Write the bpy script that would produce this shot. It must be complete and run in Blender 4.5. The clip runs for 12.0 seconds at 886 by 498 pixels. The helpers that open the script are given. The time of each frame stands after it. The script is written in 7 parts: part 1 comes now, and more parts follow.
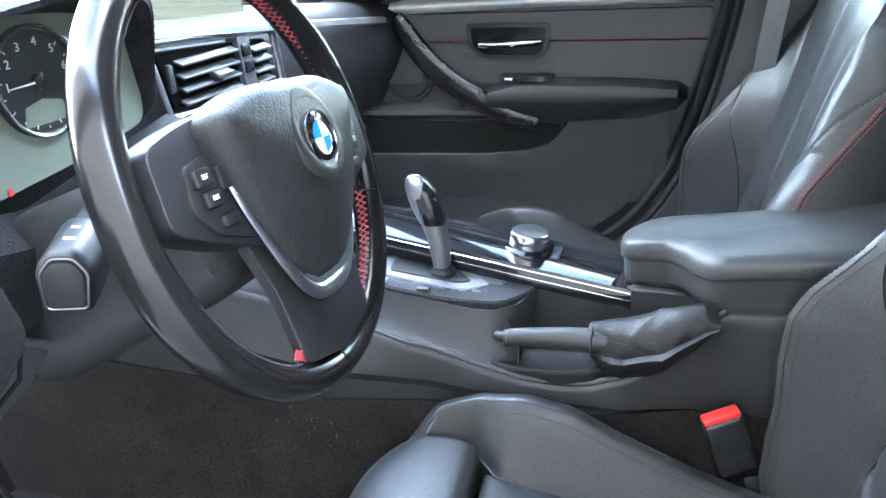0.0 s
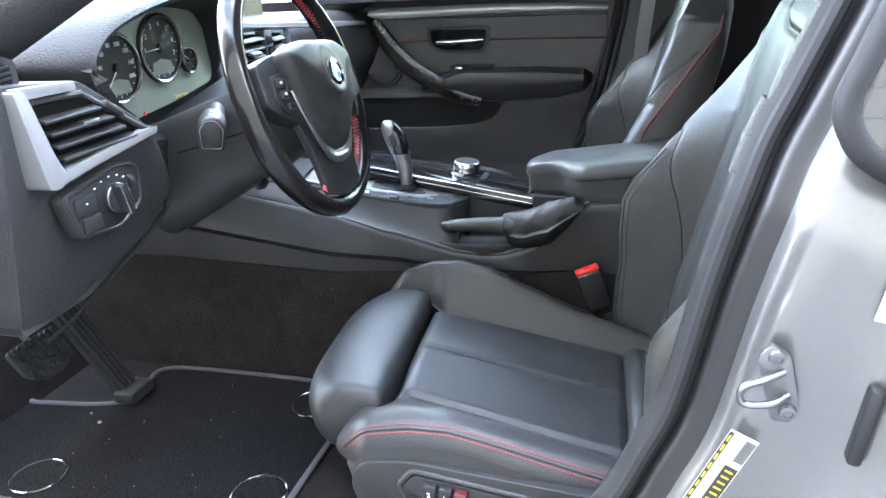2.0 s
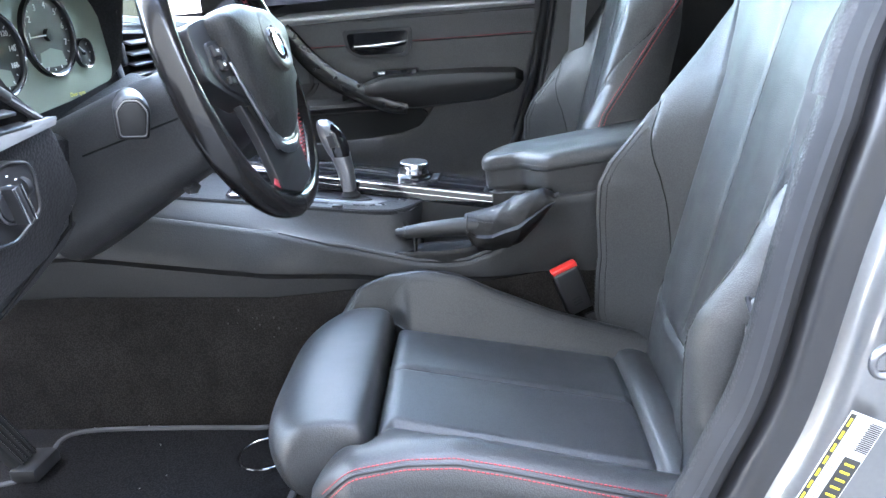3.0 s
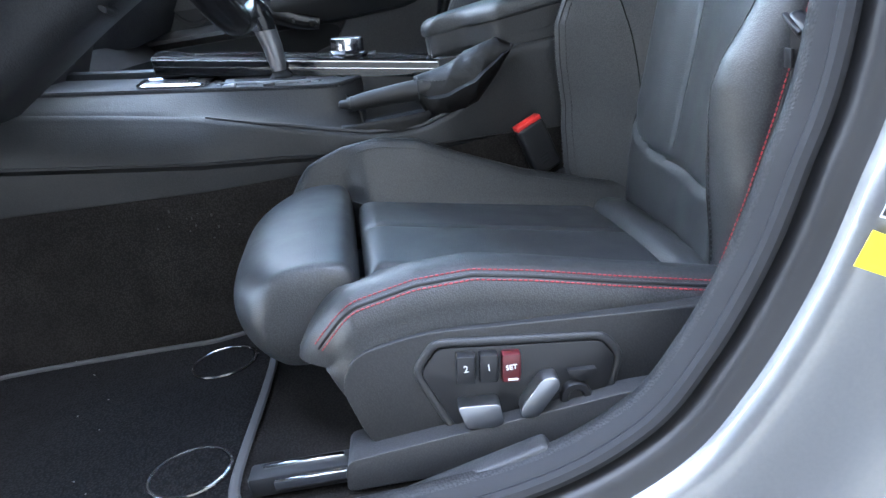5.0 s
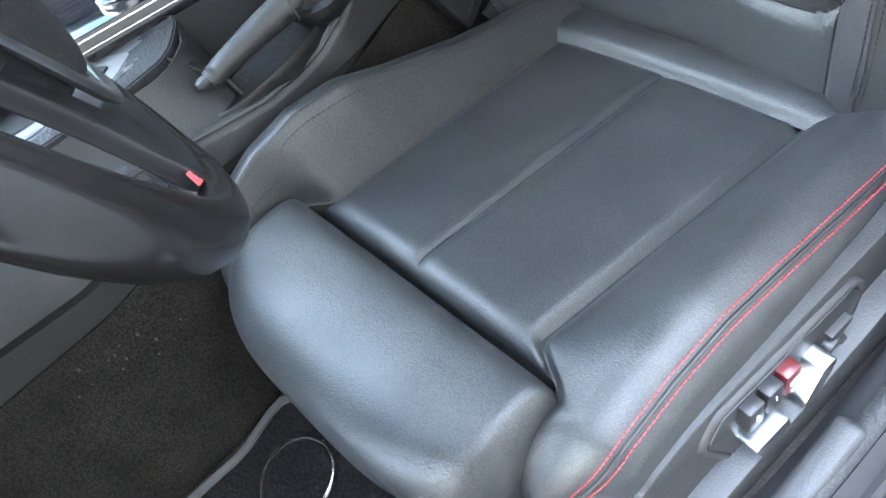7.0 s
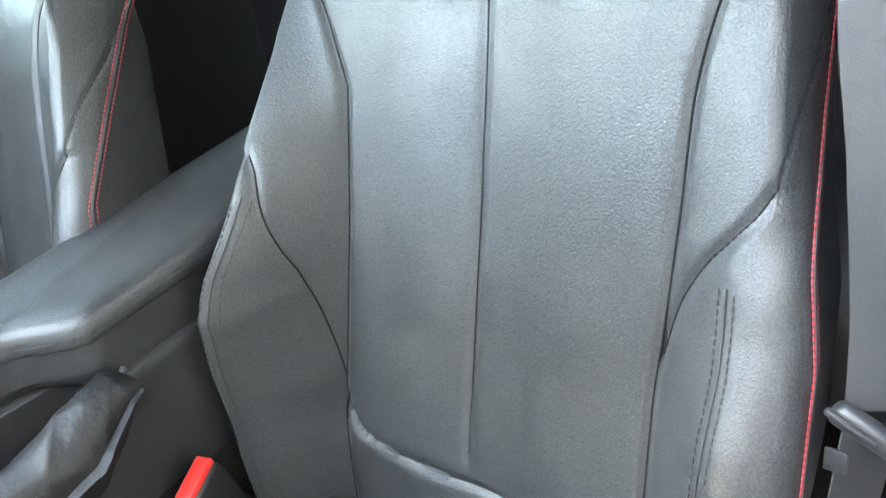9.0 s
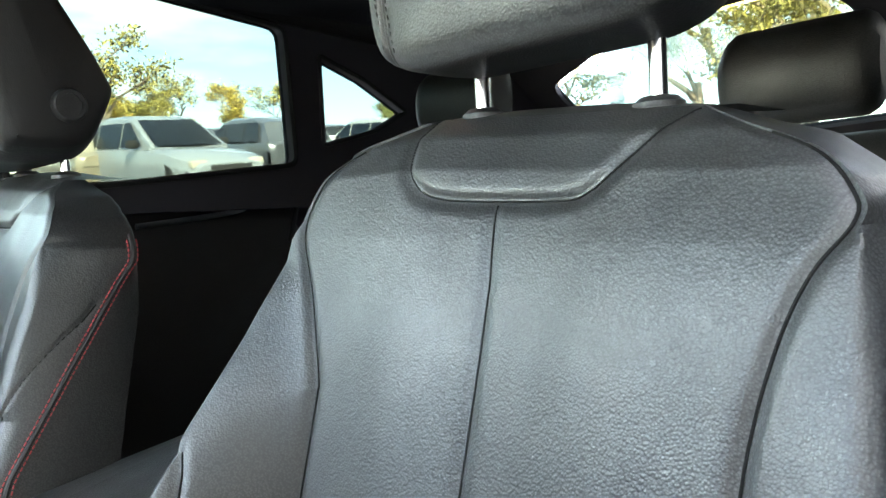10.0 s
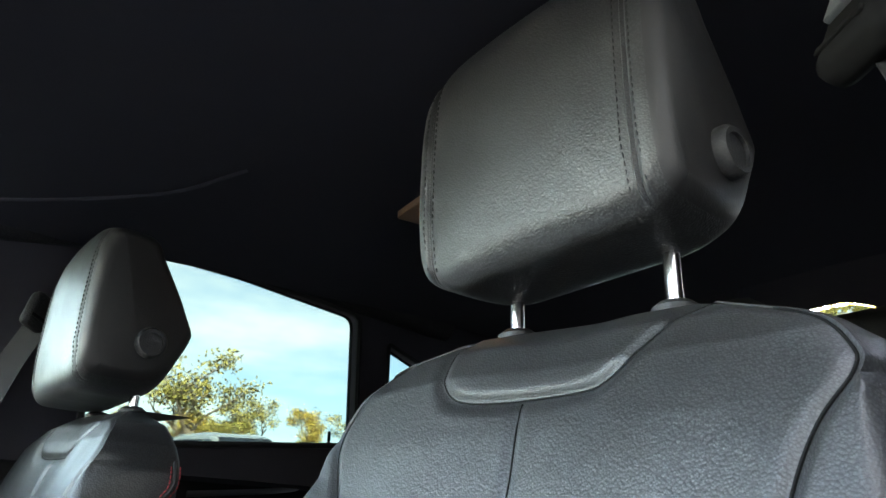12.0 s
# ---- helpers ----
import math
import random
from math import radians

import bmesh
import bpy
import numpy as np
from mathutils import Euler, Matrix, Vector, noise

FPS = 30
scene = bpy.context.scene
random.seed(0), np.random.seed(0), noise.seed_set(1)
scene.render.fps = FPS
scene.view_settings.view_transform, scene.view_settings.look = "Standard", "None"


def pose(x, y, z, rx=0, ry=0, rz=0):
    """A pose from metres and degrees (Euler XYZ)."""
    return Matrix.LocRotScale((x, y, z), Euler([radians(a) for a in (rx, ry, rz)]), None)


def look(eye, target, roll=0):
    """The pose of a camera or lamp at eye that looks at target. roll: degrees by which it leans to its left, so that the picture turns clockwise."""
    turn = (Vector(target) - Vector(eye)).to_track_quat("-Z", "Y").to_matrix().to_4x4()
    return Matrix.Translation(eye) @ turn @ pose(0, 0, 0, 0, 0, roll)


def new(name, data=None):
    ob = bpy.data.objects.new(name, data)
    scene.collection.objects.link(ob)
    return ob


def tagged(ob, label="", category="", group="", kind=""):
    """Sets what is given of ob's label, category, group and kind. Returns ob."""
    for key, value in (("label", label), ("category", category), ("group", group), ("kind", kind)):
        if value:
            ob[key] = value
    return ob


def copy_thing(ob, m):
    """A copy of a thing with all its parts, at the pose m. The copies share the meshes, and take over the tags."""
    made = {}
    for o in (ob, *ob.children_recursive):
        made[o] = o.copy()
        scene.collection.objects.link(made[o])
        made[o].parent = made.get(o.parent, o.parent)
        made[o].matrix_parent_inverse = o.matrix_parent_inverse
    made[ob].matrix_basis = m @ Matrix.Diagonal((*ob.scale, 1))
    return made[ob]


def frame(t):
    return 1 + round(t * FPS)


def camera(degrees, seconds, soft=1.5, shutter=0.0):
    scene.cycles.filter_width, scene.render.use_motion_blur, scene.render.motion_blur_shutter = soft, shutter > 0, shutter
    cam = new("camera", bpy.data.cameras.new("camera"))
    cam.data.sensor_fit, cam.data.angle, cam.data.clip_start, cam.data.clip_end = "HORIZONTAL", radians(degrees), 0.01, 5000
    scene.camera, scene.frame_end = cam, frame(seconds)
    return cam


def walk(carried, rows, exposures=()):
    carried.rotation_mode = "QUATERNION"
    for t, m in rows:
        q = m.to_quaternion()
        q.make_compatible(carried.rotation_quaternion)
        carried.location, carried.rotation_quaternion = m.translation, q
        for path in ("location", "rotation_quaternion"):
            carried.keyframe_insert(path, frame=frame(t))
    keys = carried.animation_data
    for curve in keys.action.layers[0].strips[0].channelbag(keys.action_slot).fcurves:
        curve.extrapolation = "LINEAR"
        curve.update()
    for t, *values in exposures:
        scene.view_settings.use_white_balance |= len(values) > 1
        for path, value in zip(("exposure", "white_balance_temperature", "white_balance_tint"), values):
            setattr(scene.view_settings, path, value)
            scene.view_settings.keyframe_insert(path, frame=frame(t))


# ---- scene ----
cam = camera(61.2, 12.0)
PATH = [
    (0, (-0.161, -0.95, 1.221), (-0.75, 0.8, 0.453), -3.6),
    (0.5, (-0.083, -1.163, 1.202), (-0.65, 0.607, 0.464), -3.7),
    (1, (-0.012, -1.356, 1.211), (-0.573, 0.42, 0.482), -3.9),
    (1.5, (0.022, -1.46, 1.226), (-0.532, 0.32, 0.501), -3.7),
    (2, (0.027, -1.477, 1.226), (-0.503, 0.31, 0.502), -3.3),
    (2.5, (0.019, -1.473, 1.215), (-0.429, 0.35, 0.525), -4.1),
    (3, (-0.129, -1.353, 1.117), (-0.388, 0.521, 0.469), -5.2),
    (3.5, (-0.241, -1.293, 0.921), (-0.309, 0.617, 0.332), -5.8),
    (3.7, (-0.241, -1.307, 0.867), (-0.279, 0.607, 0.289), -5.8),
    (5.3, (-0.291, -1.314, 0.878), (-0.225, 0.54, 0.132), -11.8),
    (5.5, (-0.360, -1.232, 0.933), (-0.240, 0.330, 0.164), -13.4),
    (6, (-0.475, -1.064, 1.032), (-0.367, 0.126, 0.126), -22.1),
    (6.5, (-0.457, -0.897, 1.130), (-0.337, 0.100, 0.015), -30.9),
    (6.7, (-0.435, -0.855, 1.140), (-0.325, 0.092, -0.018), -35.0),
    (8.3, (-0.474, -0.704, 1.068), (0.8, 0.416, 0.009), -11.6),
    (8.5, (-0.425, -0.707, 1.09), (0.846, 0.45, 0.067), -11.6),
    (9, (-0.336, -0.697, 1.137), (0.985, 0.507, 0.24), -10.3),
    (9.5, (-0.225, -0.695, 1.082), (1.16, 0.686, 0.666), -5.9),
    (10, (-0.179, -0.655, 1.098), (1.219, 0.771, 0.995), -3.0),
    (10.5, (-0.163, -0.655, 1.088), (1.214, 0.777, 1.318), 0.2),
    (11, (-0.157, -0.659, 1.026), (1.177, 0.746, 1.523), 2.7),
    (11.5, (-0.161, -0.691, 1.005), (1.102, 0.701, 1.69), 4.1),
    (12, (-0.164, -0.686, 0.997), (0.994, 0.752, 1.764), 1.5),
]
EXPOSURES = [(0, 7.05, 6300, 11), (0.5, 7.15, 6550, 11), (1.0, 7.0, 6600, 11), (1.5, 6.6, 6600, 12), (2.5, 6.5, 6550, 12), (3.0, 6.75, 6250, 13), (3.7, 6.6, 6050, 12), (5.5, 6.0, 6000, 11), (6.0, 6.3, 6250, 10), (6.5, 6.75, 6450, 8), (8.5, 7.25, 6700, 7), (9.5, 6.6, 7100, 8), (10.5, 5.95, 7150, 9), (11.0, 5.8, 7050, 10), (12, 5.82, 6900, 10)]
walk(cam, [(t, look(eye, target, roll)) for t, eye, target, roll in PATH], EXPOSURES)

# ---------------------------------------------------------------- world and sun
SUN_EL, SUN_AZ = 30.0, 200.0
world = bpy.data.worlds.new("world")
scene.world = world
world.use_nodes = True
wn = world.node_tree.nodes
sky = wn.new("ShaderNodeTexSky")
sky.sky_type = "NISHITA"
sky.sun_disc = False
sky.sun_elevation, sky.sun_rotation = radians(SUN_EL), radians(SUN_AZ)
sky.dust_density = 1.3
wn["Background"].inputs["Strength"].default_value = 0.15
# thin broken cloud over the whole sky
cloud_at = wn.new("ShaderNodeTexCoord")
cloud_map = wn.new("ShaderNodeMapping")
cloud_map.inputs["Scale"].default_value = (1.0, 1.0, 4.0)
cloud = wn.new("ShaderNodeTexNoise")
cloud.inputs["Scale"].default_value, cloud.inputs["Detail"].default_value, cloud.inputs["Roughness"].default_value = 2.4, 7.0, 0.55
cloud_amount = wn.new("ShaderNodeMapRange")
cloud_amount.inputs[1].default_value, cloud_amount.inputs[2].default_value, cloud_amount.inputs[4].default_value = 0.44, 0.66, 0.75
cloud_mix = wn.new("ShaderNodeMix")
cloud_mix.data_type = "RGBA"
cloud_mix.inputs[7].default_value = (7.0, 6.9, 6.6, 1)
wl_ = world.node_tree.links
wl_.new(cloud_at.outputs["Generated"], cloud_map.inputs["Vector"])
wl_.new(cloud_map.outputs[0], cloud.inputs["Vector"])
wl_.new(cloud.outputs[0], cloud_amount.inputs[0])
wl_.new(cloud_amount.outputs[0], cloud_mix.inputs[0])
wl_.new(sky.outputs[0], cloud_mix.inputs[6])
wl_.new(cloud_mix.outputs[2], wn["Background"].inputs["Color"])
sun = new("sun", bpy.data.lights.new("sun", "SUN"))
sun.data.energy, sun.data.angle, sun.data.color = 4.5, radians(0.6), (1.0, 0.93, 0.82)
az = radians(SUN_AZ)
sun.matrix_world = look((0, 0, 0), (-math.sin(az) * math.cos(radians(SUN_EL)), -math.cos(az) * math.cos(radians(SUN_EL)), -math.sin(radians(SUN_EL))))


# ---------------------------------------------------------------- materials
def material(name, colour, rough=0.5, metal=0.0, bump=(), vary=(), coat=0.0, spec=0.5, sheen=0.0, grain=0.0):
    """bump: rows of (kind, size in metres, strength); vary: (size, amount) of a soft change of colour and gloss."""
    m = bpy.data.materials.new(name)
    m.use_nodes = True
    t = m.node_tree
    b = t.nodes["Principled BSDF"]
    b.inputs["Base Color"].default_value = (*colour, 1)
    b.inputs["Roughness"].default_value = rough
    b.inputs["Metallic"].default_value = metal
    b.inputs["Coat Weight"].default_value = coat
    b.inputs["Coat Roughness"].default_value = 0.06
    b.inputs["Specular IOR Level"].default_value = spec
    b.inputs["Sheen Weight"].default_value = sheen
    co = t.nodes.new("ShaderNodeTexCoord")
    last = pebble = None
    for kind, size, strength in bump:
        if kind == "cells":
            n = t.nodes.new("ShaderNodeTexVoronoi")
            n.feature = "F1"
            pebble = pebble or n
        else:
            n = t.nodes.new("ShaderNodeTexNoise")
            n.inputs["Detail"].default_value = 3.0
        n.inputs["Scale"].default_value = 1.0 / size
        t.links.new(co.outputs["Object"], n.inputs["Vector"])
        u = t.nodes.new("ShaderNodeBump")
        u.inputs["Strength"].default_value = strength
        u.inputs["Distance"].default_value = size * 0.25
        u.invert = kind == "cells"
        t.links.new(n.outputs[0], u.inputs["Height"])
        if last:
            t.links.new(last.outputs[0], u.inputs["Normal"])
        last = u
    if last:
        t.links.new(last.outputs[0], b.inputs["Normal"])
    if vary:
        size, amount = vary
        n = t.nodes.new("ShaderNodeTexNoise")
        n.inputs["Scale"].default_value = 1.0 / size
        n.inputs["Detail"].default_value = 6.0
        t.links.new(co.outputs["Object"], n.inputs["Vector"])
        mix = t.nodes.new("ShaderNodeMix")
        mix.data_type = "RGBA"
        mix.inputs[6].default_value = (*[c * (1 - amount) for c in colour], 1)
        mix.inputs[7].default_value = (*[min(1, c * (1 + amount)) for c in colour], 1)
        t.links.new(n.outputs[0], mix.inputs[0])
        t.links.new(mix.outputs[2], b.inputs["Base Color"])
        if pebble and grain:
            # creases darkened and pebbles lightened: shading of the grain put into the colour
            g = t.nodes.new("ShaderNodeMapRange")
            g.inputs[1].default_value, g.inputs[2].default_value = 0.15, 0.65
            g.inputs[3].default_value, g.inputs[4].default_value = 1.0 + grain, 1.0 - grain
            t.links.new(pebble.outputs["Distance"], g.inputs[0])
            v = t.nodes.new("ShaderNodeVectorMath")
            v.operation = "SCALE"
            t.links.new(mix.outputs[2], v.inputs[0])
            t.links.new(g.outputs[0], v.inputs["Scale"])
            t.links.new(v.outputs[0], b.inputs["Base Color"])
        r = t.nodes.new("ShaderNodeMapRange")
        r.inputs[1].default_value, r.inputs[2].default_value = 0.3, 0.7
        r.inputs[3].default_value, r.inputs[4].default_value = max(0, rough - 0.4 * amount * rough), min(1, rough + 0.4 * amount * rough)
        t.links.new(n.outputs[0], r.inputs[0])
        t.links.new(r.outputs[0], b.inputs["Roughness"])
    return m


DOOR_VINYL = material("door_vinyl", (0.056, 0.055, 0.056), 0.5, bump=(("cells", 0.0026, 0.45), ("noise", 0.0007, 0.12)), vary=(0.08, 0.25), spec=0.3, grain=0.2)
LEATHER = material("black_leather", (0.021, 0.0215, 0.022), 0.46, bump=(("cells", 0.0017, 0.55), ("noise", 0.0009, 0.10), ("noise", 0.05, 0.02)), vary=(0.05, 0.3), spec=0.42, grain=0.42)
SMOOTH_LEATHER = material("smooth_leather", (0.014, 0.0135, 0.0135), 0.50, bump=(("cells", 0.0016, 0.18), ("noise", 0.03, 0.08)), vary=(0.05, 0.3), spec=0.38)
PLASTIC = material("black_plastic", (0.025, 0.025, 0.026), 0.46, bump=(("cells", 0.0020, 0.40), ("noise", 0.0006, 0.12)), vary=(0.08, 0.25), spec=0.28, grain=0.18)
DASH = material("soft_dash", (0.019, 0.019, 0.0205), 0.60, bump=(("cells", 0.0034, 0.75), ("noise", 0.0007, 0.12)), vary=(0.1, 0.25), spec=0.2, grain=0.18)
CONSOLE = material("console_plastic", (0.020, 0.020, 0.0205), 0.46, bump=(("cells", 0.0020, 0.40), ("noise", 0.0006, 0.12)), vary=(0.08, 0.25), spec=0.26, grain=0.18)
BOOT_LEATHER = material("boot_leather", (0.006, 0.0056, 0.0056), 0.50, bump=(("noise", 0.014, 0.45), ("cells", 0.0014, 0.15)), vary=(0.03, 0.35), spec=0.24)
SATIN_PLASTIC = material("satin_plastic", (0.013, 0.013, 0.014), 0.40, bump=(("noise", 0.0006, 0.06),), vary=(0.05, 0.15), spec=0.32)
GLOSS = material("gloss_black", (0.008, 0.008, 0.009), 0.07, spec=0.35, bump=(("noise", 0.02, 0.01),))
CHROME = material("satin_chrome", (0.62, 0.62, 0.63), 0.16, 1.0, vary=(0.03, 0.1))
SILVER = material("silver_trim", (0.33, 0.34, 0.355), 0.32, 1.0, bump=(("noise", 0.0005, 0.05),), vary=(0.02, 0.12))
PAINT = material("silver_paint", (0.118, 0.118, 0.118), 0.34, 0.7, coat=1.0, bump=(("noise", 0.0006, 0.04),), vary=(0.004, 0.08))
RUBBER = material("black_rubber", (0.016, 0.016, 0.017), 0.68, bump=(("noise", 0.002, 0.15),), vary=(0.03, 0.3), spec=0.15)
CARPET = material("black_carpet", (0.0078, 0.0074, 0.0076), 0.95, bump=(("cells", 0.0034, 0.9), ("noise", 0.0022, 0.9)), vary=(0.035, 0.6), spec=0.03, grain=0.55)
WALLCARPET = material("grey_carpet", (0.0165, 0.0148, 0.0138), 0.95, bump=(("cells", 0.0028, 0.6), ("noise", 0.0016, 0.8)), vary=(0.06, 0.75), spec=0.03, grain=0.4)
HEADLINER = material("black_headliner", (0.034, 0.033, 0.040), 0.95, bump=(("noise", 0.002, 0.3),), vary=(0.1, 0.2), spec=0.15)
RED_THREAD = material("red_thread", (0.27, 0.016, 0.023), 0.6)
BLACK_THREAD = material("black_thread", (0.012, 0.012, 0.012), 0.7)
SEAM = material("seam", (0.006, 0.006, 0.006), 0.9, spec=0.08)
RED = material("red_plastic", (0.60, 0.03, 0.025), 0.35, vary=(0.02, 0.1))
MAROON = material("maroon_key", (0.060, 0.006, 0.008), 0.35, vary=(0.02, 0.1))
WHITE_INK = material("white_ink", (0.66, 0.66, 0.66), 0.6)
BRUSHED = material("brushed_trim", (0.62, 0.62, 0.62), 0.32, 0.4, bump=(("noise", 0.0005, 0.05),), vary=(0.02, 0.12))
STEEL = material("bare_steel", (0.15, 0.15, 0.155), 0.35, 0.9, vary=(0.01, 0.15))
SATIN_METAL = material("satin_metal", (0.16, 0.163, 0.168), 0.40, 0.35, bump=(("noise", 0.0005, 0.05),), vary=(0.02, 0.12))
SLIDE = material("slide_plastic", (0.06, 0.065, 0.07), 0.4, bump=(("noise", 0.001, 0.1),), vary=(0.05, 0.2))
GRAINED = material("grained_trim", (0.014, 0.014, 0.0145), 0.55, bump=(("cells", 0.0030, 0.7), ("noise", 0.0012, 0.2)), vary=(0.05, 0.3), spec=0.25, grain=0.3)
WEBBING = material("belt_webbing", (0.011, 0.011, 0.0115), 0.7, bump=(("noise", 0.0015, 0.5),), vary=(0.02, 0.2))


# ---------------------------------------------------------------- mesh helpers
ORIGIN = {}


def thing(name, at, label, category, group="", kind=""):
    ob = new(name)
    ob.location = at
    ob.empty_display_size = 0.05
    ORIGIN[ob.name] = Vector(at)
    return tagged(ob, label, category, group, kind)


def part(name, bm, mat, parent, label="", sharp=40):
    """Link a bmesh, given in world places, as one mesh under its parent."""
    o = ORIGIN[parent.name] if parent else Vector((0, 0, 0))
    bmesh.ops.translate(bm, verts=bm.verts, vec=-o)
    me = bpy.data.meshes.new(name)
    bm.to_mesh(me)
    bm.free()
    me.materials.append(mat)
    me.polygons.foreach_set("use_smooth", [True] * len(me.polygons))
    me.set_sharp_from_angle(angle=radians(sharp))
    ob = new(name, me)
    ob.parent = parent
    ORIGIN[ob.name] = o
    if label:
        tagged(ob, label)
    if name in ("stitching", "red_stitching", "scale", "boot_seam", "gear_marks", "switch_marks"):
        tagged(ob, kind="stuff")
    return ob


def solid(name, bm, mat, label, category, group="", kind=""):
    """A thing of a single mesh."""
    return tagged(part(name, bm, mat, None), label, category, group, kind)


def grid(bm, rows, close_u=False, close_v=False, flip=False):
    """Skin a table of points: rows of equally many places."""
    vs = [[bm.verts.new(p) for p in r] for r in rows]
    n, m = len(vs), len(vs[0])
    for i in range(n if close_v else n - 1):
        for j in range(m if close_u else m - 1):
            q = [vs[i][j], vs[i][(j + 1) % m], vs[(i + 1) % n][(j + 1) % m], vs[(i + 1) % n][j]]
            if flip:
                q.reverse()
            try:
                bm.faces.new(q)
            except ValueError:
                pass
    return vs


def cap(bm, ring, flip=False):
    try:
        bm.faces.new(ring[::-1] if flip else ring)
    except ValueError:
        pass


def loft(rings, closed_ends=True):
    """A tube of closed rings of places."""
    bm = bmesh.new()
    vs = grid(bm, rings, close_u=True)
    if closed_ends:
        cap(bm, vs[0])
        cap(bm, vs[-1], True)
    bmesh.ops.recalc_face_normals(bm, faces=bm.faces)
    return bm


def box(c, s, bevel=0.004, m=None, seg=2):
    bm = bmesh.new()
    bmesh.ops.create_cube(bm, size=1.0)
    bmesh.ops.scale(bm, vec=s, verts=bm.verts)
    if bevel:
        bmesh.ops.bevel(bm, geom=bm.edges[:], offset=min(bevel, min(s) * 0.45), segments=seg, affect="EDGES", profile=0.5)
    if m:
        bm.transform(m)
    bmesh.ops.translate(bm, verts=bm.verts, vec=c)
    return bm


def add(bm, other):
    me = bpy.data.meshes.new("tmp")
    other.to_mesh(me)
    other.free()
    bm.from_mesh(me)
    bpy.data.meshes.remove(me)
    return bm


def prism(poly, axis, a, b, bevel=0.003, seg=2, m=None):
    """A slab: the outline poly (pairs) drawn across an axis, from a to b along it."""
    bm = bmesh.new()
    put = {"x": lambda p, d: (d, p[0], p[1]), "y": lambda p, d: (p[0], d, p[1]), "z": lambda p, d: (p[0], p[1], d)}[axis]
    lo = [bm.verts.new(put(p, a)) for p in poly]
    hi = [bm.verts.new(put(p, b)) for p in poly]
    cap(bm, lo)
    cap(bm, hi, True)
    for i in range(len(poly)):
        j = (i + 1) % len(poly)
        bm.faces.new((lo[i], hi[i], hi[j], lo[j]))
    bmesh.ops.recalc_face_normals(bm, faces=bm.faces)
    if bevel:
        bmesh.ops.bevel(bm, geom=bm.edges[:], offset=bevel, segments=seg, affect="EDGES", profile=0.5, clamp_overlap=True)
    if m:
        bm.transform(m)
    return bm


def rounded(pts, r, n=5):
    """An outline with its corners rounded."""
    out = []
    k = len(pts)
    for i in range(k):
        p, a, b = Vector(pts[i]), Vector(pts[i - 1]), Vector(pts[(i + 1) % k])
        da, db = a - p, b - p
        d = min(r, da.length * 0.45, db.length * 0.45)
        s, e = p + da.normalized() * d, p + db.normalized() * d
        for j in range(n + 1):
            t = j / n
            out.append(tuple((1 - t) ** 2 * s + 2 * t * (1 - t) * p + t * t * e))
    return out


def smooth_path(pts, n=8, closed=False):
    """A Catmull-Rom line through places."""
    P = [Vector(p) for p in pts]
    out = []
    k = len(P)
    for i in range(k if closed else k - 1):
        p1, p2 = P[i], P[(i + 1) % k]
        p0 = P[i - 1] if closed or i > 0 else p1 * 2 - p2
        p3 = P[(i + 2) % k] if closed or i + 2 < k else p2 * 2 - p1
        for j in range(n):
            t = j / n
            out.append(0.5 * (2 * p1 + (p2 - p0) * t + (2 * p0 - 5 * p1 + 4 * p2 - p3) * t * t + (3 * p1 - p0 - 3 * p2 + p3) * t ** 3))
    if not closed:
        out.append(P[-1])
    return out


def tube(bm, pts, r, seg=6, closed=False, flat=1.0, up=None):
    """A tube of radius r (a number or a function of 0..1) along places."""
    P = [Vector(p) for p in pts]
    n = len(P)
    rings = []
    ref = Vector(up) if up else None
    for i in range(n):
        t = (P[(i + 1) % n] - P[i - 1]) if closed else (P[min(i + 1, n - 1)] - P[max(i - 1, 0)])
        t.normalize()
        if ref is None:
            ref = t.orthogonal()
        a = t.cross(ref)
        if a.length < 1e-6:
            a = t.orthogonal()
        a.normalize()
        b = a.cross(t)
        if not up:
            ref = b
        rr = r(i / max(1, n - 1)) if callable(r) else r
        rings.append([P[i] + rr * (math.cos(2 * math.pi * k / seg) * a + flat * math.sin(2 * math.pi * k / seg) * b) for k in range(seg)])
    vs = grid(bm, rings, close_u=True, close_v=closed)
    if not closed:
        cap(bm, vs[0])
        cap(bm, vs[-1], True)
    return bm


def lathe(profile, at, axis, seg=32, closed=True):
    """A turned shape: profile rows of (radius, height along the axis)."""
    bm = bmesh.new()
    rings = [[(r * math.cos(2 * math.pi * k / seg), r * math.sin(2 * math.pi * k / seg), h) for k in range(seg)] for r, h in profile]
    vs = grid(bm, rings, close_u=True)
    if closed:
        cap(bm, vs[0])
        cap(bm, vs[-1], True)
    bmesh.ops.recalc_face_normals(bm, faces=bm.faces)
    q = Vector((0, 0, 1)).rotation_difference(Vector(axis))
    bm.transform(Matrix.Translation(at) @ q.to_matrix().to_4x4())
    return bm


def stitches(bm, pts, length=0.0045, gap=0.002, r=0.0009, lift=None):
    """Short threads along a line of places."""
    P = [Vector(p) for p in pts]
    run, on, cur = 0.0, True, [P[0]]
    left = length
    for a, b in zip(P, P[1:]):
        d = (b - a).length
        if d < 1e-7:
            continue
        pos = 0.0
        while d - pos > left:
            pos += left
            q = a.lerp(b, pos / d)
            cur.append(q)
            if on:
                tube(bm, [cur[0], (cur[0] + cur[-1]) / 2, cur[-1]], lambda t: r if 0.2 < t < 0.8 else r * 0.6, 5)
            on = not on
            left = length if on else gap
            cur = [q]
        left -= d - pos
    return bm


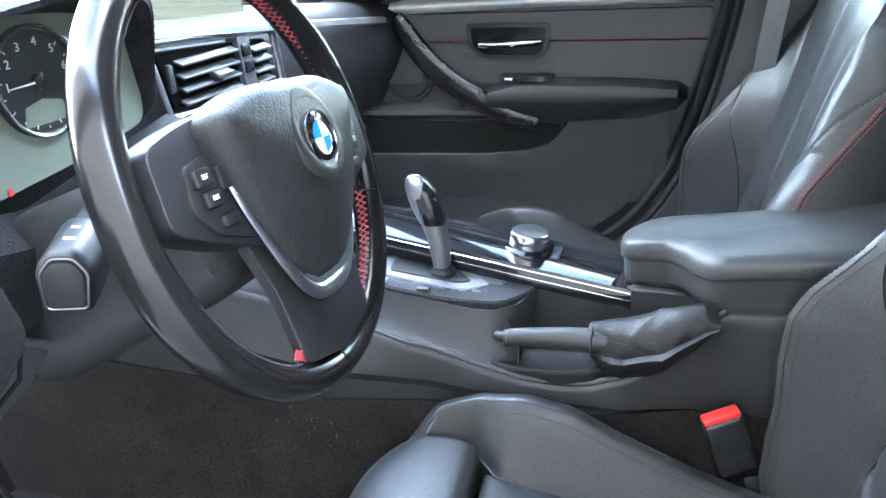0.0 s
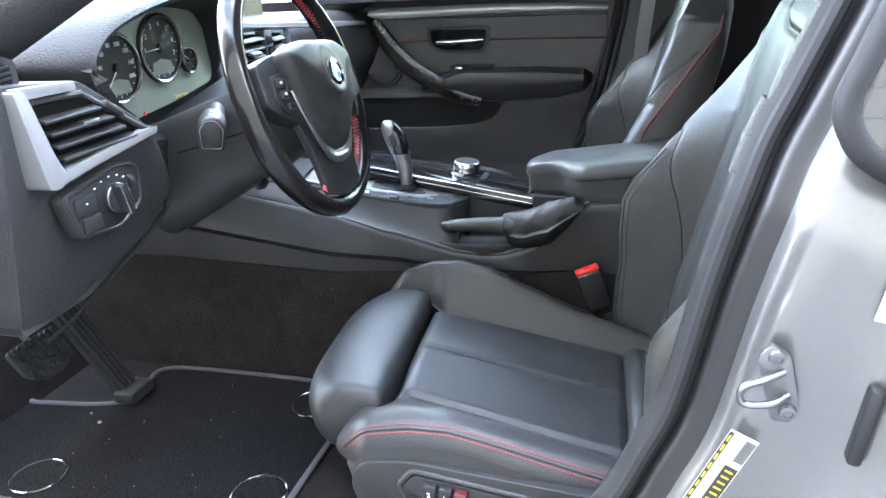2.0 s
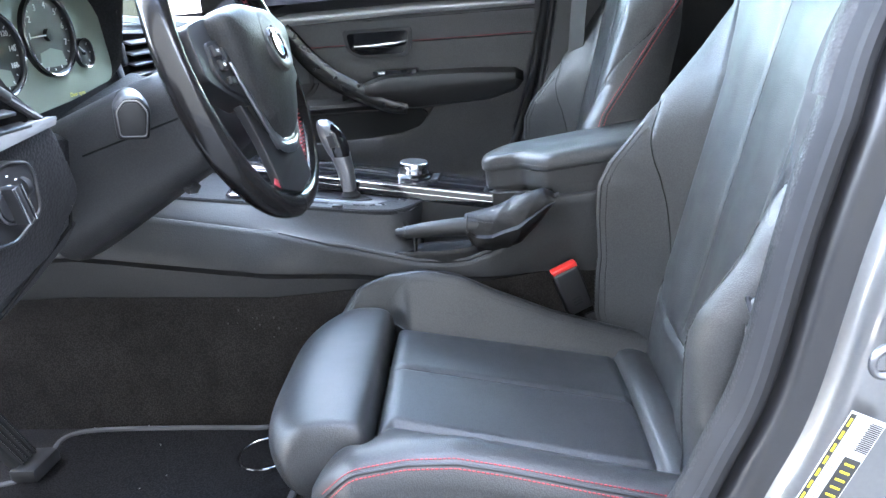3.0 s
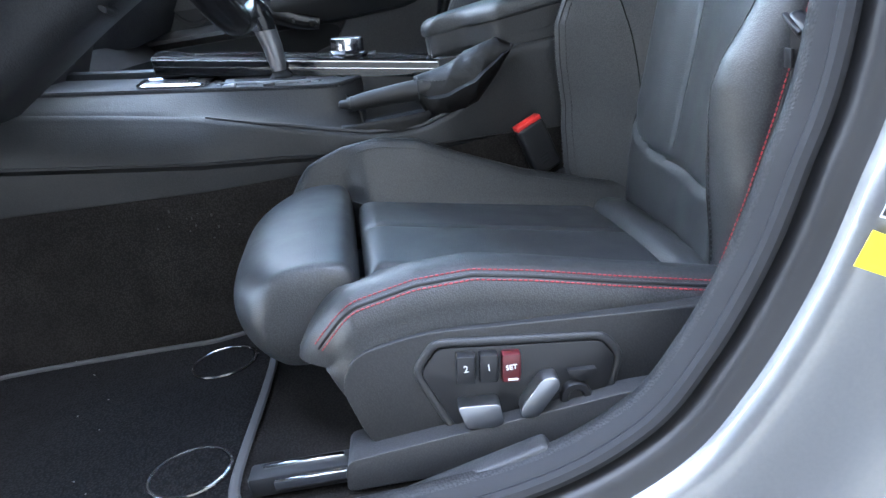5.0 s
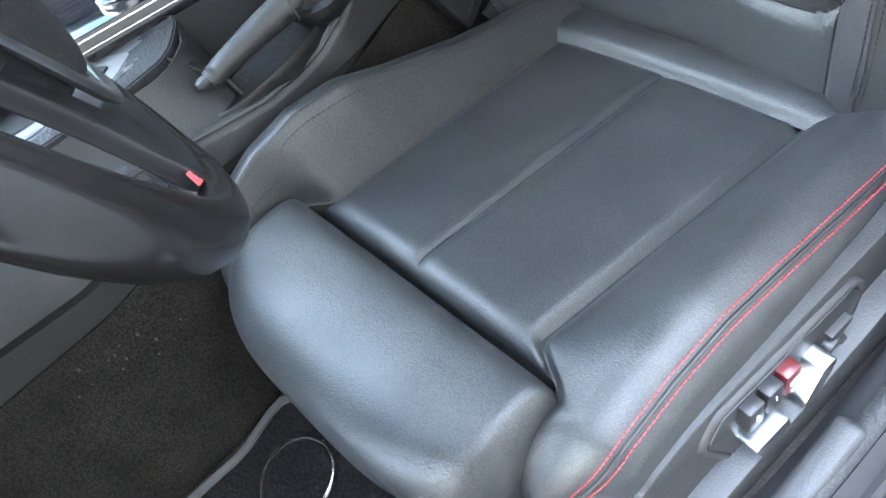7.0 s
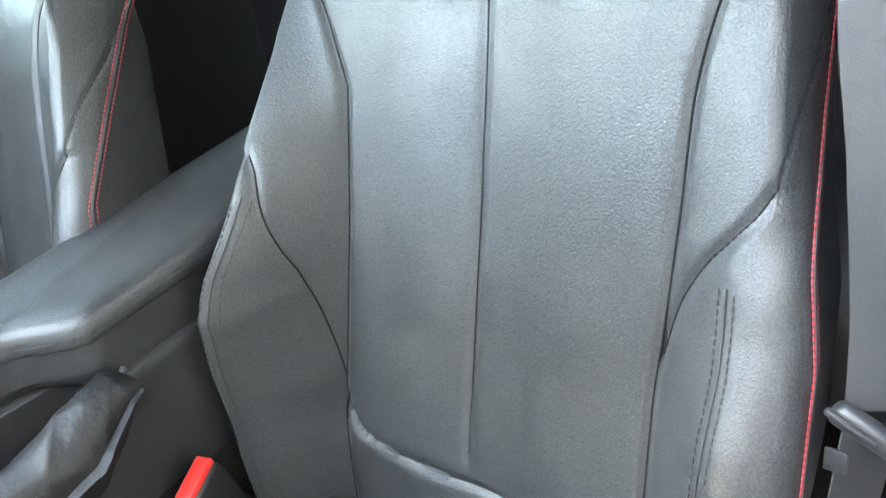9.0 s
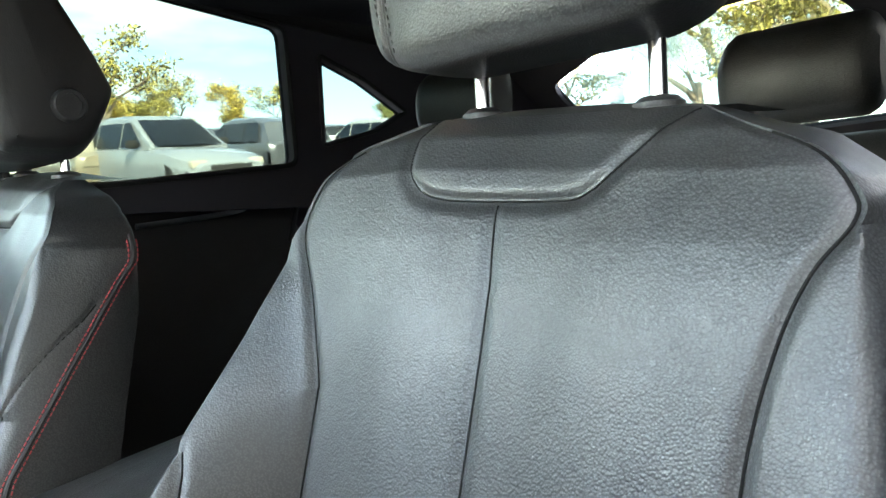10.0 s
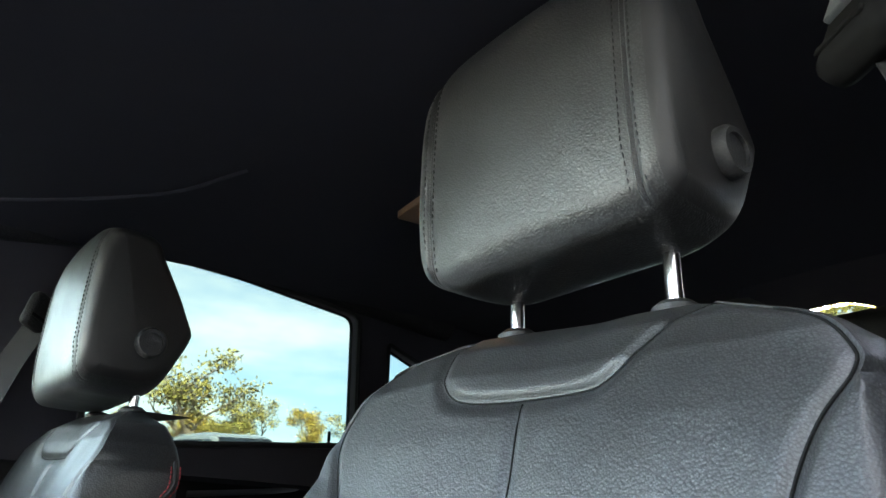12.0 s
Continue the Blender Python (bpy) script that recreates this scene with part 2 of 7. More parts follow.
def lettering(text, size, place, turn, mat, name, parent, extrude=0.0003):
    cu = bpy.data.curves.new("text", "FONT")
    cu.body, cu.size, cu.extrude, cu.align_x, cu.align_y = text, size, extrude, "CENTER", "CENTER"
    ob = bpy.data.objects.new("text", cu)
    scene.collection.objects.link(ob)
    me = bpy.data.meshes.new_from_object(ob.evaluated_get(bpy.context.evaluated_depsgraph_get()))
    bpy.data.objects.remove(ob)
    bm = bmesh.new()
    bm.from_mesh(me)
    bpy.data.meshes.remove(me)
    bm.transform(Matrix.Translation(place) @ turn)
    return part(name, bm, mat, parent)


FACE_LEFT = Matrix.Rotation(radians(90), 4, "X")
FACE_BACK = Matrix(((0, 0, 1, 0), (1, 0, 0, 0), (0, 1, 0, 0), (0, 0, 0, 1)))


def interp(x, xs, ys):
    return float(np.interp(x, xs, ys))


def smoothstep(t):
    t = max(0.0, min(1.0, t))
    return t * t * (3 - 2 * t)


def to_line(w, z, line):
    """How far a place (w, z) lies from a broken line."""
    best = 9.0
    for (ax, ay), (bx, by) in zip(line, line[1:]):
        dx, dy = bx - ax, by - ay
        t = max(0.0, min(1.0, ((w - ax) * dx + (z - ay) * dy) / (dx * dx + dy * dy + 1e-12)))
        best = min(best, math.hypot(w - ax - t * dx, z - ay - t * dy))
    return best


# ---------------------------------------------------------------- where the steering wheel stands
WHEEL_C, WHEEL_TILT, WHEEL_YAW, WHEEL_TURN = Vector((-0.504, -0.398, 1.0435)), 0.285, 0.045, radians(-6)
wheel_n = Vector((math.cos(WHEEL_TILT) * math.cos(WHEEL_YAW), math.cos(WHEEL_TILT) * math.sin(WHEEL_YAW), math.sin(WHEEL_TILT)))
wheel_u = Matrix.Rotation(WHEEL_TURN, 3, wheel_n) @ Vector((0, 0, 1)).cross(wheel_n).normalized()
wheel_v = wheel_n.cross(wheel_u)

# ---------------------------------------------------------------- the seat
SEAT_Y = -0.33
NOSE_IN = 0.050


def plane_z(x):
    return 0.5 - 0.2135 * x


def half_centre(x):
    return interp(x, (-0.38, 0.0), (0.150, 0.163))


def bolster_h(x, s=-1):
    if s > 0:
        return interp(x, (-0.48, -0.42, -0.38, -0.32, -0.26, -0.20, -0.10, 0.0, 0.08), (0.010, 0.050, 0.072, 0.090, 0.091, 0.072, 0.048, 0.036, 0.030))
    return interp(x, (-0.48, -0.42, -0.38, -0.32, -0.26, -0.20, -0.10, 0.0, 0.08), (-0.04, -0.012, 0.010, 0.034, 0.047, 0.047, 0.042, 0.039, 0.036))


def cushion_centre(x, w):
    c = half_centre(x)
    z = plane_z(x) + 0.006 * (1 - (w / c) ** 2)
    z -= 0.005 * math.exp(-((w / 0.005) ** 2)) * smoothstep((x + 0.372) / 0.02)
    z -= 0.010 * math.exp(-(((abs(w) - c) / 0.007) ** 2))
    front = (x + 0.372) / 0.03
    if front < 1:
        z -= 0.03 * (1 - math.sqrt(max(0, 1 - (1 - max(0, front)) ** 2)))
    z -= 0.008 * math.exp(-((x / 0.006) ** 2))
    return z


BACK_Z = (0.44, 0.50, 0.55, 0.61, 0.70, 0.80, 0.90, 1.00, 1.08, 1.13, 1.155, 1.170)
BACK_X = (0.040, 0.046, 0.054, 0.066, 0.090, 0.114, 0.140, 0.166, 0.190, 0.208, 0.225, 0.250)
PROTRUDE_Z = (0.44, 0.50, 0.55, 0.60, 0.65, 0.70, 0.73, 0.755, 0.795, 0.822, 0.88, 0.95, 1.02)
PROTRUDE = (0.0, 0.012, 0.020, 0.033, 0.047, 0.060, 0.064, 0.060, 0.042, 0.032, 0.020, 0.010, 0.0)
OUTER_Z = (0.44, 0.50, 0.55, 0.62, 0.70, 0.80, 0.88, 0.95, 1.02, 1.08, 1.12, 1.15, 1.170)
OUTER_W = (0.235, 0.262, 0.274, 0.284, 0.288, 0.284, 0.270, 0.260, 0.252, 0.238, 0.216, 0.182, 0.120)
CENTRE_Z = (0.44, 0.70, 0.80, 0.89, 0.966, 1.022, 1.062, 1.09, 1.11, 1.14, 1.170)
CENTRE_W = (0.158, 0.158, 0.164, 0.169, 0.172, 0.182, 0.196, 0.211, 0.210, 0.186, 0.112)
CENTRE_IN_Z = (0.44, 0.60, 0.66, 0.75, 0.83, 0.95, 0.97, 1.03, 1.08, 1.11, 1.14, 1.170)
CENTRE_IN_W = (0.186, 0.193, 0.190, 0.183, 0.176, 0.172, 0.174, 0.198, 0.226, 0.224, 0.198, 0.115)
LUMBAR = [(-0.168, 0.632), (-0.164, 0.612), (-0.148, 0.592), (-0.122, 0.584), (-0.06, 0.583), (0.0, 0.584), (0.08, 0.588), (0.150, 0.596), (0.176, 0.612), (0.190, 0.638)]
COLLAR = [(-0.112, 1.168), (-0.103, 1.160), (-0.090, 1.146), (-0.072, 1.127), (-0.056, 1.113), (-0.036, 1.107), (0.04, 1.106), (0.078, 1.109), (0.099, 1.119), (0.110, 1.138), (0.114, 1.168)]


LUMBAR_FINE = [(p.x, p.y) for p in smooth_path([(a, b, 0) for a, b in LUMBAR], 6)]
COLLAR_FINE = [(p.x, p.y) for p in smooth_path([(a, b, 0) for a, b in COLLAR], 6)]


CENTRE_FINE = [(p.x, p.y) for p in smooth_path([(a, b, 0) for a, b in zip(CENTRE_Z, CENTRE_W)], 6)]
CENTRE_IN_FINE = [(p.x, p.y) for p in smooth_path([(a, b, 0) for a, b in zip(CENTRE_IN_Z, CENTRE_IN_W)], 6)]


def centre_half(z, s):
    return interp(z, *zip(*(CENTRE_IN_FINE if s > 0 else CENTRE_FINE)))


def seam_w(z):
    return interp(z, (0.58, 0.65, 0.85, 1.00, 1.05, 1.10), (0.028, 0.026, 0.015, 0.010, 0.011, 0.017))


def wing_seam(s):
    if s < 0:
        return [(s * 0.2355, 0.914), (s * 0.227, 0.899), (s * 0.215, 0.884), (s * 0.197, 0.862), (s * 0.185, 0.842), (s * 0.175, 0.819), (s * 0.164, 0.775)]
    return [(0.240, 0.918), (0.229, 0.898), (0.216, 0.845), (0.205, 0.790), (0.198, 0.725), (0.193, 0.665), (0.191, 0.61)]


PROTRUDE_IN_Z = (0.44, 0.50, 0.55, 0.65, 0.72, 0.78, 0.82, 0.86, 0.93, 1.00, 1.06)
PROTRUDE_IN = (0.05, 0.075, 0.092, 0.106, 0.126, 0.137, 0.128, 0.106, 0.068, 0.026, 0.0)


def protrude(z, s):
    return interp(z, PROTRUDE_IN_Z, PROTRUDE_IN) if s > 0 else interp(z, PROTRUDE_Z, PROTRUDE)


def outer_half(z, s):
    return interp(z, OUTER_Z, OUTER_W) + (0.012 * smoothstep((z - 0.85) / 0.1) if s > 0 else 0.0)


def crest_in(z, s):
    """How far inside the outer side the crest of the bolster lies."""
    if s > 0:
        return interp(z, (0.44, 0.90, 1.08), (0.034, 0.034, 0.010))
    return interp(z, (0.44, 0.51, 0.63, 0.71, 0.80, 0.86, 0.90, 0.94, 1.02, 1.08), (0.050, 0.066, 0.072, 0.064, 0.050, 0.040, 0.031, 0.026, 0.023, 0.018))


def red_x(z, s=-1):
    """Where the red twin stitching runs down the flank of the bolster."""
    return 0.017 + 0.355 * (z - 0.55) + 0.35 * max(0.0, z - 0.86) - (0.028 * smoothstep((z - 0.74) / 0.12) if s > 0 else 0.0)


def back_depth(z):
    """How thick the flank of the backrest is, rounded off at the shoulder."""
    return interp(z, (0.44, 1.00, 1.065, 1.10, 1.135, 1.155, 1.170), (0.114, 0.114, 0.102, 0.093, 0.078, 0.060, 0.030))


def flank(z, s, a):
    """The side of the bolster, from its crest (a = 0) to the red stitching (a = half pi): x and w."""
    c, x0 = centre_half(z, s), interp(z, BACK_Z, BACK_X)
    o = max(outer_half(z, s), c + 0.005)
    tip = max(o - crest_in(z, s), c + 0.004)
    xt = back_front(s * tip, z)
    back = x0 + back_depth(z)
    xr = min(max(red_x(z, s) + 0.008, xt + 0.024), back - 0.012)
    k = smoothstep((1.08 - z) / 0.06)
    wr = o - 0.012 * k
    a0 = 0.5 * smoothstep((z - 0.84) / 0.06) if s < 0 else 0.0
    a = a0 + a * (1 - a0 / (math.pi / 2))
    return xt + (xr - xt) * (1 - math.cos(a) / math.cos(a0)), tip + (wr - tip) * ((math.sin(a) - math.sin(a0)) / (1 - math.sin(a0))) ** (1.0 - 0.1 * k * (s > 0))


def flank_seam(z, s):
    """The angle round the flank at which the wing's seam climbs it."""
    if s < 0:
        return interp(z, (0.914, 0.95, 1.00, 1.03), (0.0, 0.45, 1.25, 1.45))
    x0, x1 = flank(z, s, 0)[0], flank(z, s, math.pi / 2)[0]
    way = (red_x(z, s) - 0.030 - x0) / max(0.01, x1 - x0)
    return math.acos(1 - max(0.0, min(0.9, way))) * smoothstep((z - 0.905) / 0.05)


def back_front(w, z):
    """How far forward or back the face of the backrest stands."""
    c, o = centre_half(z, w), max(outer_half(z, w), centre_half(z, w) + 0.004)
    x = interp(z, BACK_Z, BACK_X)
    a = abs(w)
    if a <= c:
        x += 0.010 * (1 - (w / c) ** 2) - 0.006 * math.exp(-(((abs(w) - c * 0.5) / (c * 0.3)) ** 2))
        x += 0.0032 * math.exp(-(((w - seam_w(z)) / 0.0058) ** 2)) * smoothstep((z - 0.60) / 0.02) * smoothstep((1.105 - z) / 0.01)
        x += 0.007 * math.exp(-((to_line(w, z, LUMBAR_FINE) / 0.0055) ** 2)) if z < 0.68 else 0.0
        if z > 1.08:
            x += 0.005 * math.exp(-((to_line(w, z, COLLAR_FINE) / 0.006) ** 2))
    else:
        t = (a - c) / max(0.01, o - crest_in(z, w) - c)
        p = protrude(z, w)
        x -= p * (0.45 * min(t, 1.0) + 0.55 * smoothstep(t))
        if w < 0:
            x += 0.007 * max(0.0, (min(t, 1.0) - 0.72) / 0.28) ** 2 * smoothstep((z - 0.84) / 0.06)
        x += 0.005 * math.exp(-((to_line(w, z, wing_seam(1 if w > 0 else -1)) / 0.0045) ** 2))
    x += (0.0055 - 0.001 * smoothstep((z - 0.98) / 0.06)) * math.exp(-(((a - c) / 0.0055) ** 2))
    return x


def build_seat():
    y0 = SEAT_Y
    seat = thing("driver_seat", (0.0, y0, 0.39), "black grained leather sports seat with red twin stitching", "car seat", "front seats")
    P = C = lambda x, w, z: (x - 0.075 * w, y0 + w + 0.03 * x, z)

    # cushion, middle panel
    bm = bmesh.new()
    xs = list(np.linspace(-0.372, -0.34, 12)) + list(np.linspace(-0.336, 0.0, 70))
    rows = []
    rows.append([P(-0.371, t * half_centre(-0.37), plane_z(-0.37) - 0.06) for t in np.linspace(-1, 1, 71)])
    for x in xs:
        c, flare = half_centre(x), smoothstep((-0.345 - x) / 0.04)
        rows.append([P(x, t * (c + (0.052 if t < 0 else 0.030) * flare), cushion_centre(x, t * c)) for t in np.linspace(-1, 1, 71)])
    grid(bm, rows)
    bmesh.ops.recalc_face_normals(bm, faces=bm.faces)
    part("cushion_panel", bm, LEATHER, seat)

    # rear roll of the cushion
    bm = bmesh.new()
    rows = []
    for x in np.linspace(-0.001, 0.085, 26):
        r = []
        for t in np.linspace(-1, 1, 41):
            w = t * 0.185
            z = plane_z(x) - 0.008 * math.exp(-((x / 0.007) ** 2)) + 0.016 * math.sin(math.pi * min(1, max(0, x / 0.07))) * (1 - 0.7 * t ** 6) + 0.002 * abs(t) ** 5 * smoothstep(x / 0.03)
            r.append(P(x, w, z))
        rows.append(r)
    grid(bm, rows)
    part("cushion_roll", bm, LEATHER, seat)

    # side bolsters of the cushion
    for s in (-1, 1):
        bm = bmesh.new()
        rows = []
        far = NOSE_IN if s > 0 else 0.0
        for x in list(np.linspace(-0.457, -0.38, 26) - far) + list(np.linspace(-0.375 - far, 0.10, 66)):
            c = half_centre(max(x, -0.38)) + (0.052 if s < 0 else 0.030) * smoothstep((-0.345 - x) / 0.04)
            crest, edge = (0.238, 0.282) if s < 0 else (0.203, 0.242)
            h = bolster_h(x, s)
            base = nose_base(x + far)
            tuck = 1 - 0.10 * max(0.0, (-0.385 - x - far) / 0.072) ** 2
            f = 1.0 if x + far > -0.385 else math.sqrt(max(0.0, 1 - ((-0.385 - x - far) / 0.0722) ** 2))
            sec = []
            for t in np.linspace(0, 1, 8):
                sec.append((c - 0.002, plane_z(x) - 0.07 + t * 0.06 - (0.0 if x > -0.36 else 0.0)))
            for t in np.linspace(0.02, 1, 26):
                w = c + (crest - c) * t
                z = plane_z(x) + h * smoothstep(t * 0.98 + 0.02) - 0.010 * math.exp(-(((w - c) / 0.007) ** 2))
                sec.append((w, z))
            top = sec[-1][1]
            for t in np.linspace(0.06, 1, 18):
                a = t * math.pi / 2
                sec.append((crest + (edge - crest) * math.sin(a), top - 0.040 * (1 - math.cos(a))))
            low = sec[-1][1]
            for t in np.linspace(0.1, 1, 8):
                sec.append((edge + 0.004 * math.sin(t * math.pi), low + (base - low) * t))
            rows.append([P(nose_x(x + far, w) - far, s * w * tuck, base + (max(z, base) - base) * f) for w, z in sec])
        grid(bm, rows, flip=s > 0)
        bmesh.ops.recalc_face_normals(bm, faces=bm.faces)
        part("cushion_bolster", bm, LEATHER, seat)
        # stitching along the bolster
        line = lambda w, d=0.0012: [P(nose_x(x + far, w) - far, s * w * (1 - 0.10 * max(0.0, (-0.385 - x - far) / 0.072) ** 2), nose_base(x + far) + (bolster_z(x, w, s) + d - nose_base(x + far)) * (1.0 if x + far > -0.385 else math.sqrt(max(0.0, 1 - ((-0.385 - x - far) / 0.0722) ** 2)))) for x in np.linspace(-0.442 - far, 0.06, 90)]
        if s < 0:
            bm = bmesh.new()
            for w in (0.2652, 0.2738):
                stitches(bm, line(w), 0.0042, 0.0013, 0.0009)
            part("red_stitching", bm, RED_THREAD, seat, "twin row of red thread")
            bm = bmesh.new()
            tube(bm, line(0.2695, 0.0), 0.0022, 8)
            part("piping", bm, SMOOTH_LEATHER, seat)
        else:
            bm = bmesh.new()
            for w in (0.190, 0.198):
                stitches(bm, line(w), 0.005, 0.002, 0.0008)
            part("stitching", bm, BLACK_THREAD, seat)

    # thigh rest
    bm = bmesh.new()
    prof = smooth_path([(-0.379, 0.545, 0), (-0.379, 0.575, 0), (-0.384, 0.594, 0), (-0.400, 0.6035, 0), (-0.44, 0.606, 0), (-0.49, 0.600, 0), (-0.522, 0.583, 0), (-0.537, 0.555, 0), (-0.536, 0.525, 0), (-0.522, 0.500, 0), (-0.49, 0.487, 0), (-0.40, 0.487, 0)], 6)
    rows = []
    for t in np.linspace(-1, 1, 61):
        a = abs(t)
        w = t * (0.2065 if t < 0 else 0.186)
        edge = max(0.0, (a - 0.9) / 0.1)
        r = []
        for p in prof:
            x = p.x + 0.045 * a ** 4 * smoothstep((-0.40 - p.x) / 0.13)
            z = p.y
            sq = 1 - 0.30 * edge ** 3
            x = -0.45 + (x + 0.45) * (1 - 0.10 * edge ** 3)
            z = 0.53 + (z - 0.53) * sq
            r.append(P(x, w, z))
        rows.append(r)
    vs = grid(bm, rows)
    cap(bm, vs[0])
    cap(bm, vs[-1], True)
    bmesh.ops.recalc_face_normals(bm, faces=bm.faces)
    part("thigh_rest", bm, LEATHER, seat)
    part("thigh_rest_base", box(P(-0.445, 0.045, 0.474), (0.165, 0.25, 0.050), 0.022, seg=4), SLIDE, seat, "grey plastic slide")
    P = lambda x, w, z: (x, y0 + w, z)

    PB = lambda x, w, z: P(x, w, z - 0.020 * smoothstep((z - 1.04) / 0.11) * max(0.0, min(1.0, (0.10 - w) / 0.25)))
    # backrest, middle panel
    zs = list(np.linspace(0.45, 1.09, 130)) + list(np.linspace(1.0925, 1.17, 34))
    bm = bmesh.new()
    rows = []
    for z in zs:
        rows.append([PB(back_front(t * centre_half(z, t), z), t * centre_half(z, t), z) for t in np.linspace(-1, 1, 131)])
    grid(bm, rows, flip=True)
    bmesh.ops.recalc_face_normals(bm, faces=bm.faces)
    part("backrest_panel", bm, LEATHER, seat)
    # bolsters of the backrest, round to the shell behind
    for s in (-1, 1):
        bm = bmesh.new()
        rows = []
        for z in zs:
            c, x0 = centre_half(z, s), interp(z, BACK_Z, BACK_X)
            o = max(outer_half(z, s), c + 0.005)
            tip = max(o - crest_in(z, s), c + 0.004)
            sec = [(back_front(s * w, z), w) for w in np.linspace(c, tip, 34)]
            xt = sec[-1][0]
            back = x0 + back_depth(z)
            seam_a = flank_seam(z, s) if 0.914 < z < (1.02 if s < 0 else 1.10) else -9
            for a in np.linspace(0.06, math.pi / 2, 26):
                x, w = flank(z, s, a)
                sec.append((x, w - 0.0018 * math.exp(-(((a - seam_a) / 0.07) ** 2))))
            xr, wr = sec[-1]
            sec += [(xr + (back - xr) * t, wr + (o - 0.022 - wr) * t * t) for t in np.linspace(0.1, 1, 10)]
            rows.append([PB(x, s * w, z) for x, w in sec])
        grid(bm, rows, flip=s < 0)
        bmesh.ops.recalc_face_normals(bm, faces=bm.faces)
        part("backrest_bolster", bm, LEATHER, seat)
        side = lambda s, w, z: PB(back_front(s * w, z) - 0.0012, s * w, z)
        bm = bmesh.new()
        crest_w = lambda z: interp(z, (0.53, 0.60, 0.718, 0.80, 0.868, 0.885), (0.200, 0.210, 0.219, 0.219, 0.213, 0.206)) if s < 0 else outer_half(z, s) - crest_in(z, s) - 0.006
        for d in (-0.006, 0.006):
            stitches(bm, [side(s, crest_w(z) + d, z) for z in np.linspace(0.850 if s < 0 else 0.880, 0.53, 70)], 0.005, 0.002, 0.0009)
        tube(bm, [side(s, crest_w(z), z) for z in np.linspace(0.852 if s < 0 else 0.885, 0.52, 60)], 0.0010, 5)
        part("stitching", bm, BLACK_THREAD, seat)
        # red twin stitching down both flanks
        bm = bmesh.new()
        for d in (0.003, 0.013):
            stitches(bm, [PB(min(red_x(z, s) + d, flank(z, s, 1.5708)[0] - 0.008 + d), s * (outer_half(z, s) - 0.012 * smoothstep((1.08 - z) / 0.06) + 0.001), z) for z in np.linspace(0.53, 1.09, 110)], 0.0042, 0.0013, 0.0009)
        part("red_stitching", bm, RED_THREAD, seat, "twin row of red thread")
        bm = bmesh.new()
        tube(bm, [PB(min(red_x(z, s) + 0.008, flank(z, s, 1.5708)[0]), s * (outer_half(z, s) - 0.012 * smoothstep((1.08 - z) / 0.06)), z) for z in np.linspace(0.50, 1.095, 60)], 0.0026, 8)
        part("piping", bm, SMOOTH_LEATHER, seat)
    # shell behind
    bm = bmesh.new()
    rows = []
    for z in np.linspace(0.45, 1.17, 40):
        x0 = interp(z, BACK_Z, BACK_X)
        rows.append([PB(x0 + back_depth(z) + 0.02 * (1 - t * t), t * (outer_half(z, t) - 0.022), z) for t in np.linspace(-1, 1, 21)])
    vs = grid(bm, rows)
    grid(bm, [[PB(back_front(t * 0.135, 1.17) + k * (0.325 - back_front(t * 0.135, 1.17)), t * 0.135, 1.17 + 0.008 * math.sin(k * math.pi) * (1 - t * t)) for t in np.linspace(-1, 1, 21)] for k in np.linspace(0, 1, 12)])
    bmesh.ops.recalc_face_normals(bm, faces=bm.faces)
    part("backrest_shell", bm, PLASTIC, seat)
    # seams drawn as thin recessed welts
    bm = bmesh.new()
    face = lambda w, z, d=0.003: PB(back_front(w, z) - d + 0.003, w, z)
    tube(bm, [face(seam_w(z), z) for z in np.linspace(0.62, 1.103, 60)], 0.0009, 5)
    for s in (-1, 1):
        tube(bm, [face(s * centre_half(z, s), z) for z in np.linspace(0.50, 1.15, 140)], 0.0011, 5)
        pts = smooth_path([(a, b, 0) for a, b in wing_seam(s)], 6)
        side_line = [(flank(z, s, flank_seam(z, s)), z) for z in np.linspace(1.015 if s < 0 else 1.095, 0.924, 36)]
        tube(bm, [PB(x + 0.001, s * (w - 0.0018), z) for (x, w), z in side_line] + [face(p.x, p.y) for p in pts], 0.0010, 5)
    for line in (LUMBAR, COLLAR):
        pts = smooth_path([(a, b, 0) for a, b in line], 8)
        tube(bm, [face(p.x, p.y) for p in pts], 0.0009, 5)
    tube(bm, [C(x, 0, cushion_centre(x, 0)) for x in np.linspace(-0.36, 0.0, 40)], 0.0008, 5)
    part("seams", bm, SEAM, seat)

    # head restraint on two chromed posts
    hx, hz = 0.188, 1.315
    head_drop = lambda w, h: 0.026 * max(0.0, (abs(w) - 0.065) / 0.072) ** 2.2 * smoothstep((h - 0.0) / 0.10)
    head_lift = lambda w, h: smoothstep(-h / 0.11) * (0.006 + 0.020 * max(0.0, (abs(w) - 0.070) / 0.060) ** 2.2)
    side = smooth_path([(0.006, -0.114, 0), (-0.003, -0.07, 0), (-0.004, 0.0, 0), (-0.002, 0.056, 0), (0.003, 0.086, 0), (0.018, 0.103, 0), (0.072, 0.103, 0), (0.090, 0.076, 0), (0.109, 0.038, 0), (0.127, 0.0, 0), (0.139, -0.028, 0), (0.139, -0.044, 0), (0.127, -0.078, 0), (0.113, -0.106, 0), (0.090, -0.119, 0), (0.042, -0.121, 0)], 6, True)
    bm = bmesh.new()
    rows = []
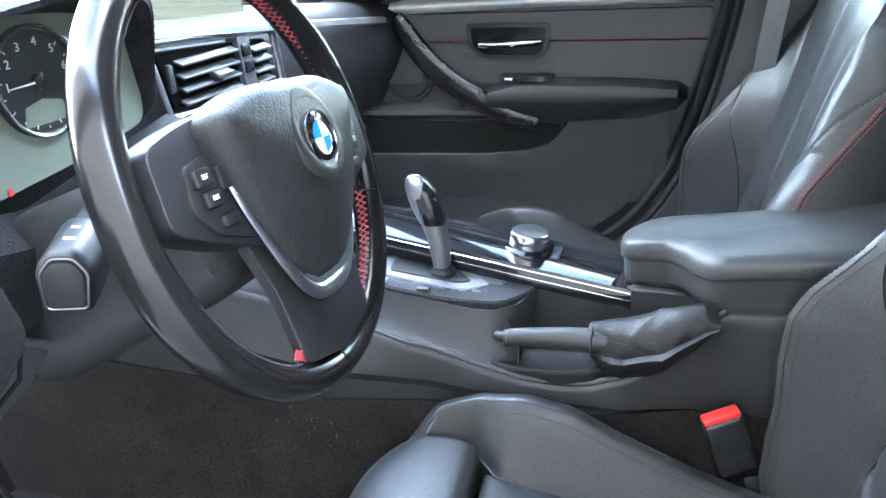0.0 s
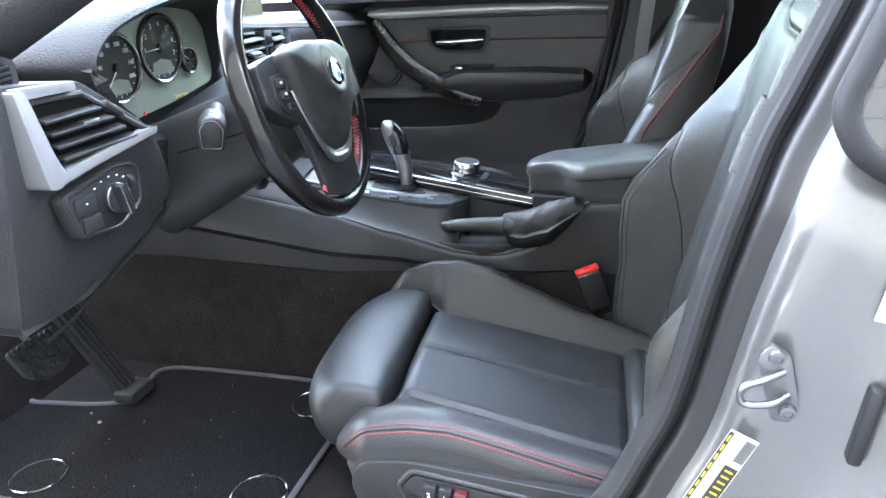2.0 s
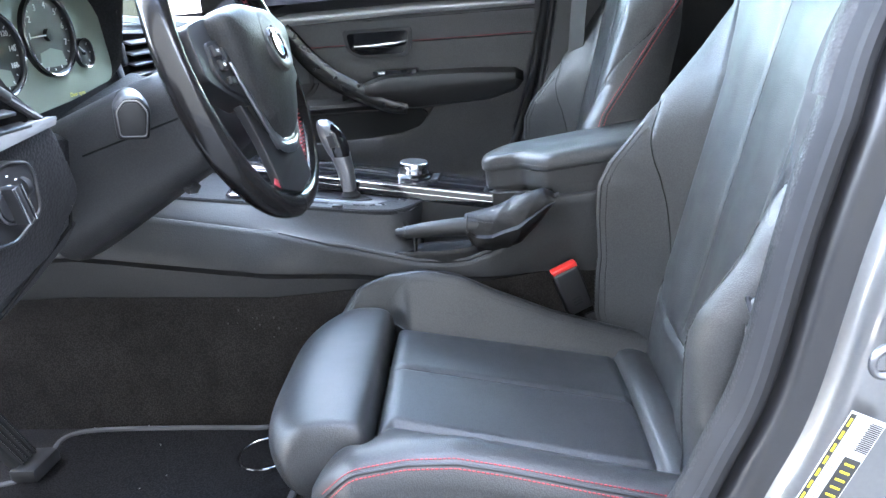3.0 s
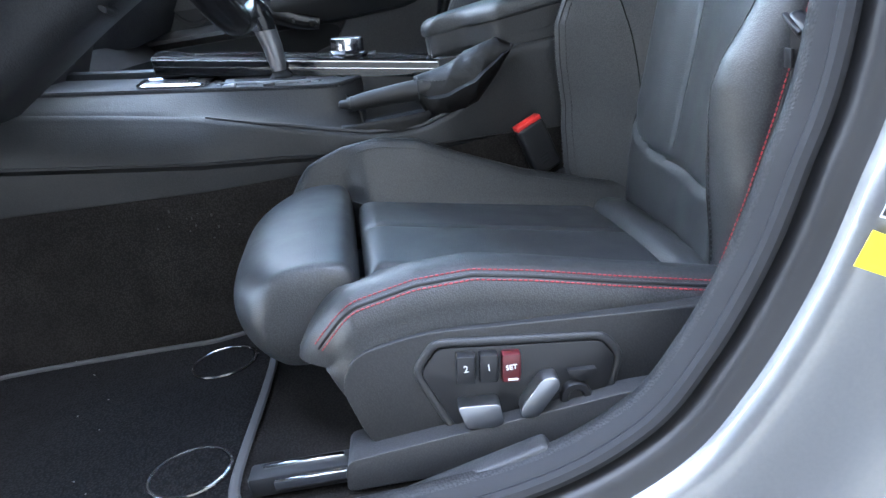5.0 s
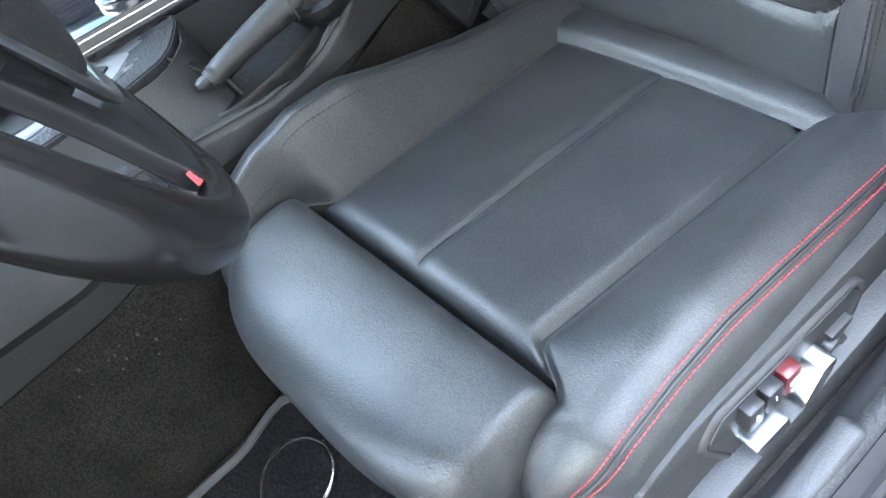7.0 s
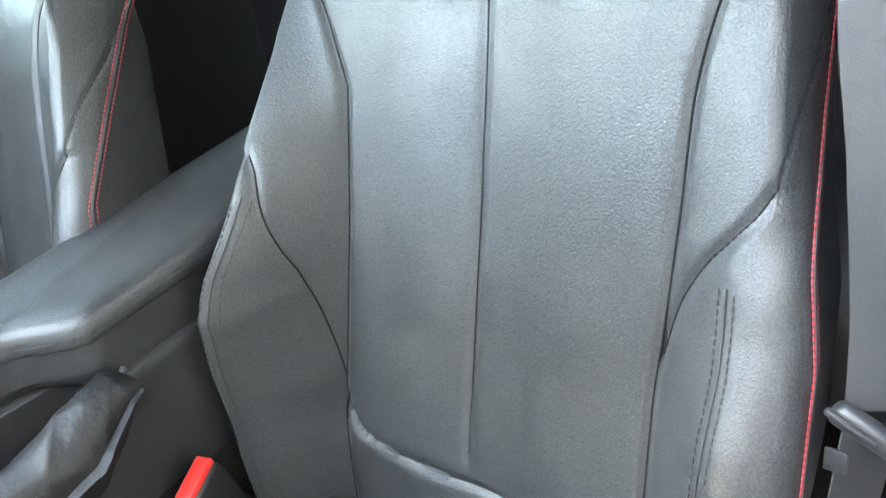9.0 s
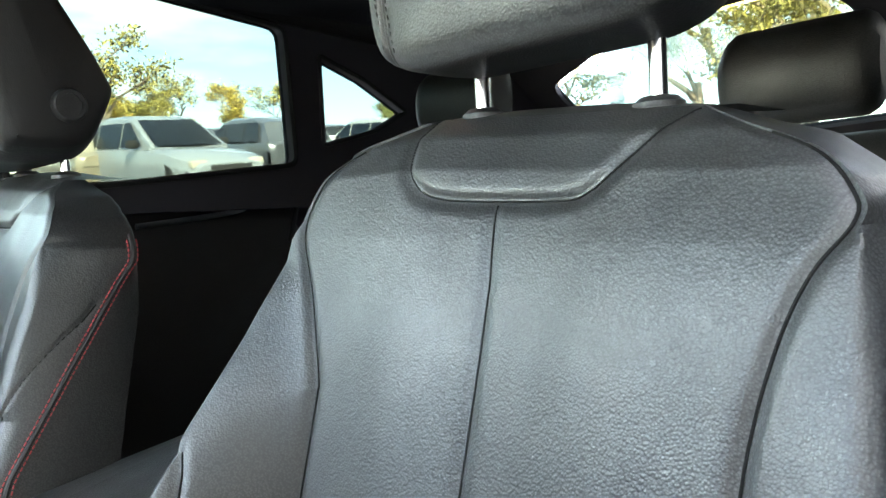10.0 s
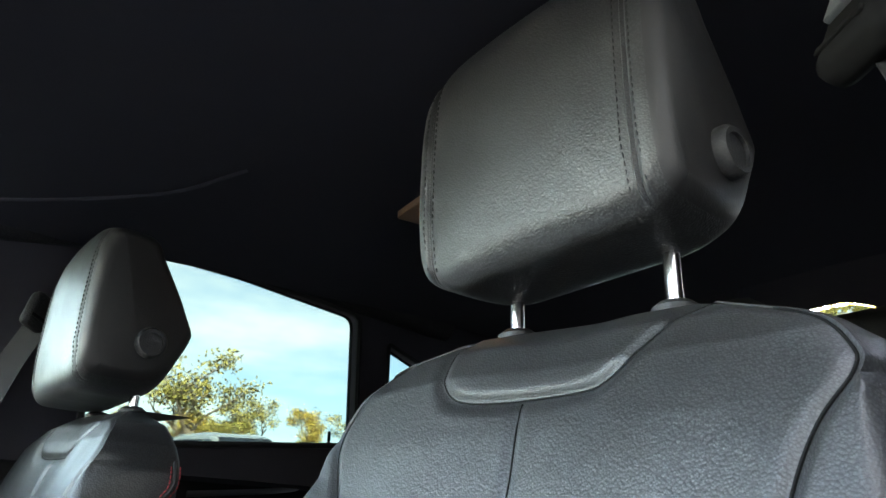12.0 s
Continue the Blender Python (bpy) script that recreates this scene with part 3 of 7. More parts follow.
    for t in np.concatenate((np.linspace(-1, -0.80, 22), np.linspace(-0.79, 0.79, 61), np.linspace(0.80, 1, 22))):
        w = 0.130 * t
        ch = 1 - math.sqrt(max(0.0, 1 - max(0.0, (abs(w) - 0.110) / 0.020) ** 2))
        k = 1 - 0.055 * ch
        seam = 0.0022 * (math.exp(-(((abs(w) - 0.1015) / 0.0016) ** 2)) + math.exp(-(((abs(w) - 0.1065) / 0.0016) ** 2)))
        sec = []
        for p in side:
            front = smoothstep((0.045 - p.x) / 0.045)
            x = p.x + front * (0.006 * (w / 0.1) ** 2 * (abs(w) < 0.104) + 0.006 * (abs(w) >= 0.104) + seam + 0.017 * ch) - (1 - front) * 0.012 * ch
            sec.append(P(hx + x, w * (1 - 0.05 * smoothstep(p.x / 0.13)), hz + p.y * k - head_drop(w, p.y) + head_lift(w, p.y)))
        rows.append(sec)
    edge = 8
    grid(bm, rows[edge:-edge], close_u=True)
    bmesh.ops.recalc_face_normals(bm, faces=bm.faces)
    rest = part("headrest", bm, LEATHER, seat)
    # darker leather on the side panels puts the shade that falls there into colour
    for strip, flip in ((rows[:edge + 1], False), (rows[-edge - 1:], True)):
        bm = bmesh.new()
        vs = grid(bm, strip, close_u=True)
        cap(bm, vs[-1] if flip else vs[0], flip)
        bmesh.ops.recalc_face_normals(bm, faces=bm.faces)
        part("headrest_side", bm, SMOOTH_LEATHER, rest)
    bm = bmesh.new()
    for s in (-1, 1):
        for w in (0.0980, 0.1105):
            stitches(bm, [P(hx + interp(h, (-0.11, -0.07, 0.0, 0.056, 0.088), (0.003, -0.004, -0.004, -0.002, 0.003)) + (0.0050 if w < 0.104 else 0.0056), s * w, hz + h - head_drop(w, h) + head_lift(w, h)) for h in np.linspace(-0.108, 0.088, 50)], 0.0035, 0.0025, 0.0009)
    part("stitching", bm, BLACK_THREAD, rest)
    for s in (-1, 1):
        bm = bmesh.new()
        tube(bm, [P(0.268 + 0.0 * k, s * 0.0765, z) for k, z in ((0, 1.13), (1, 1.17), (2, 1.24))], 0.0062, 16)
        part("headrest_post", bm, CHROME, seat, "chromed steel post")
        part("post_collar", lathe([(0.017, 0), (0.017, 0.004), (0.012, 0.008), (0.007, 0.009)], P(0.268, s * 0.0765, 1.162 + 0.006 * s), (0, 0, 1), 20), PLASTIC, seat)
        part("headrest_button", lathe([(0.020, 0), (0.020, 0.007), (0.017, 0.011), (0.013, 0.011), (0.013, 0.008), (0.0, 0.008)], P(0.272, s * 0.1245, 1.262), (0, s, 0), 24), PLASTIC, rest)

    # side cover with the electric switches
    poly = rounded([(-0.392, 0.500), (-0.372, 0.534), (-0.30, 0.546), (-0.02, 0.525), (0.06, 0.52), (0.06, 0.44), (-0.10, 0.39), (-0.335, 0.395), (-0.374, 0.43)], 0.026)
    cover = part("side_cover", prism(poly, "y", y0 - 0.300, y0 - 0.262, 0.008, 3), CONSOLE, seat, "black grained plastic side cover")
    poly = rounded([(-0.313, 0.505), (-0.290, 0.533), (-0.118, 0.511), (-0.103, 0.487), (-0.128, 0.418), (-0.285, 0.432)], 0.010)
    bm = bmesh.new()
    tube(bm, [(p[0], y0 - 0.3005, p[1]) for p in poly], 0.0048, 10, True, flat=1.0)
    part("plate_rim", bm, PLASTIC, cover)
    poly = rounded([(-0.308, 0.504), (-0.287, 0.528), (-0.121, 0.507), (-0.108, 0.486), (-0.131, 0.422), (-0.282, 0.436)], 0.008)
    plate = part("switch_plate", prism(poly, "y", y0 - 0.3055, y0 - 0.29, 0.001), SATIN_PLASTIC, cover)
    slope = Matrix.Rotation(radians(7), 4, "Y")
    for x, z, mat, text in ((-0.262, 0.505, SATIN_PLASTIC, "2"), (-0.239, 0.5025, SATIN_PLASTIC, "1"), (-0.2165, 0.499, MAROON, "SET")):
        key = part("memory_button", box((x, y0 - 0.310, z), (0.0195, 0.016, 0.032), 0.003, slope), mat, cover)
        lettering(text, 0.0105 if len(text) < 2 else 0.0075, (x, y0 - 0.3183, z + 0.002), FACE_LEFT, WHITE_INK, "key_text", key)
    part("light_bar", box((-0.2165, y0 - 0.3185, 0.4875), (0.010, 0.0006, 0.002), 0, slope), WHITE_INK, cover)
    part("seat_switch", prism(rounded([(-0.277, 0.470), (-0.234, 0.466), (-0.232, 0.444), (-0.240, 0.440), (-0.270, 0.443)], 0.005), "y", y0 - 0.326, y0 - 0.30, 0.004, 3), SILVER, cover, "satin silver switch")
    part("backrest_switch", prism(rounded([(-0.188, 0.486), (-0.172, 0.485), (-0.171, 0.474), (-0.198, 0.443), (-0.214, 0.446), (-0.213, 0.456)], 0.006), "y", y0 - 0.326, y0 - 0.30, 0.004, 3), SILVER, cover, "satin silver switch")
    part("lumbar_switch", lathe([(0.0, 0.006), (0.007, 0.006), (0.009, 0.009), (0.015, 0.009), (0.0165, 0.006), (0.0165, 0.0)], (-0.154, y0 - 0.3055, 0.452), (0, -1, 0), 28, False), SATIN_PLASTIC, cover)
    part("bolster_switch", prism(rounded([(-0.160, 0.483), (-0.130, 0.481), (-0.132, 0.474), (-0.146, 0.469), (-0.158, 0.475)], 0.002), "y", y0 - 0.313, y0 - 0.30, 0.002), SATIN_PLASTIC, cover)
    return seat


def nose_base(x):
    return 0.462 + 0.045 * max(0.0, (-0.385 - x) / 0.072) ** 2


def nose_x(x, w):
    return x + 0.030 * max(0.0, (-0.385 - x) / 0.072) * min(1.0, ((w - 0.240) / 0.042) ** 2)


def bolster_z(x, w, s=-1):
    c = half_centre(max(x, -0.38)) + (0.052 if s < 0 else 0.030) * smoothstep((-0.345 - x) / 0.04)
    crest, edge = (0.238, 0.282) if s < 0 else (0.203, 0.242)
    if w <= crest:
        t = (w - c) / (crest - c)
        return plane_z(x) + bolster_h(x, s) * smoothstep(t * 0.98 + 0.02)
    top = plane_z(x) + bolster_h(x, s)
    return top - 0.040 * (1 - math.sqrt(max(0, 1 - ((w - crest) / (edge - crest)) ** 2)))


driver_seat = build_seat()
passenger_seat = copy_thing(driver_seat, Matrix.Translation((-0.130, 0.39, 0.394)))
passenger_seat.name = "passenger_seat"
# its head restraint is pushed further down
for ob in passenger_seat.children:
    if ob.name.startswith("headrest") and "post" not in ob.name:
        ob.matrix_local = Matrix.Translation((-0.012, 0, -0.025)) @ ob.matrix_local
for ob in [o for o in passenger_seat.children if o.name.startswith("side_cover")]:
    for o in (*ob.children_recursive, ob):
        bpy.data.objects.remove(o)
# ---------------------------------------------------------------- the car's shell
def slab(pts, thick, axis, bevel=0.004):
    """A sheet with thickness from a closed outline of places lying in one plane."""
    bm = bmesh.new()
    vs = [bm.verts.new(p) for p in pts]
    f = bm.faces.new(vs)
    r = bmesh.ops.extrude_face_region(bm, geom=[f])
    bmesh.ops.translate(bm, verts=[v for v in r["geom"] if isinstance(v, bmesh.types.BMVert)], vec=Vector(axis) * thick)
    bmesh.ops.recalc_face_normals(bm, faces=bm.faces)
    if bevel:
        bmesh.ops.bevel(bm, geom=bm.edges[:], offset=bevel, segments=2, affect="EDGES")
    return bm


def ribbon(pts, width_vec, thick, n=1):
    """A flat band along places."""
    bm = bmesh.new()
    w = Vector(width_vec) / 2
    P = [Vector(p) for p in pts]
    rings = []
    for i, p in enumerate(P):
        t = (P[min(i + 1, len(P) - 1)] - P[max(i - 1, 0)]).normalized()
        nrm = t.cross(w).normalized() * thick / 2
        rings.append([p - w - nrm, p + w - nrm, p + w + nrm, p - w + nrm])
    vs = grid(bm, rings, close_u=True)
    cap(bm, vs[0])
    cap(bm, vs[-1], True)
    bmesh.ops.recalc_face_normals(bm, faces=bm.faces)
    return bm


# floor pan, toe board and the carpeted tunnel side
bm = box((-0.12, 0.0, 0.365), (2.7, 1.42, 0.04), 0.0)
add(bm, slab([(-1.22, -0.71, 0.385), (-1.22, 0.71, 0.385), (-1.50, 0.71, 0.80), (-1.50, -0.71, 0.80)], 0.03, (-0.8, 0, -0.5), 0))
solid("floor", bm, WALLCARPET, "black carpeted floor of the car", "floor", kind="structure")
bm = loft([[(x, -0.195 + d, 0.380), (x, -0.150 + d, 0.55), (x, -0.138 + d, interp(x, (-1.0, -0.5), (0.633, 0.613))), (x, 0.0, 0.60), (x, 0.0, 0.38)] for x, d in ((x, interp(x, (-0.62, -0.48, -0.34, -0.22, -0.14, -0.08), (0.0, 0.036, 0.038, 0.055, 0.085, 0.100))) for x in np.linspace(-1.35, 0.4, 48))])
solid("tunnel_carpet", bm, WALLCARPET, "dark grey carpet on the transmission tunnel, slightly dusty", "carpet", kind="structure")
# scuffed pale dust marks on the tunnel carpet
bm = bmesh.new()
rnd = random.Random(4)
for k in range(12):
    x, h = -0.66 + rnd.gauss(0, 0.045), 0.575 + rnd.gauss(0, 0.018)
    y = interp(h, (0.38, 0.55, 0.63), (-0.195, -0.150, -0.139)) - 0.001
    add(bm, box((x, y, h), (rnd.uniform(0.001, 0.003), 0.001, rnd.uniform(0.001, 0.005)), 0))
tagged(solid("dust", bm, material("dust", (0.024, 0.022, 0.021), 0.9), "pale dust specks on the tunnel carpet", "dust"), kind="stuff")

# roof lining: a shallow arch from the windscreen to the hatch
bm = bmesh.new()
rows, rows2 = [], []
for x in np.linspace(-0.42, 1.30, 30):
    zc = interp(x, (-0.42, -0.1, 0.3, 0.8, 1.3), (1.44, 1.485, 1.505, 1.515, 1.525))
    r = [(x, 0.60 * t, zc - (0.055 if t < 0 else 0.022) * abs(t) ** 3.0) for t in np.linspace(-1, 1, 31)]
    rows.append(r)
    rows2.append([(a, b * 1.04, c + 0.035) for a, b, c in r])
grid(bm, rows)
grid(bm, rows2, flip=True)
for A, B in ((rows[0], rows2[0]), (rows[-1], rows2[-1]), ([r[0] for r in rows], [r[0] for r in rows2]), ([r[-1] for r in rows], [r[-1] for r in rows2])):
    grid(bm, [A, B])
bmesh.ops.recalc_face_normals(bm, faces=bm.faces)
solid("ceiling", bm, HEADLINER, "black fabric roof lining, softly arched", "roof lining", kind="structure")
bm = bmesh.new()
tube(bm, smooth_path([(-0.40, 0.50, 1.395), (-0.1, 0.47, 1.445), (0.12, 0.34, 1.476), (0.20, 0.20, 1.488)], 10), 0.003, 8, flat=0.25)
solid("roof_lining_ridge", bm, HEADLINER, "soft ridge line pressed into the roof lining", "trim", kind="structure")

# green-grey tint, made far darker than real glass to dim the view outside
GLASS = bpy.data.materials.new("window_glass")
GLASS.use_nodes = True
gt = GLASS.node_tree
gt.nodes.remove(gt.nodes["Principled BSDF"])
gl = gt.nodes.new("ShaderNodeBsdfGlass")
gl.inputs["Color"].default_value, gl.inputs["Roughness"].default_value, gl.inputs["IOR"].default_value = (0.137, 0.156, 0.146, 1), 0.0, 1.02
gt.links.new(gl.outputs[0], gt.nodes["Material Output"].inputs["Surface"])

CLEAR = GLASS.copy()
CLEAR.name = "clear_glass"
CLEAR.node_tree.nodes["Glass BSDF"].inputs["Color"].default_value = (0.93, 0.96, 0.94, 1)

# tint added to dim the sky this window reflects onto the passenger seat
TINTED = GLASS.copy()
TINTED.name = "tinted_glass"
TINTED.node_tree.nodes["Glass BSDF"].inputs["Color"].default_value = (0.58, 0.62, 0.59, 1)

# passenger side: doors with openings, seen from inside
DOOR_SLOPE = 0.055


def door_y(x):
    return 0.742 + DOOR_SLOPE * (x + 0.45)


def dprism(poly, out, back, bevel=0.003, seg=2):
    """A slab on the door card: outline in x and height; it stands out metres proud of the card's plane."""
    bm = prism(poly, "y", 0.0, 1.0, 0)
    for v in bm.verts:
        v.co.y = door_y(v.co.x) - out if v.co.y < 0.5 else door_y(v.co.x) + back
    if bevel:
        bmesh.ops.bevel(bm, geom=bm.edges[:], offset=bevel, segments=seg, affect="EDGES", clamp_overlap=True)
    return bm


door = thing("passenger_door", (-0.45, 0.80, 0.30), "closed black door with red-stitched armrest band and satin trim strip", "car door")
card = [(-1.02, 1.115), (-0.09, 1.105), (-0.115, 0.98), (-0.150, 0.86), (-0.185, 0.75), (-0.235, 0.66), (-0.30, 0.585), (-0.40, 0.52), (-0.52, 0.48), (-1.05, 0.44)]
part("door_card", dprism(rounded(card, 0.02), -0.020, 0.07, 0.004), DOOR_VINYL, door)
part("upper_band", dprism(rounded([(-0.87, 1.062), (-0.115, 1.056), (-0.118, 0.995), (-0.89, 1.005)], 0.008), 0.004, 0.03, 0.005, 3), DOOR_VINYL, door)
part("middle_band", dprism(rounded([(-0.89, 1.000), (-0.120, 0.990), (-0.150, 0.885), (-0.50, 0.905), (-0.89, 0.905)], 0.010), -0.002, 0.03, 0.005, 3), DOOR_VINYL, door)
bm = bmesh.new()
stitches(bm, [(x, door_y(x) - 0.0045, 1.0025 - 0.010 * (x + 0.87)) for x in np.linspace(-0.87, -0.125, 160)], 0.0045, 0.0015, 0.0011)
part("red_stitching", bm, RED_THREAD, door, "line of red thread")
bm = bmesh.new()
rows = []
for x in np.linspace(-0.815, -0.115, 40):
    h = interp(x, (-0.815, -0.78, -0.3, -0.115), (0.010, 0.016, 0.013, 0.009))
    z = interp(x, (-0.815, -0.45, -0.115), (1.078, 1.082, 1.074))
    rows.append([(x, door_y(x) - 0.010 + 0.016 * abs(t) ** 2, z + h * t) for t in np.linspace(-1, 1, 9)])
grid(bm, rows)
bmesh.ops.recalc_face_normals(bm, faces=bm.faces)
bmesh.ops.solidify(bm, geom=bm.faces[:], thickness=0.004)
part("trim_strip", bm, BRUSHED, door, "satin aluminium trim strip")
part("door_sill_top", dprism(rounded([(-1.02, 1.165), (-0.085, 1.155), (-0.09, 1.094), (-1.02, 1.098)], 0.02), 0.000, 0.06, 0.012, 4), DASH, door)
# inner handle in its bowl
bowl = part("handle_bowl", dprism(rounded([(-0.640, 1.040), (-0.447, 1.036), (-0.452, 0.985), (-0.470, 0.957), (-0.600, 0.962), (-0.632, 0.985)], 0.014), 0.010, 0.0, 0.004, 3), SATIN_PLASTIC, door)
part("bowl_hollow", dprism(rounded([(-0.628, 1.030), (-0.458, 1.027), (-0.463, 0.988), (-0.476, 0.967), (-0.596, 0.971), (-0.622, 0.988)], 0.012), 0.0125, 0.0, 0.001), GLOSS, bowl)
bm = bmesh.new()
tube(bm, smooth_path([(-0.606, door_y(-0.6) - 0.020, 0.992), (-0.56, door_y(-0.56) - 0.026, 0.991), (-0.50, door_y(-0.5) - 0.024, 0.994), (-0.468, door_y(-0.47) - 0.018, 0.996)], 8), lambda t: 0.0085 * (0.65 + 0.35 * math.sin(math.pi * (0.15 + 0.7 * t))), 12, flat=0.6)
part("door_handle", bm, CHROME, bowl, "bright chrome pull lever")
# curved grab bar in gloss black
bm = bmesh.new()
bar = smooth_path([(-0.795, 0.700, 1.058), (-0.775, 0.700, 1.030), (-0.735, 0.696, 0.975), (-0.675, 0.690, 0.920), (-0.600, 0.686, 0.875), (-0.53, 0.690, 0.838), (-0.475, 0.700, 0.822)], 8)
tube(bm, bar, lambda t: 0.027 * (0.55 + 0.45 * math.sin(math.pi * min(1, 0.12 + t * 0.8))), 18, flat=0.42, up=(0, 1, 0))
part("grab_bar", bm, material("bar_lacquer", (0.011, 0.0105, 0.010), 0.24, spec=0.4, bump=(("noise", 0.01, 0.04),), vary=(0.02, 0.3)), door, "gloss black curved grab bar")
# padded armrest
bm = bmesh.new()
rings = []
for x in np.linspace(-0.66, -0.155, 26):
    k = smoothstep((x + 0.68) / 0.12) * (1 - 0.8 * smoothstep((x + 0.185) / 0.04) ** 2)
    zt = interp(x, (-0.66, -0.58, -0.52, -0.30, -0.175, -0.155), (0.872, 0.900, 0.917, 0.914, 0.905, 0.892))
    zb = interp(x, (-0.66, -0.58, -0.45, -0.25, -0.175, -0.155), (0.862, 0.83, 0.815, 0.826, 0.846, 0.868))
    out = 0.060 * k + 0.006
    yy = door_y(x)
    rings.append([(x, yy + 0.03, zt), (x, yy - out * 0.6, zt), (x, yy - out * 0.92, zt - 0.008), (x, yy - out, zt - 0.022), (x, yy - out * 0.95, (zt + zb) / 2), (x, yy - out * 0.6, zb + 0.008), (x, yy - out * 0.2, zb), (x, yy + 0.03, zb)])
part("armrest", loft(rings), SMOOTH_LEATHER, door)
part("window_switch_plate", dprism(rounded([(-0.560, 0.928), (-0.440, 0.926), (-0.440, 0.915), (-0.555, 0.916)], 0.004), 0.048, 0.0, 0.002), GLOSS, door)
part("window_switch", box((-0.535, door_y(-0.535) - 0.051, 0.9215), (0.020, 0.008, 0.008), 0.002), CHROME, door)
# map pocket and its rim
# pocket's inside as a flat slab; the hollow's shade is in its dark colour
part("pocket_hollow", dprism(rounded([(-0.93, 0.815), (-0.450, 0.815), (-0.424, 0.800), (-0.436, 0.768), (-0.50, 0.742), (-0.93, 0.732)], 0.016), -0.010, 0.0, 0.001), material("pocket_liner", (0.012, 0.012, 0.012), 0.7, bump=(("noise", 0.003, 0.3),), vary=(0.05, 0.3), spec=0.15), door)
bm = bmesh.new()
rows = []
for x in np.linspace(-0.95, -0.19, 50):
    zt = interp(x, (-0.95, -0.60, -0.505, -0.455, -0.430, -0.418, -0.40, -0.19), (0.738, 0.742, 0.750, 0.765, 0.785, 0.812, 0.828, 0.842))
    yy = door_y(x)
    rows.append([(x, yy + 0.022, zt + 0.001), (x, yy + 0.006, zt + 0.002), (x, yy - 0.004, zt - 0.005), (x, yy - 0.006, zt - 0.014), (x, yy + 0.002, zt - 0.05), (x, yy + 0.012, 0.66), (x, yy + 0.018, 0.62)])
grid(bm, rows)
bmesh.ops.recalc_face_normals(bm, faces=bm.faces)
bmesh.ops.solidify(bm, geom=bm.faces[:], thickness=0.004)
part("pocket_rim", bm, DOOR_VINYL, door)
bm = bmesh.new()
rows = [[(x, door_y(x) + 0.024, 0.862), (x, door_y(x) - 0.004, 0.842), (x, door_y(x) - 0.006, 0.832), (x, door_y(x) + 0.024, 0.815)] for x in np.linspace(-0.95, -0.20, 30)]
grid(bm, rows)
bmesh.ops.recalc_face_normals(bm, faces=bm.faces)
bmesh.ops.solidify(bm, geom=bm.faces[:], thickness=0.004)
part("pocket_shelf", bm, DOOR_VINYL, door)
part("speaker_grille", lathe([(0.0, 0.004), (0.050, 0.004), (0.054, 0.0), (0.062, 0.001), (0.064, -0.006)], (-0.785, door_y(-0.785) + 0.008, 0.925), (0, -1, 0), 40, False), material("speaker_cloth", (0.018, 0.018, 0.018), 0.8, bump=(("cells", 0.002, 0.8),)), door)
# dark inner skin of the body behind the door cards
solid("body_side", prism([(-1.36, 1.12), (-0.09, 1.12), (0.9, 1.18), (1.9, 1.10), (1.9, 0.37), (-1.36, 0.37)], "y", 0.835, 0.86, 0), HEADLINER, "dark inner body side behind the passenger doors", "side panel", kind="structure")
solid("belt_line", prism([(-1.30, 1.172), (0.10, 1.172), (0.10, 1.14), (1.9, 1.14), (1.9, 1.12), (0.09, 1.12), (0.09, 1.164), (-1.30, 1.164)], "y", 0.64, 0.84, 0), HEADLINER, "dark shelf between window and door card", "trim", kind="structure")
# seals and sill round the passenger door
edge = smooth_path([(-0.075, 0.765, 1.16), (-0.098, 0.758, 1.02), (-0.128, 0.748, 0.88), (-0.168, 0.740, 0.75), (-0.218, 0.735, 0.655), (-0.285, 0.728, 0.575), (-0.39, 0.722, 0.505), (-0.54, 0.715, 0.455), (-0.9, 0.70, 0.425)], 8)
bm = bmesh.new()
tube(bm, edge, 0.011, 10)
tube(bm, [p + Vector((0.020, -0.030, -0.012)) for p in edge], 0.009, 8)
solid("door_seal", bm, RUBBER, "black rubber seal round the passenger door", "seal", kind="structure")
bm = bmesh.new()
rows = []
for p in edge:
    rows.append([p + Vector((0.022, -0.025, -0.012)), p + Vector((0.030, -0.045, -0.014)), p + Vector((0.10, -0.058, -0.02)), p + Vector((0.36, -0.05, -0.06)), p + Vector((0.36, 0.03, -0.06))])
grid(bm, rows)
bmesh.ops.recalc_face_normals(bm, faces=bm.faces)
bmesh.ops.solidify(bm, geom=bm.faces[:], thickness=0.006)
solid("pillar_trim", bm, PLASTIC, "black plastic pillar trim behind the passenger door", "trim", kind="structure")

# side windows, passenger side
WY = 0.62


def pane(name, poly, y, label, mat=GLASS):
    ob = solid(name, prism(poly, "y", y, y + 0.004, 0), mat, label, "car window", kind="structure")
    ob.visible_shadow = False
    return ob


def holed(outer, holes, y0, y1, mat, name, label):
    """A wall across y with openings that go through it, by bridging triangles."""
    bm = bmesh.new()
    loops = []
    for loop in [outer] + holes:
        vs = [bm.verts.new((p[0], y0, p[1])) for p in loop]
        es = [bm.edges.new((vs[i], vs[(i + 1) % len(vs)])) for i in range(len(vs))]
        loops += es
    bmesh.ops.triangle_fill(bm, use_beauty=True, edges=loops)
    r = bmesh.ops.extrude_face_region(bm, geom=bm.faces[:])
    bmesh.ops.translate(bm, verts=[v for v in r["geom"] if isinstance(v, bmesh.types.BMVert)], vec=(0, y1 - y0, 0))
    bmesh.ops.recalc_face_normals(bm, faces=bm.faces)
    return solid(name, bm, mat, label, "side panel", kind="structure")


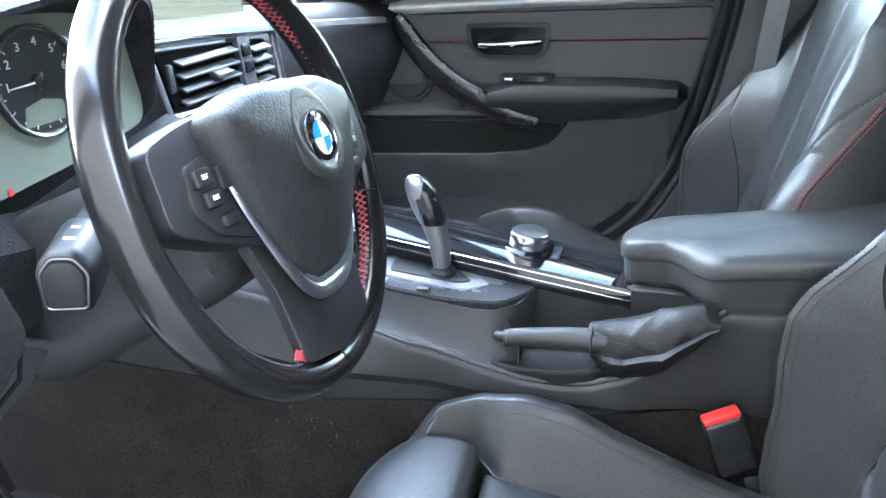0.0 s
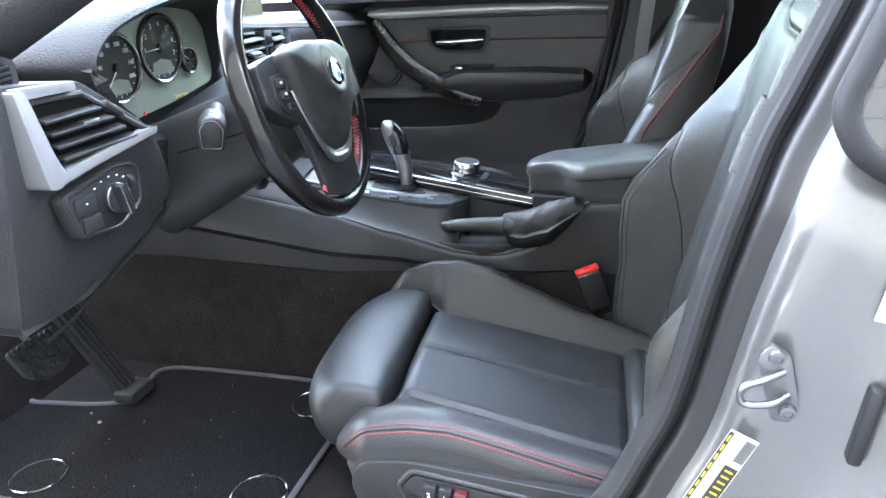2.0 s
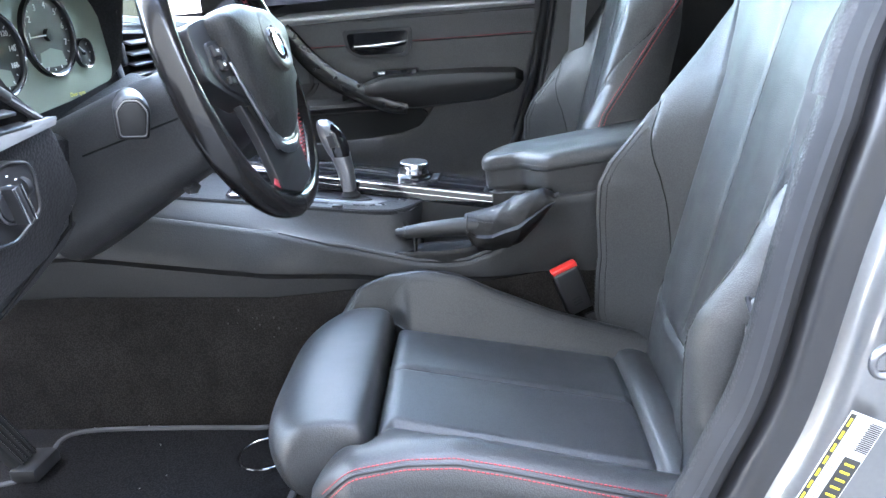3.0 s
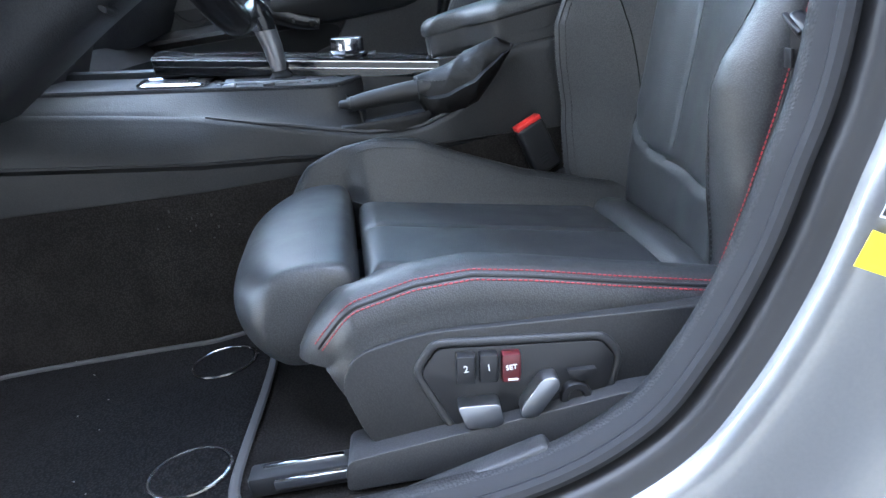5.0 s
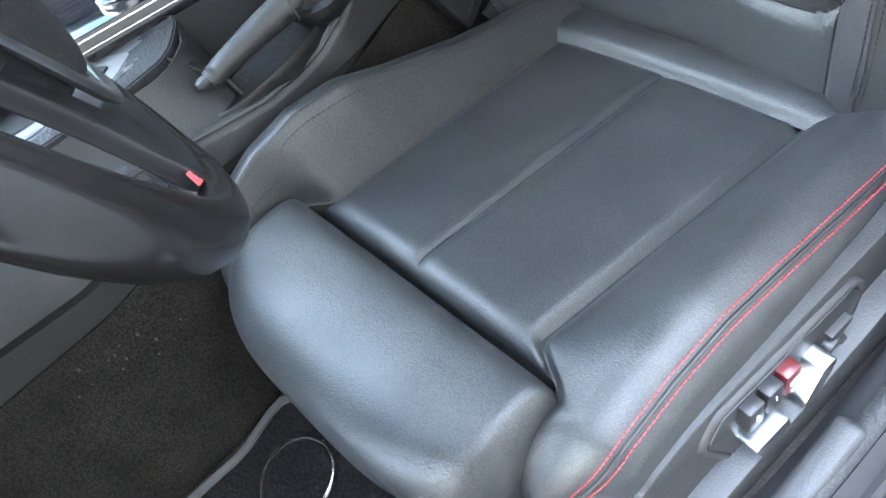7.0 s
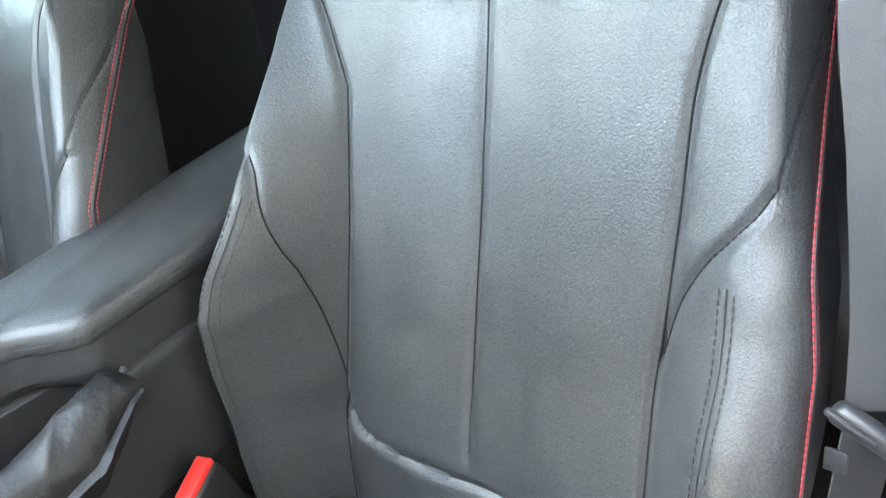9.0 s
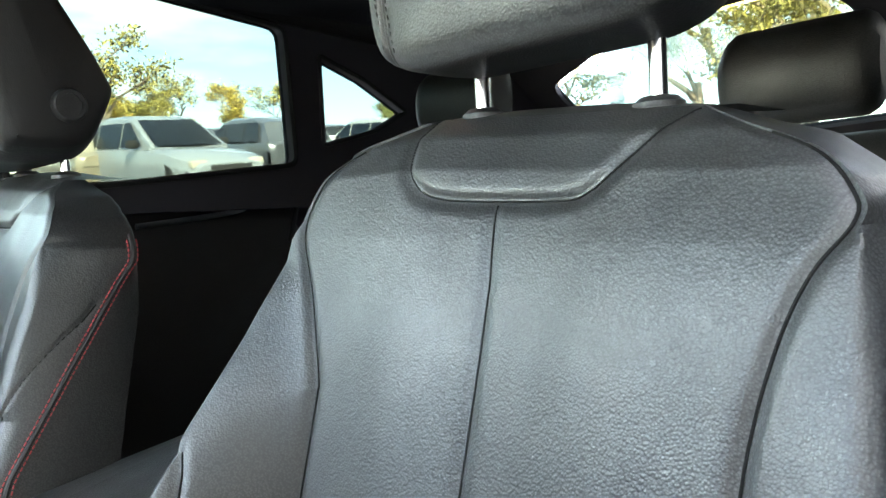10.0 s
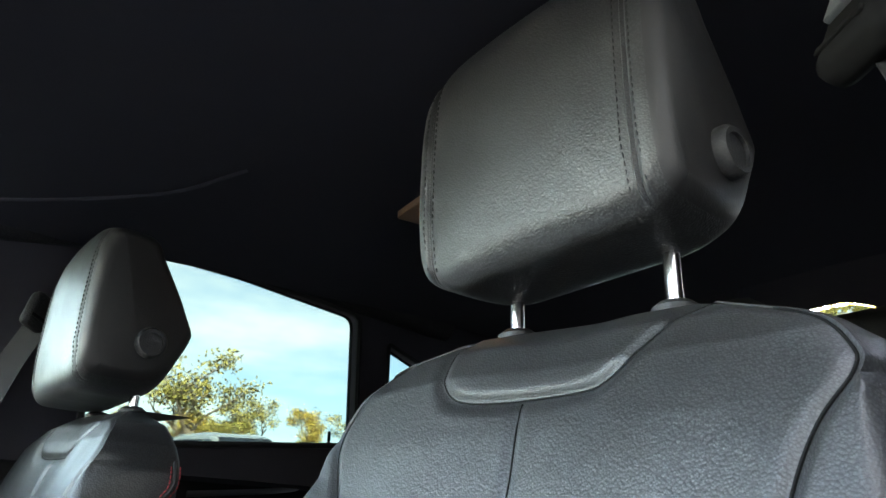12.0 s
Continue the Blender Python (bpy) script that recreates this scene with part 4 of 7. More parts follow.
rear_hole = rounded([(0.165, 1.506), (0.40, 1.500), (0.662, 1.474), (0.672, 1.204), (0.30, 1.168), (0.150, 1.163)], 0.022, 4)
quarter_hole = rounded([(0.742, 1.428), (0.86, 1.386), (0.975, 1.325), (0.88, 1.278), (0.742, 1.244)], 0.010, 4)
front_hole = rounded([(-0.62, 1.165), (-0.33, 1.35), (-0.03, 1.43), (-0.012, 1.40), (-0.010, 1.17)], 0.03, 5)
holed([(-0.95, 1.12), (-0.42, 1.45), (-0.1, 1.535), (0.7, 1.545), (1.45, 1.55), (1.75, 1.16), (1.75, 1.12), (-0.08, 1.12)], [front_hole, rear_hole, quarter_hole], WY, WY + 0.035, HEADLINER, "side_panel", "black window surrounds of the passenger side")
pane("window_1", [(p[0], p[1]) for p in front_hole], WY + 0.022, "tinted front side window of the passenger door", TINTED).visible_shadow = True
pane("window_2", [(p[0], p[1]) for p in rear_hole], WY + 0.022, "dark-tinted rear side window with the car park outside")
pane("window_3", [(p[0], p[1]) for p in quarter_hole], WY + 0.022, "small pointed quarter window behind the rear door")
bm = bmesh.new()
tube(bm, [(p[0], WY - 0.002, p[1]) for p in rear_hole], 0.006, 6, True)
tube(bm, [(p[0], WY - 0.002, p[1]) for p in quarter_hole], 0.005, 6, True)
solid("window_seal", bm, RUBBER, "black rubber window seals of the rear door", "seal", kind="structure")

rear_door = thing("rear_door", (0.45, 0.76, 0.4), "closed black rear passenger door with a satin pull", "car door")
part("door_card", prism(rounded([(0.10, 1.154), (0.30, 1.160), (0.69, 1.196), (0.74, 1.05), (0.74, 0.45), (0.10, 0.45)], 0.02), "y", 0.715, 0.78, 0.008, 3), PLASTIC, rear_door)
part("door_ledge", prism(rounded([(0.10, 1.166), (0.30, 1.168), (0.668, 1.202), (0.674, 1.19), (0.30, 1.150), (0.10, 1.145)], 0.004), "y", 0.628, 0.72, 0.003), SATIN_PLASTIC, rear_door)
bm = bmesh.new()
tube(bm, smooth_path([(0.38, 0.712, 1.097), (0.50, 0.700, 1.108), (0.58, 0.698, 1.118), (0.615, 0.705, 1.128)], 8), lambda t: 0.007 * (1 - 0.6 * t ** 6), 8, flat=0.5)
part("pull_strip", bm, SILVER, rear_door, "satin metal strip")
bm = bmesh.new()
tube(bm, [(0.633, 0.655, 1.20), (0.633, 0.655, 1.232)], 0.0035, 8)
part("lock_pin", bm, SATIN_PLASTIC, rear_door)
bm = bmesh.new()
tube(bm, [(0.70, 0.70, 1.05), (0.715, 0.68, 1.15), (0.725, 0.66, 1.215)], 0.006, 8)
part("door_edge", bm, RUBBER, rear_door)

# rear seat, far back in the dark
bench = thing("rear_bench", (0.85, 0.0, 0.39), "black leather rear bench with two head restraints", "car seat")
part("bench_cushion", box((0.72, 0.0, 0.52), (0.44, 1.28, 0.20), 0.05, seg=4), LEATHER, bench)
part("bench_back", box((0.955, 0.0, 0.85), (0.14, 1.28, 0.66), 0.04, Matrix.Rotation(radians(14), 4, "Y"), seg=4), LEATHER, bench)


def rear_headrest(y, up=0.0):
    prof = smooth_path([(0.86, 1.215, 0), (0.852, 1.27, 0), (0.868, 1.315, 0), (0.905, 1.332, 0), (0.935, 1.31, 0), (0.94, 1.25, 0), (0.925, 1.21, 0), (0.89, 1.195, 0)], 5, True)
    rings = []
    for t in np.linspace(-1, 1, 21):
        e = max(0, (abs(t) - 0.75) / 0.25)
        k = 1 - 0.35 * e ** 2.2
        rings.append([(0.895 + (p.x - 0.895) * k, y + 0.104 * t, 1.262 + up + (p.y - 1.262) * k) for p in prof])
    return loft(rings)


for y, up in ((-0.270, -0.004), (0.365, 0.045)):
    part("headrest", rear_headrest(y, up), LEATHER, bench)

# tail of the cabin: hatch with its window, and the far side
bm = bmesh.new()
loops = []
HX = lambda z: 1.25 + (1.50 - z) * 1.6
outer = [(-0.62, 1.02), (0.62, 1.02), (0.62, 1.56), (-0.62, 1.56)]
hole = rounded([(-0.225, 1.245), (0.52, 1.225), (0.535, 1.400), (0.30, 1.456), (0.0, 1.474), (-0.12, 1.474), (-0.198, 1.442)], 0.030, 5)
for loop in (outer, hole):
    vs = [bm.verts.new((HX(z), y, z)) for y, z in loop]
    loops += [bm.edges.new((vs[i], vs[(i + 1) % len(vs)])) for i in range(len(vs))]
bmesh.ops.triangle_fill(bm, use_beauty=True, edges=loops)
bmesh.ops.solidify(bm, geom=bm.faces[:], thickness=0.02)
solid("hatch", bm, HEADLINER, "black lining of the tailgate round its window", "tailgate", kind="structure")
bm = bmesh.new()
bm.faces.new([bm.verts.new((HX(z) + 0.02, y, z)) for y, z in hole])
bmesh.ops.solidify(bm, geom=bm.faces[:], thickness=0.004)
# still darker copy, to hold down the brightness seen through the rear window
DIMMING = GLASS.copy()
DIMMING.name = "privacy_glass"
DIMMING.node_tree.nodes["Glass BSDF"].inputs["Color"].default_value = (0.094, 0.114, 0.100, 1)
w4 = solid("window_4", bm, DIMMING, "sloping rear window of the tailgate", "car window", kind="structure")
w4.visible_shadow = False
bm = box((1.45, 0, 0.90), (0.9, 1.3, 0.04), 0.01)
solid("parcel_shelf", bm, WALLCARPET, "dark parcel shelf behind the rear bench", "shelf", kind="structure")
solid("boot_wall", box((1.95, 0, 0.70), (0.04, 1.3, 0.68), 0), WALLCARPET, "dark boot wall", "wall", kind="structure")

# windscreen and its pillars
bm = bmesh.new()
rows = [[(-1.32 + 0.95 * t + 0.10 * u * u, 0.66 * u * (1 - 0.10 * t), 1.12 + 0.325 * t + 0.02 * math.sin(math.pi * t)) for u in np.linspace(-1, 1, 13)] for t in np.linspace(0, 1, 9)]
grid(bm, rows)
bmesh.ops.solidify(bm, geom=bm.faces[:], thickness=0.004)
ws = solid("windscreen", bm, CLEAR, "clear curved windscreen over the dashboard", "windscreen", kind="structure")
ws.visible_shadow = False
for s, nm in ((-1, "pillar_left"), (1, "pillar_right")):
    bm = bmesh.new()
    tube(bm, smooth_path([(-1.24, s * 0.74, 0.94), (-0.86, s * 0.722, 1.118), (-0.60, s * 0.700, 1.245), (-0.36, s * 0.655, 1.370), (-0.05, s * 0.615, 1.462 + 0.012 * s), (0.35, s * 0.61, 1.492 + 0.027 * s), (0.9, s * 0.61, 1.46 + 0.03 * s)], 8), lambda t: 0.040 - 0.012 * t, 12, flat=0.8)
    solid(nm, bm, DASH, "dark grey padded windscreen pillar running into the roof rail", "pillar", kind="structure")

# ---------------------------------------------------------------- driver's door opening
# the edge of the opening, in x and height, from the roof down the pillar and along the sill
RIM = smooth_path([(0.300, 1.42, 0), (0.220, 1.28, 0), (0.178, 1.18, 0), (0.142, 1.10, 0), (0.112, 1.03, 0), (0.080, 0.91, 0), (0.050, 0.765, 0), (0.022, 0.690, 0), (-0.012, 0.612, 0), (-0.062, 0.532, 0), (-0.120, 0.472, 0), (-0.225, 0.430, 0), (-0.40, 0.412, 0), (-0.70, 0.408, 0), (-1.10, 0.415, 0), (-1.28, 0.50, 0)], 10)


def rim_at(i, out, y):
    """A place beside the rim: out metres outward from the opening, at depth y."""
    p, a, b = RIM[i], RIM[max(0, i - 1)], RIM[min(len(RIM) - 1, i + 1)]
    t = (b - a).normalized()
    n = Vector((-t.y, t.x, 0))
    if n.y > 0 and abs(n.y) > abs(n.x) or n.x < 0 and abs(n.x) > abs(n.y):
        n = -n
    lean = 0.17 * max(0.0, p.y - 1.0) * 1.6
    return (p.x + n.x * out, y + lean, p.y + n.y * out)


def rim_skin(cols, mat, name, label, cat, thick=0.0, low=-9.0, high=9.0):
    bm = bmesh.new()
    rows = [[rim_at(i, o, y) for o, y in cols] for i in range(len(RIM)) if low <= RIM[i].y <= high]
    grid(bm, rows)
    bmesh.ops.recalc_face_normals(bm, faces=bm.faces)
    if thick:
        bmesh.ops.solidify(bm, geom=bm.faces[:], thickness=thick)
    return solid(name, bm, mat, label, cat, kind="structure")


rim_skin([(0.004, -0.688), (-0.001, -0.696), (0.0, -0.704), (0.003, -0.711), (0.006, -0.714)], GRAINED, "pillar_cover", "grained black plastic cover inside the door opening", "trim", 0.004, -1.0, 1.5)
rim_skin([(0.004, -0.680), (-0.005, -0.690), (-0.006, -0.702), (-0.002, -0.710), (0.008, -0.716)], GRAINED, "pillar_cover_upper", "stepped upper cover of the door pillar, grained black plastic", "trim", 0.004, 1.005, 1.085)
rim_skin([(0.0, -0.712), (0.006, -0.726), (0.014, -0.732), (0.022, -0.731), (0.027, -0.726)], RUBBER, "inner_seal", "black rubber door seal with a rounded lip", "seal", 0.004)
bm = bmesh.new()
tube(bm, [rim_at(i, 0.012, -0.733) for i in range(len(RIM))], 0.0085, 8)
solid("seal_lip", bm, RUBBER, "hollow rubber lip of the door seal", "seal", kind="structure")
rim_skin([(0.026, -0.727), (0.031, -0.742), (0.038, -0.747), (0.048, -0.748), (0.053, -0.752)], SATIN_PLASTIC, "seal_flange", "dark satin flange between seal and paint", "trim", 0.003)
rim_skin([(0.052, -0.750), (0.057, -0.762), (0.064, -0.771), (0.076, -0.777), (0.10, -0.781), (0.14, -0.786), (0.17, -0.795), (0.195, -0.812), (0.22, -0.830), (0.26, -0.840), (0.36, -0.842), (0.40, -0.82)], PAINT, "door_frame", "bare silver-painted door frame and sill", "door frame", 0.003)

# striker on the pillar
striker = thing("door_striker", (0.15, -0.795, 0.80), "bare steel door striker bolted to the silver pillar", "latch")
turn = Matrix.Rotation(radians(-14), 4, "Y")
pl = prism(rounded([(-0.017, -0.040), (0.006, -0.046), (0.020, -0.028), (0.020, 0.030), (0.002, 0.046), (-0.017, 0.034)], 0.006), "y", -0.004, 0.004, 0.0015)
pl.transform(Matrix.Translation((0.152, -0.795, 0.828)) @ turn @ Matrix.Diagonal((0.78, 1, 0.95, 1)))
plate = part("plate", pl, STEEL, striker)
bm = bmesh.new()
loop = smooth_path([(0.010, -0.004, 0.016), (-0.012, -0.014, 0.016), (-0.038, -0.017, 0.012), (-0.046, -0.018, 0.0), (-0.040, -0.018, -0.010), (-0.012, -0.016, -0.014), (0.010, -0.004, -0.014)], 8)
tube(bm, loop, 0.0042, 10)
bm.transform(Matrix.Translation((0.152, -0.795, 0.828)) @ turn @ Matrix.Diagonal((0.78, 1, 0.85, 1)))
part("loop", bm, STEEL, striker)
for h in (0.030, -0.030):
    q = turn @ Vector((0.004, -0.004, h))
    part("bolt", lathe([(0.0, 0.003), (0.004, 0.003), (0.0045, 0.0045), (0.0075, 0.004), (0.0085, 0.0)], (0.152 + q.x, -0.796 + q.y, 0.828 + q.z), (0, -1, 0), 12, False), STEEL, plate)

# tyre placard and warning tag stuck on the frame
YELLOW = material("yellow_print", (0.55, 0.42, 0.01), 0.45)
PAPER = material("white_label", (0.46, 0.46, 0.47), 0.5)
INK = material("black_print", (0.015, 0.015, 0.015), 0.5)
BLUE = material("blue_enamel", (0.02, 0.22, 0.72), 0.2, coat=1.0)
WHITE = material("white_enamel", (0.82, 0.83, 0.85), 0.2, coat=1.0)
placard = thing("placard", (0.10, -0.793, 0.70), "white printed label with a black and yellow warning box", "sticker")
tilt = Matrix.Translation((0.104, -0.7915, 0.705)) @ Matrix.Rotation(radians(24), 4, "Y") @ Matrix.Rotation(radians(-3), 4, "Z")


def sticker(x0, x1, z0, z1, lift, mat, nm="print_bar", parent=None):
    bm = box(((x0 + x1) / 2, -lift, (z0 + z1) / 2), (x1 - x0, 0.0006, z1 - z0), 0)
    bm.transform(tilt)
    return part(nm, bm, mat, parent or placard)


paper = sticker(-0.015, 0.015, -0.062, 0.062, 0.0, PAPER, "paper")
sticker(-0.0145, -0.010, -0.060, 0.060, 0.0008, INK, parent=paper)
for k in range(9):
    sticker(-0.0132, -0.0115, -0.056 + k * 0.013, -0.048 + k * 0.013, 0.0014, YELLOW, parent=paper)
sticker(0.0, 0.014, -0.030, 0.022, 0.0008, INK, "warning_box", paper)
for k in range(6):
    sticker(0.003, 0.011, -0.025 + k * 0.008, -0.0232 + k * 0.008, 0.0014, YELLOW, parent=paper)
for k in range(16):
    sticker(0.003 + 0.001 * (k % 2), 0.014, 0.030 + k * 0.0018, 0.0309 + k * 0.0018, 0.0008, INK, parent=paper)
for k in range(10):
    sticker(-0.009, -0.003, -0.055 + k * 0.0105, -0.0545 + k * 0.0105, 0.0008, INK, parent=paper)
tag = solid("warning_tag", box((0.062, -0.8005, 0.628), (0.034, 0.001, 0.030), 0, Matrix.Rotation(radians(28), 4, "Y")), YELLOW, "small yellow warning tag stuck on the silver sill", "sticker")

# rear door on the driver's side, closed
rd = thing("silver_rear_door", (0.6, -0.84, 0.3), "closed silver rear door with a dark framed window", "car door")
part("door_skin", prism(rounded([(0.275, 1.005), (1.15, 1.03), (1.10, 0.60), (0.95, 0.32), (0.275, 0.32)], 0.02), "y", -0.850, -0.79, 0.010, 3), PAINT, rd)
sash = rounded([(0.176, 1.092), (0.190, 1.058), (0.228, 1.034), (0.33, 1.030), (1.13, 1.045), (1.15, 1.10), (0.95, 1.36), (0.60, 1.45), (0.40, 1.42), (0.22, 1.20)], 0.03)
bm = bmesh.new()
tube(bm, [(p[0], -0.805 + 0.25 * max(0, p[1] - 1.04), p[1]) for p in sash], 0.012, 10, True, flat=0.8)
part("window_seal", bm, RUBBER, rd)
bm = bmesh.new()
bm.faces.new([bm.verts.new((p[0], -0.800 + 0.25 * max(0, p[1] - 1.04), p[1])) for p in sash])
bmesh.ops.solidify(bm, geom=bm.faces[:], thickness=0.004)
part("window_pane", bm, material("dark_glass", (0.010, 0.011, 0.011), 0.02, coat=1.0), rd, "dark tinted pane")
part("door_latch", box((0.230, -0.803, 0.795), (0.014, 0.02, 0.085), 0.005, Matrix.Rotation(radians(8), 4, "Y")), SATIN_PLASTIC, rd, "black plastic latch cover")
part("edge_seal", box((0.268, -0.815, 0.70), (0.010, 0.02, 0.5), 0.004), RUBBER, rd)
solid("tape_patch", box((0.240, -0.7975, 0.917), (0.024, 0.004, 0.034), 0, Matrix.Rotation(radians(10), 4, "Y")), PAPER, "small square of pale tape on the silver frame", "tape")

# ---------------------------------------------------------------- belt and buckle
buckle = thing("belt_buckle", (-0.07, -0.09, 0.45), "black seat belt buckle with a red release button", "seat belt buckle")
tb = Matrix.Translation((-0.0765, -0.078, 0.588)) @ Matrix.Rotation(radians(17), 4, "Z") @ Matrix.Rotation(radians(-19), 4, "Y")
bm = box((0, 0, 0), (0.050, 0.026, 0.088), 0.006, seg=3)
bm.transform(tb)
body = part("body", bm, SATIN_PLASTIC, buckle)
bm = box((0, 0, 0.046), (0.048, 0.020, 0.010), 0.003)
bm.transform(tb)
part("release_button", bm, RED, buckle, "bright red release button")
bm = bmesh.new()
for k in range(3):
    add(bm, box((-0.001, -0.0132, -0.014 - k * 0.006), (0.016, 0.0006, 0.0026), 0))
bm.transform(tb)
part("moulded_mark", bm, RUBBER, body)
bm = ribbon([(-0.045, -0.088, 0.545), (-0.02, -0.086, 0.49), (0.01, -0.085, 0.42)], (0.02, 0, 0.008), 0.006)
part("stalk", bm, RUBBER, buckle)

belt = thing("seat_belt", (0.05, -0.62, 0.45), "black woven seat belt hanging beside the driver seat", "seat belt")
part("upper_webbing", ribbon(smooth_path([(0.300, -0.572, 1.30), (0.226, -0.607, 1.18), (0.154, -0.613, 1.05), (0.126, -0.631, 0.945), (0.116, -0.642, 0.85), (0.106, -0.646, 0.785)], 8), (0.020, -0.042, 0.0), 0.0016), WEBBING, belt)
part("lower_webbing", ribbon(smooth_path([(0.096, -0.641, 0.775), (0.098, -0.636, 0.71), (0.080, -0.632, 0.65), (0.047, -0.629, 0.575), (0.008, -0.624, 0.51)], 8), (0.036, -0.026, -0.014), 0.0016), WEBBING, belt)
tongue = part("tongue", box((0.086, -0.640, 0.782), (0.015, 0.046, 0.017), 0.006, Matrix.Rotation(radians(28), 4, "X"), seg=3), SATIN_PLASTIC, belt)
part("tongue_bar", box((0.078, -0.632, 0.788), (0.006, 0.034, 0.005), 0.002, Matrix.Rotation(radians(28), 4, "X")), SATIN_PLASTIC, tongue)
part("tongue_blade", box((0.078, -0.626, 0.757), (0.003, 0.014, 0.018), 0.0008), SATIN_PLASTIC, tongue)
part("belt_stop", lathe([(0.0, 0.003), (0.005, 0.003), (0.0065, 0.0)], (0.068, -0.634, 0.63), (-0.2, -1, 0), 12, False), SATIN_PLASTIC, belt)
part("belt_end", box((0.0, -0.626, 0.505), (0.030, 0.010, 0.040), 0.004, Matrix.Rotation(radians(-30), 4, "Y")), SATIN_PLASTIC, belt, "black belt end fitting on the seat frame")
anchor = thing("belt_guide", (0.29, -0.55, 1.31), "black belt guide with a dull grey insert on the pillar", "belt guide")
gm = Matrix.Translation((0.292, -0.556, 1.335)) @ Matrix.Rotation(radians(-32), 4, "Z") @ Matrix.Rotation(radians(24), 4, "Y")
for nm, c, size, bev, mat, lab in (("guide_body", (0, 0, 0), (0.030, 0.060, 0.100), 0.012, SEAM, ""), ("guide_insert", (-0.017, 0.004, 0.006), (0.006, 0.030, 0.026), 0.0015, SLIDE, "dull grey insert"), ("guide_slot", (-0.0155, 0.0, -0.030), (0.003, 0.048, 0.006), 0.001, SEAM, "")):
    bm = box(c, size, bev, seg=3)
    bm.transform(gm)
    part(nm, bm, mat, anchor, lab)
solid("pillar_upper", loft([[(x, y, z) for x, y in ((x0 - 0.05, yo + 0.03), (x0 + 0.07, yo + 0.03), (x0 + 0.07, yo - 0.04), (x0 - 0.05, yo - 0.04))] for z, x0, yo in ((0.95, 0.27, -0.68), (1.10, 0.30, -0.655), (1.25, 0.345, -0.615), (1.46, 0.40, -0.57))]), DASH, "dark plastic trim of the driver side pillar", "trim", kind="structure")
far_belt = thing("seat_belt", (0.03, 0.60, 0.45), "dark woven passenger seat belt hanging from its guide", "seat belt")
part("webbing", ribbon(smooth_path([(0.060, 0.600, 1.330), (0.030, 0.606, 1.25), (0.005, 0.606, 1.15), (-0.015, 0.610, 1.0), (-0.03, 0.62, 0.80)], 8), (0.036, -0.028, 0.0), 0.0016), WEBBING, far_belt)
gm = Matrix.Translation((0.060, 0.598, 1.340)) @ Matrix.Rotation(radians(28), 4, "Z") @ Matrix.Rotation(radians(16), 4, "Y")
for nm, c, size, bev, mat in (("guide_body", (0, 0, 0), (0.060, 0.024, 0.060), 0.012, GRAINED), ("guide_slot", (0.0, -0.0125, -0.014), (0.050, 0.002, 0.005), 0.0008, SEAM)):
    bm = box(c, size, bev, seg=3)
    bm.transform(gm)
    part(nm, bm, mat, far_belt)
# closes the driver's side behind the pillar
solid("side_lining", prism([(0.34, 1.46), (0.95, 1.46), (1.6, 1.30), (1.9, 1.0), (1.9, 0.40), (0.34, 0.40)], "y", -0.70, -0.66, 0), HEADLINER, "dark inner lining beside the rear bench", "lining", kind="structure")

# dome lamp in the roof
lamp = thing("dome_lamp", (0.45, 0.06, 1.50), "small lit warm roof lamp in a wedge housing", "roof lamp")
GLOW = bpy.data.materials.new("warm_glow")
GLOW.use_nodes = True
ge = GLOW.node_tree.nodes["Principled BSDF"]
ge.inputs["Base Color"].default_value = (0.9, 0.55, 0.25, 1)
ge.inputs["Emission Color"].default_value = (1.0, 0.52, 0.18, 1)
ge.inputs["Emission Strength"].default_value = 0.02
part("housing", prism(rounded([(0.455, 0.204), (0.56, 0.190), (0.56, -0.10), (0.42, -0.10)], 0.008), "z", 1.497, 1.525, 0.002, 3), material("lamp_bezel", (0.30, 0.17, 0.10), 0.4), lamp)
part("lens", prism(rounded([(0.474, 0.172), (0.53, 0.168), (0.53, -0.05), (0.445, -0.05)], 0.008), "z", 1.494, 1.505, 0.001), GLOW, lamp, "glowing amber lens")

# ---------------------------------------------------------------- centre console
RIDGE_X = (-1.20, -0.95, -0.75, -0.613, -0.50, -0.404, -0.351, -0.30, -0.26, -0.20, -0.146, -0.115, -0.095, 0.0, 0.35)
RIDGE_Z = (0.84, 0.79, 0.757, 0.732, 0.700, 0.674, 0.661, 0.655, 0.655, 0.673, 0.712, 0.742, 0.755, 0.762, 0.765)


def ridge(x):
    return interp(x, RIDGE_X, RIDGE_Z)


def side_in(x):
    return interp(x, (-0.62, -0.48, -0.34, -0.22, -0.14, -0.08), (0.0, 0.036, 0.038, 0.055, 0.085, 0.100))


def lip_in(x):
    return interp(x, (-0.40, -0.25, -0.15, -0.08), (0.0, 0.015, 0.045, 0.062))


def top_z(x):
    return 0.742 + 0.135 * max(0.0, -0.40 - x)


console = thing("centre_console", (-0.4, 0.02, 0.385), "black plastic centre console with gloss trim and shift platform", "console")
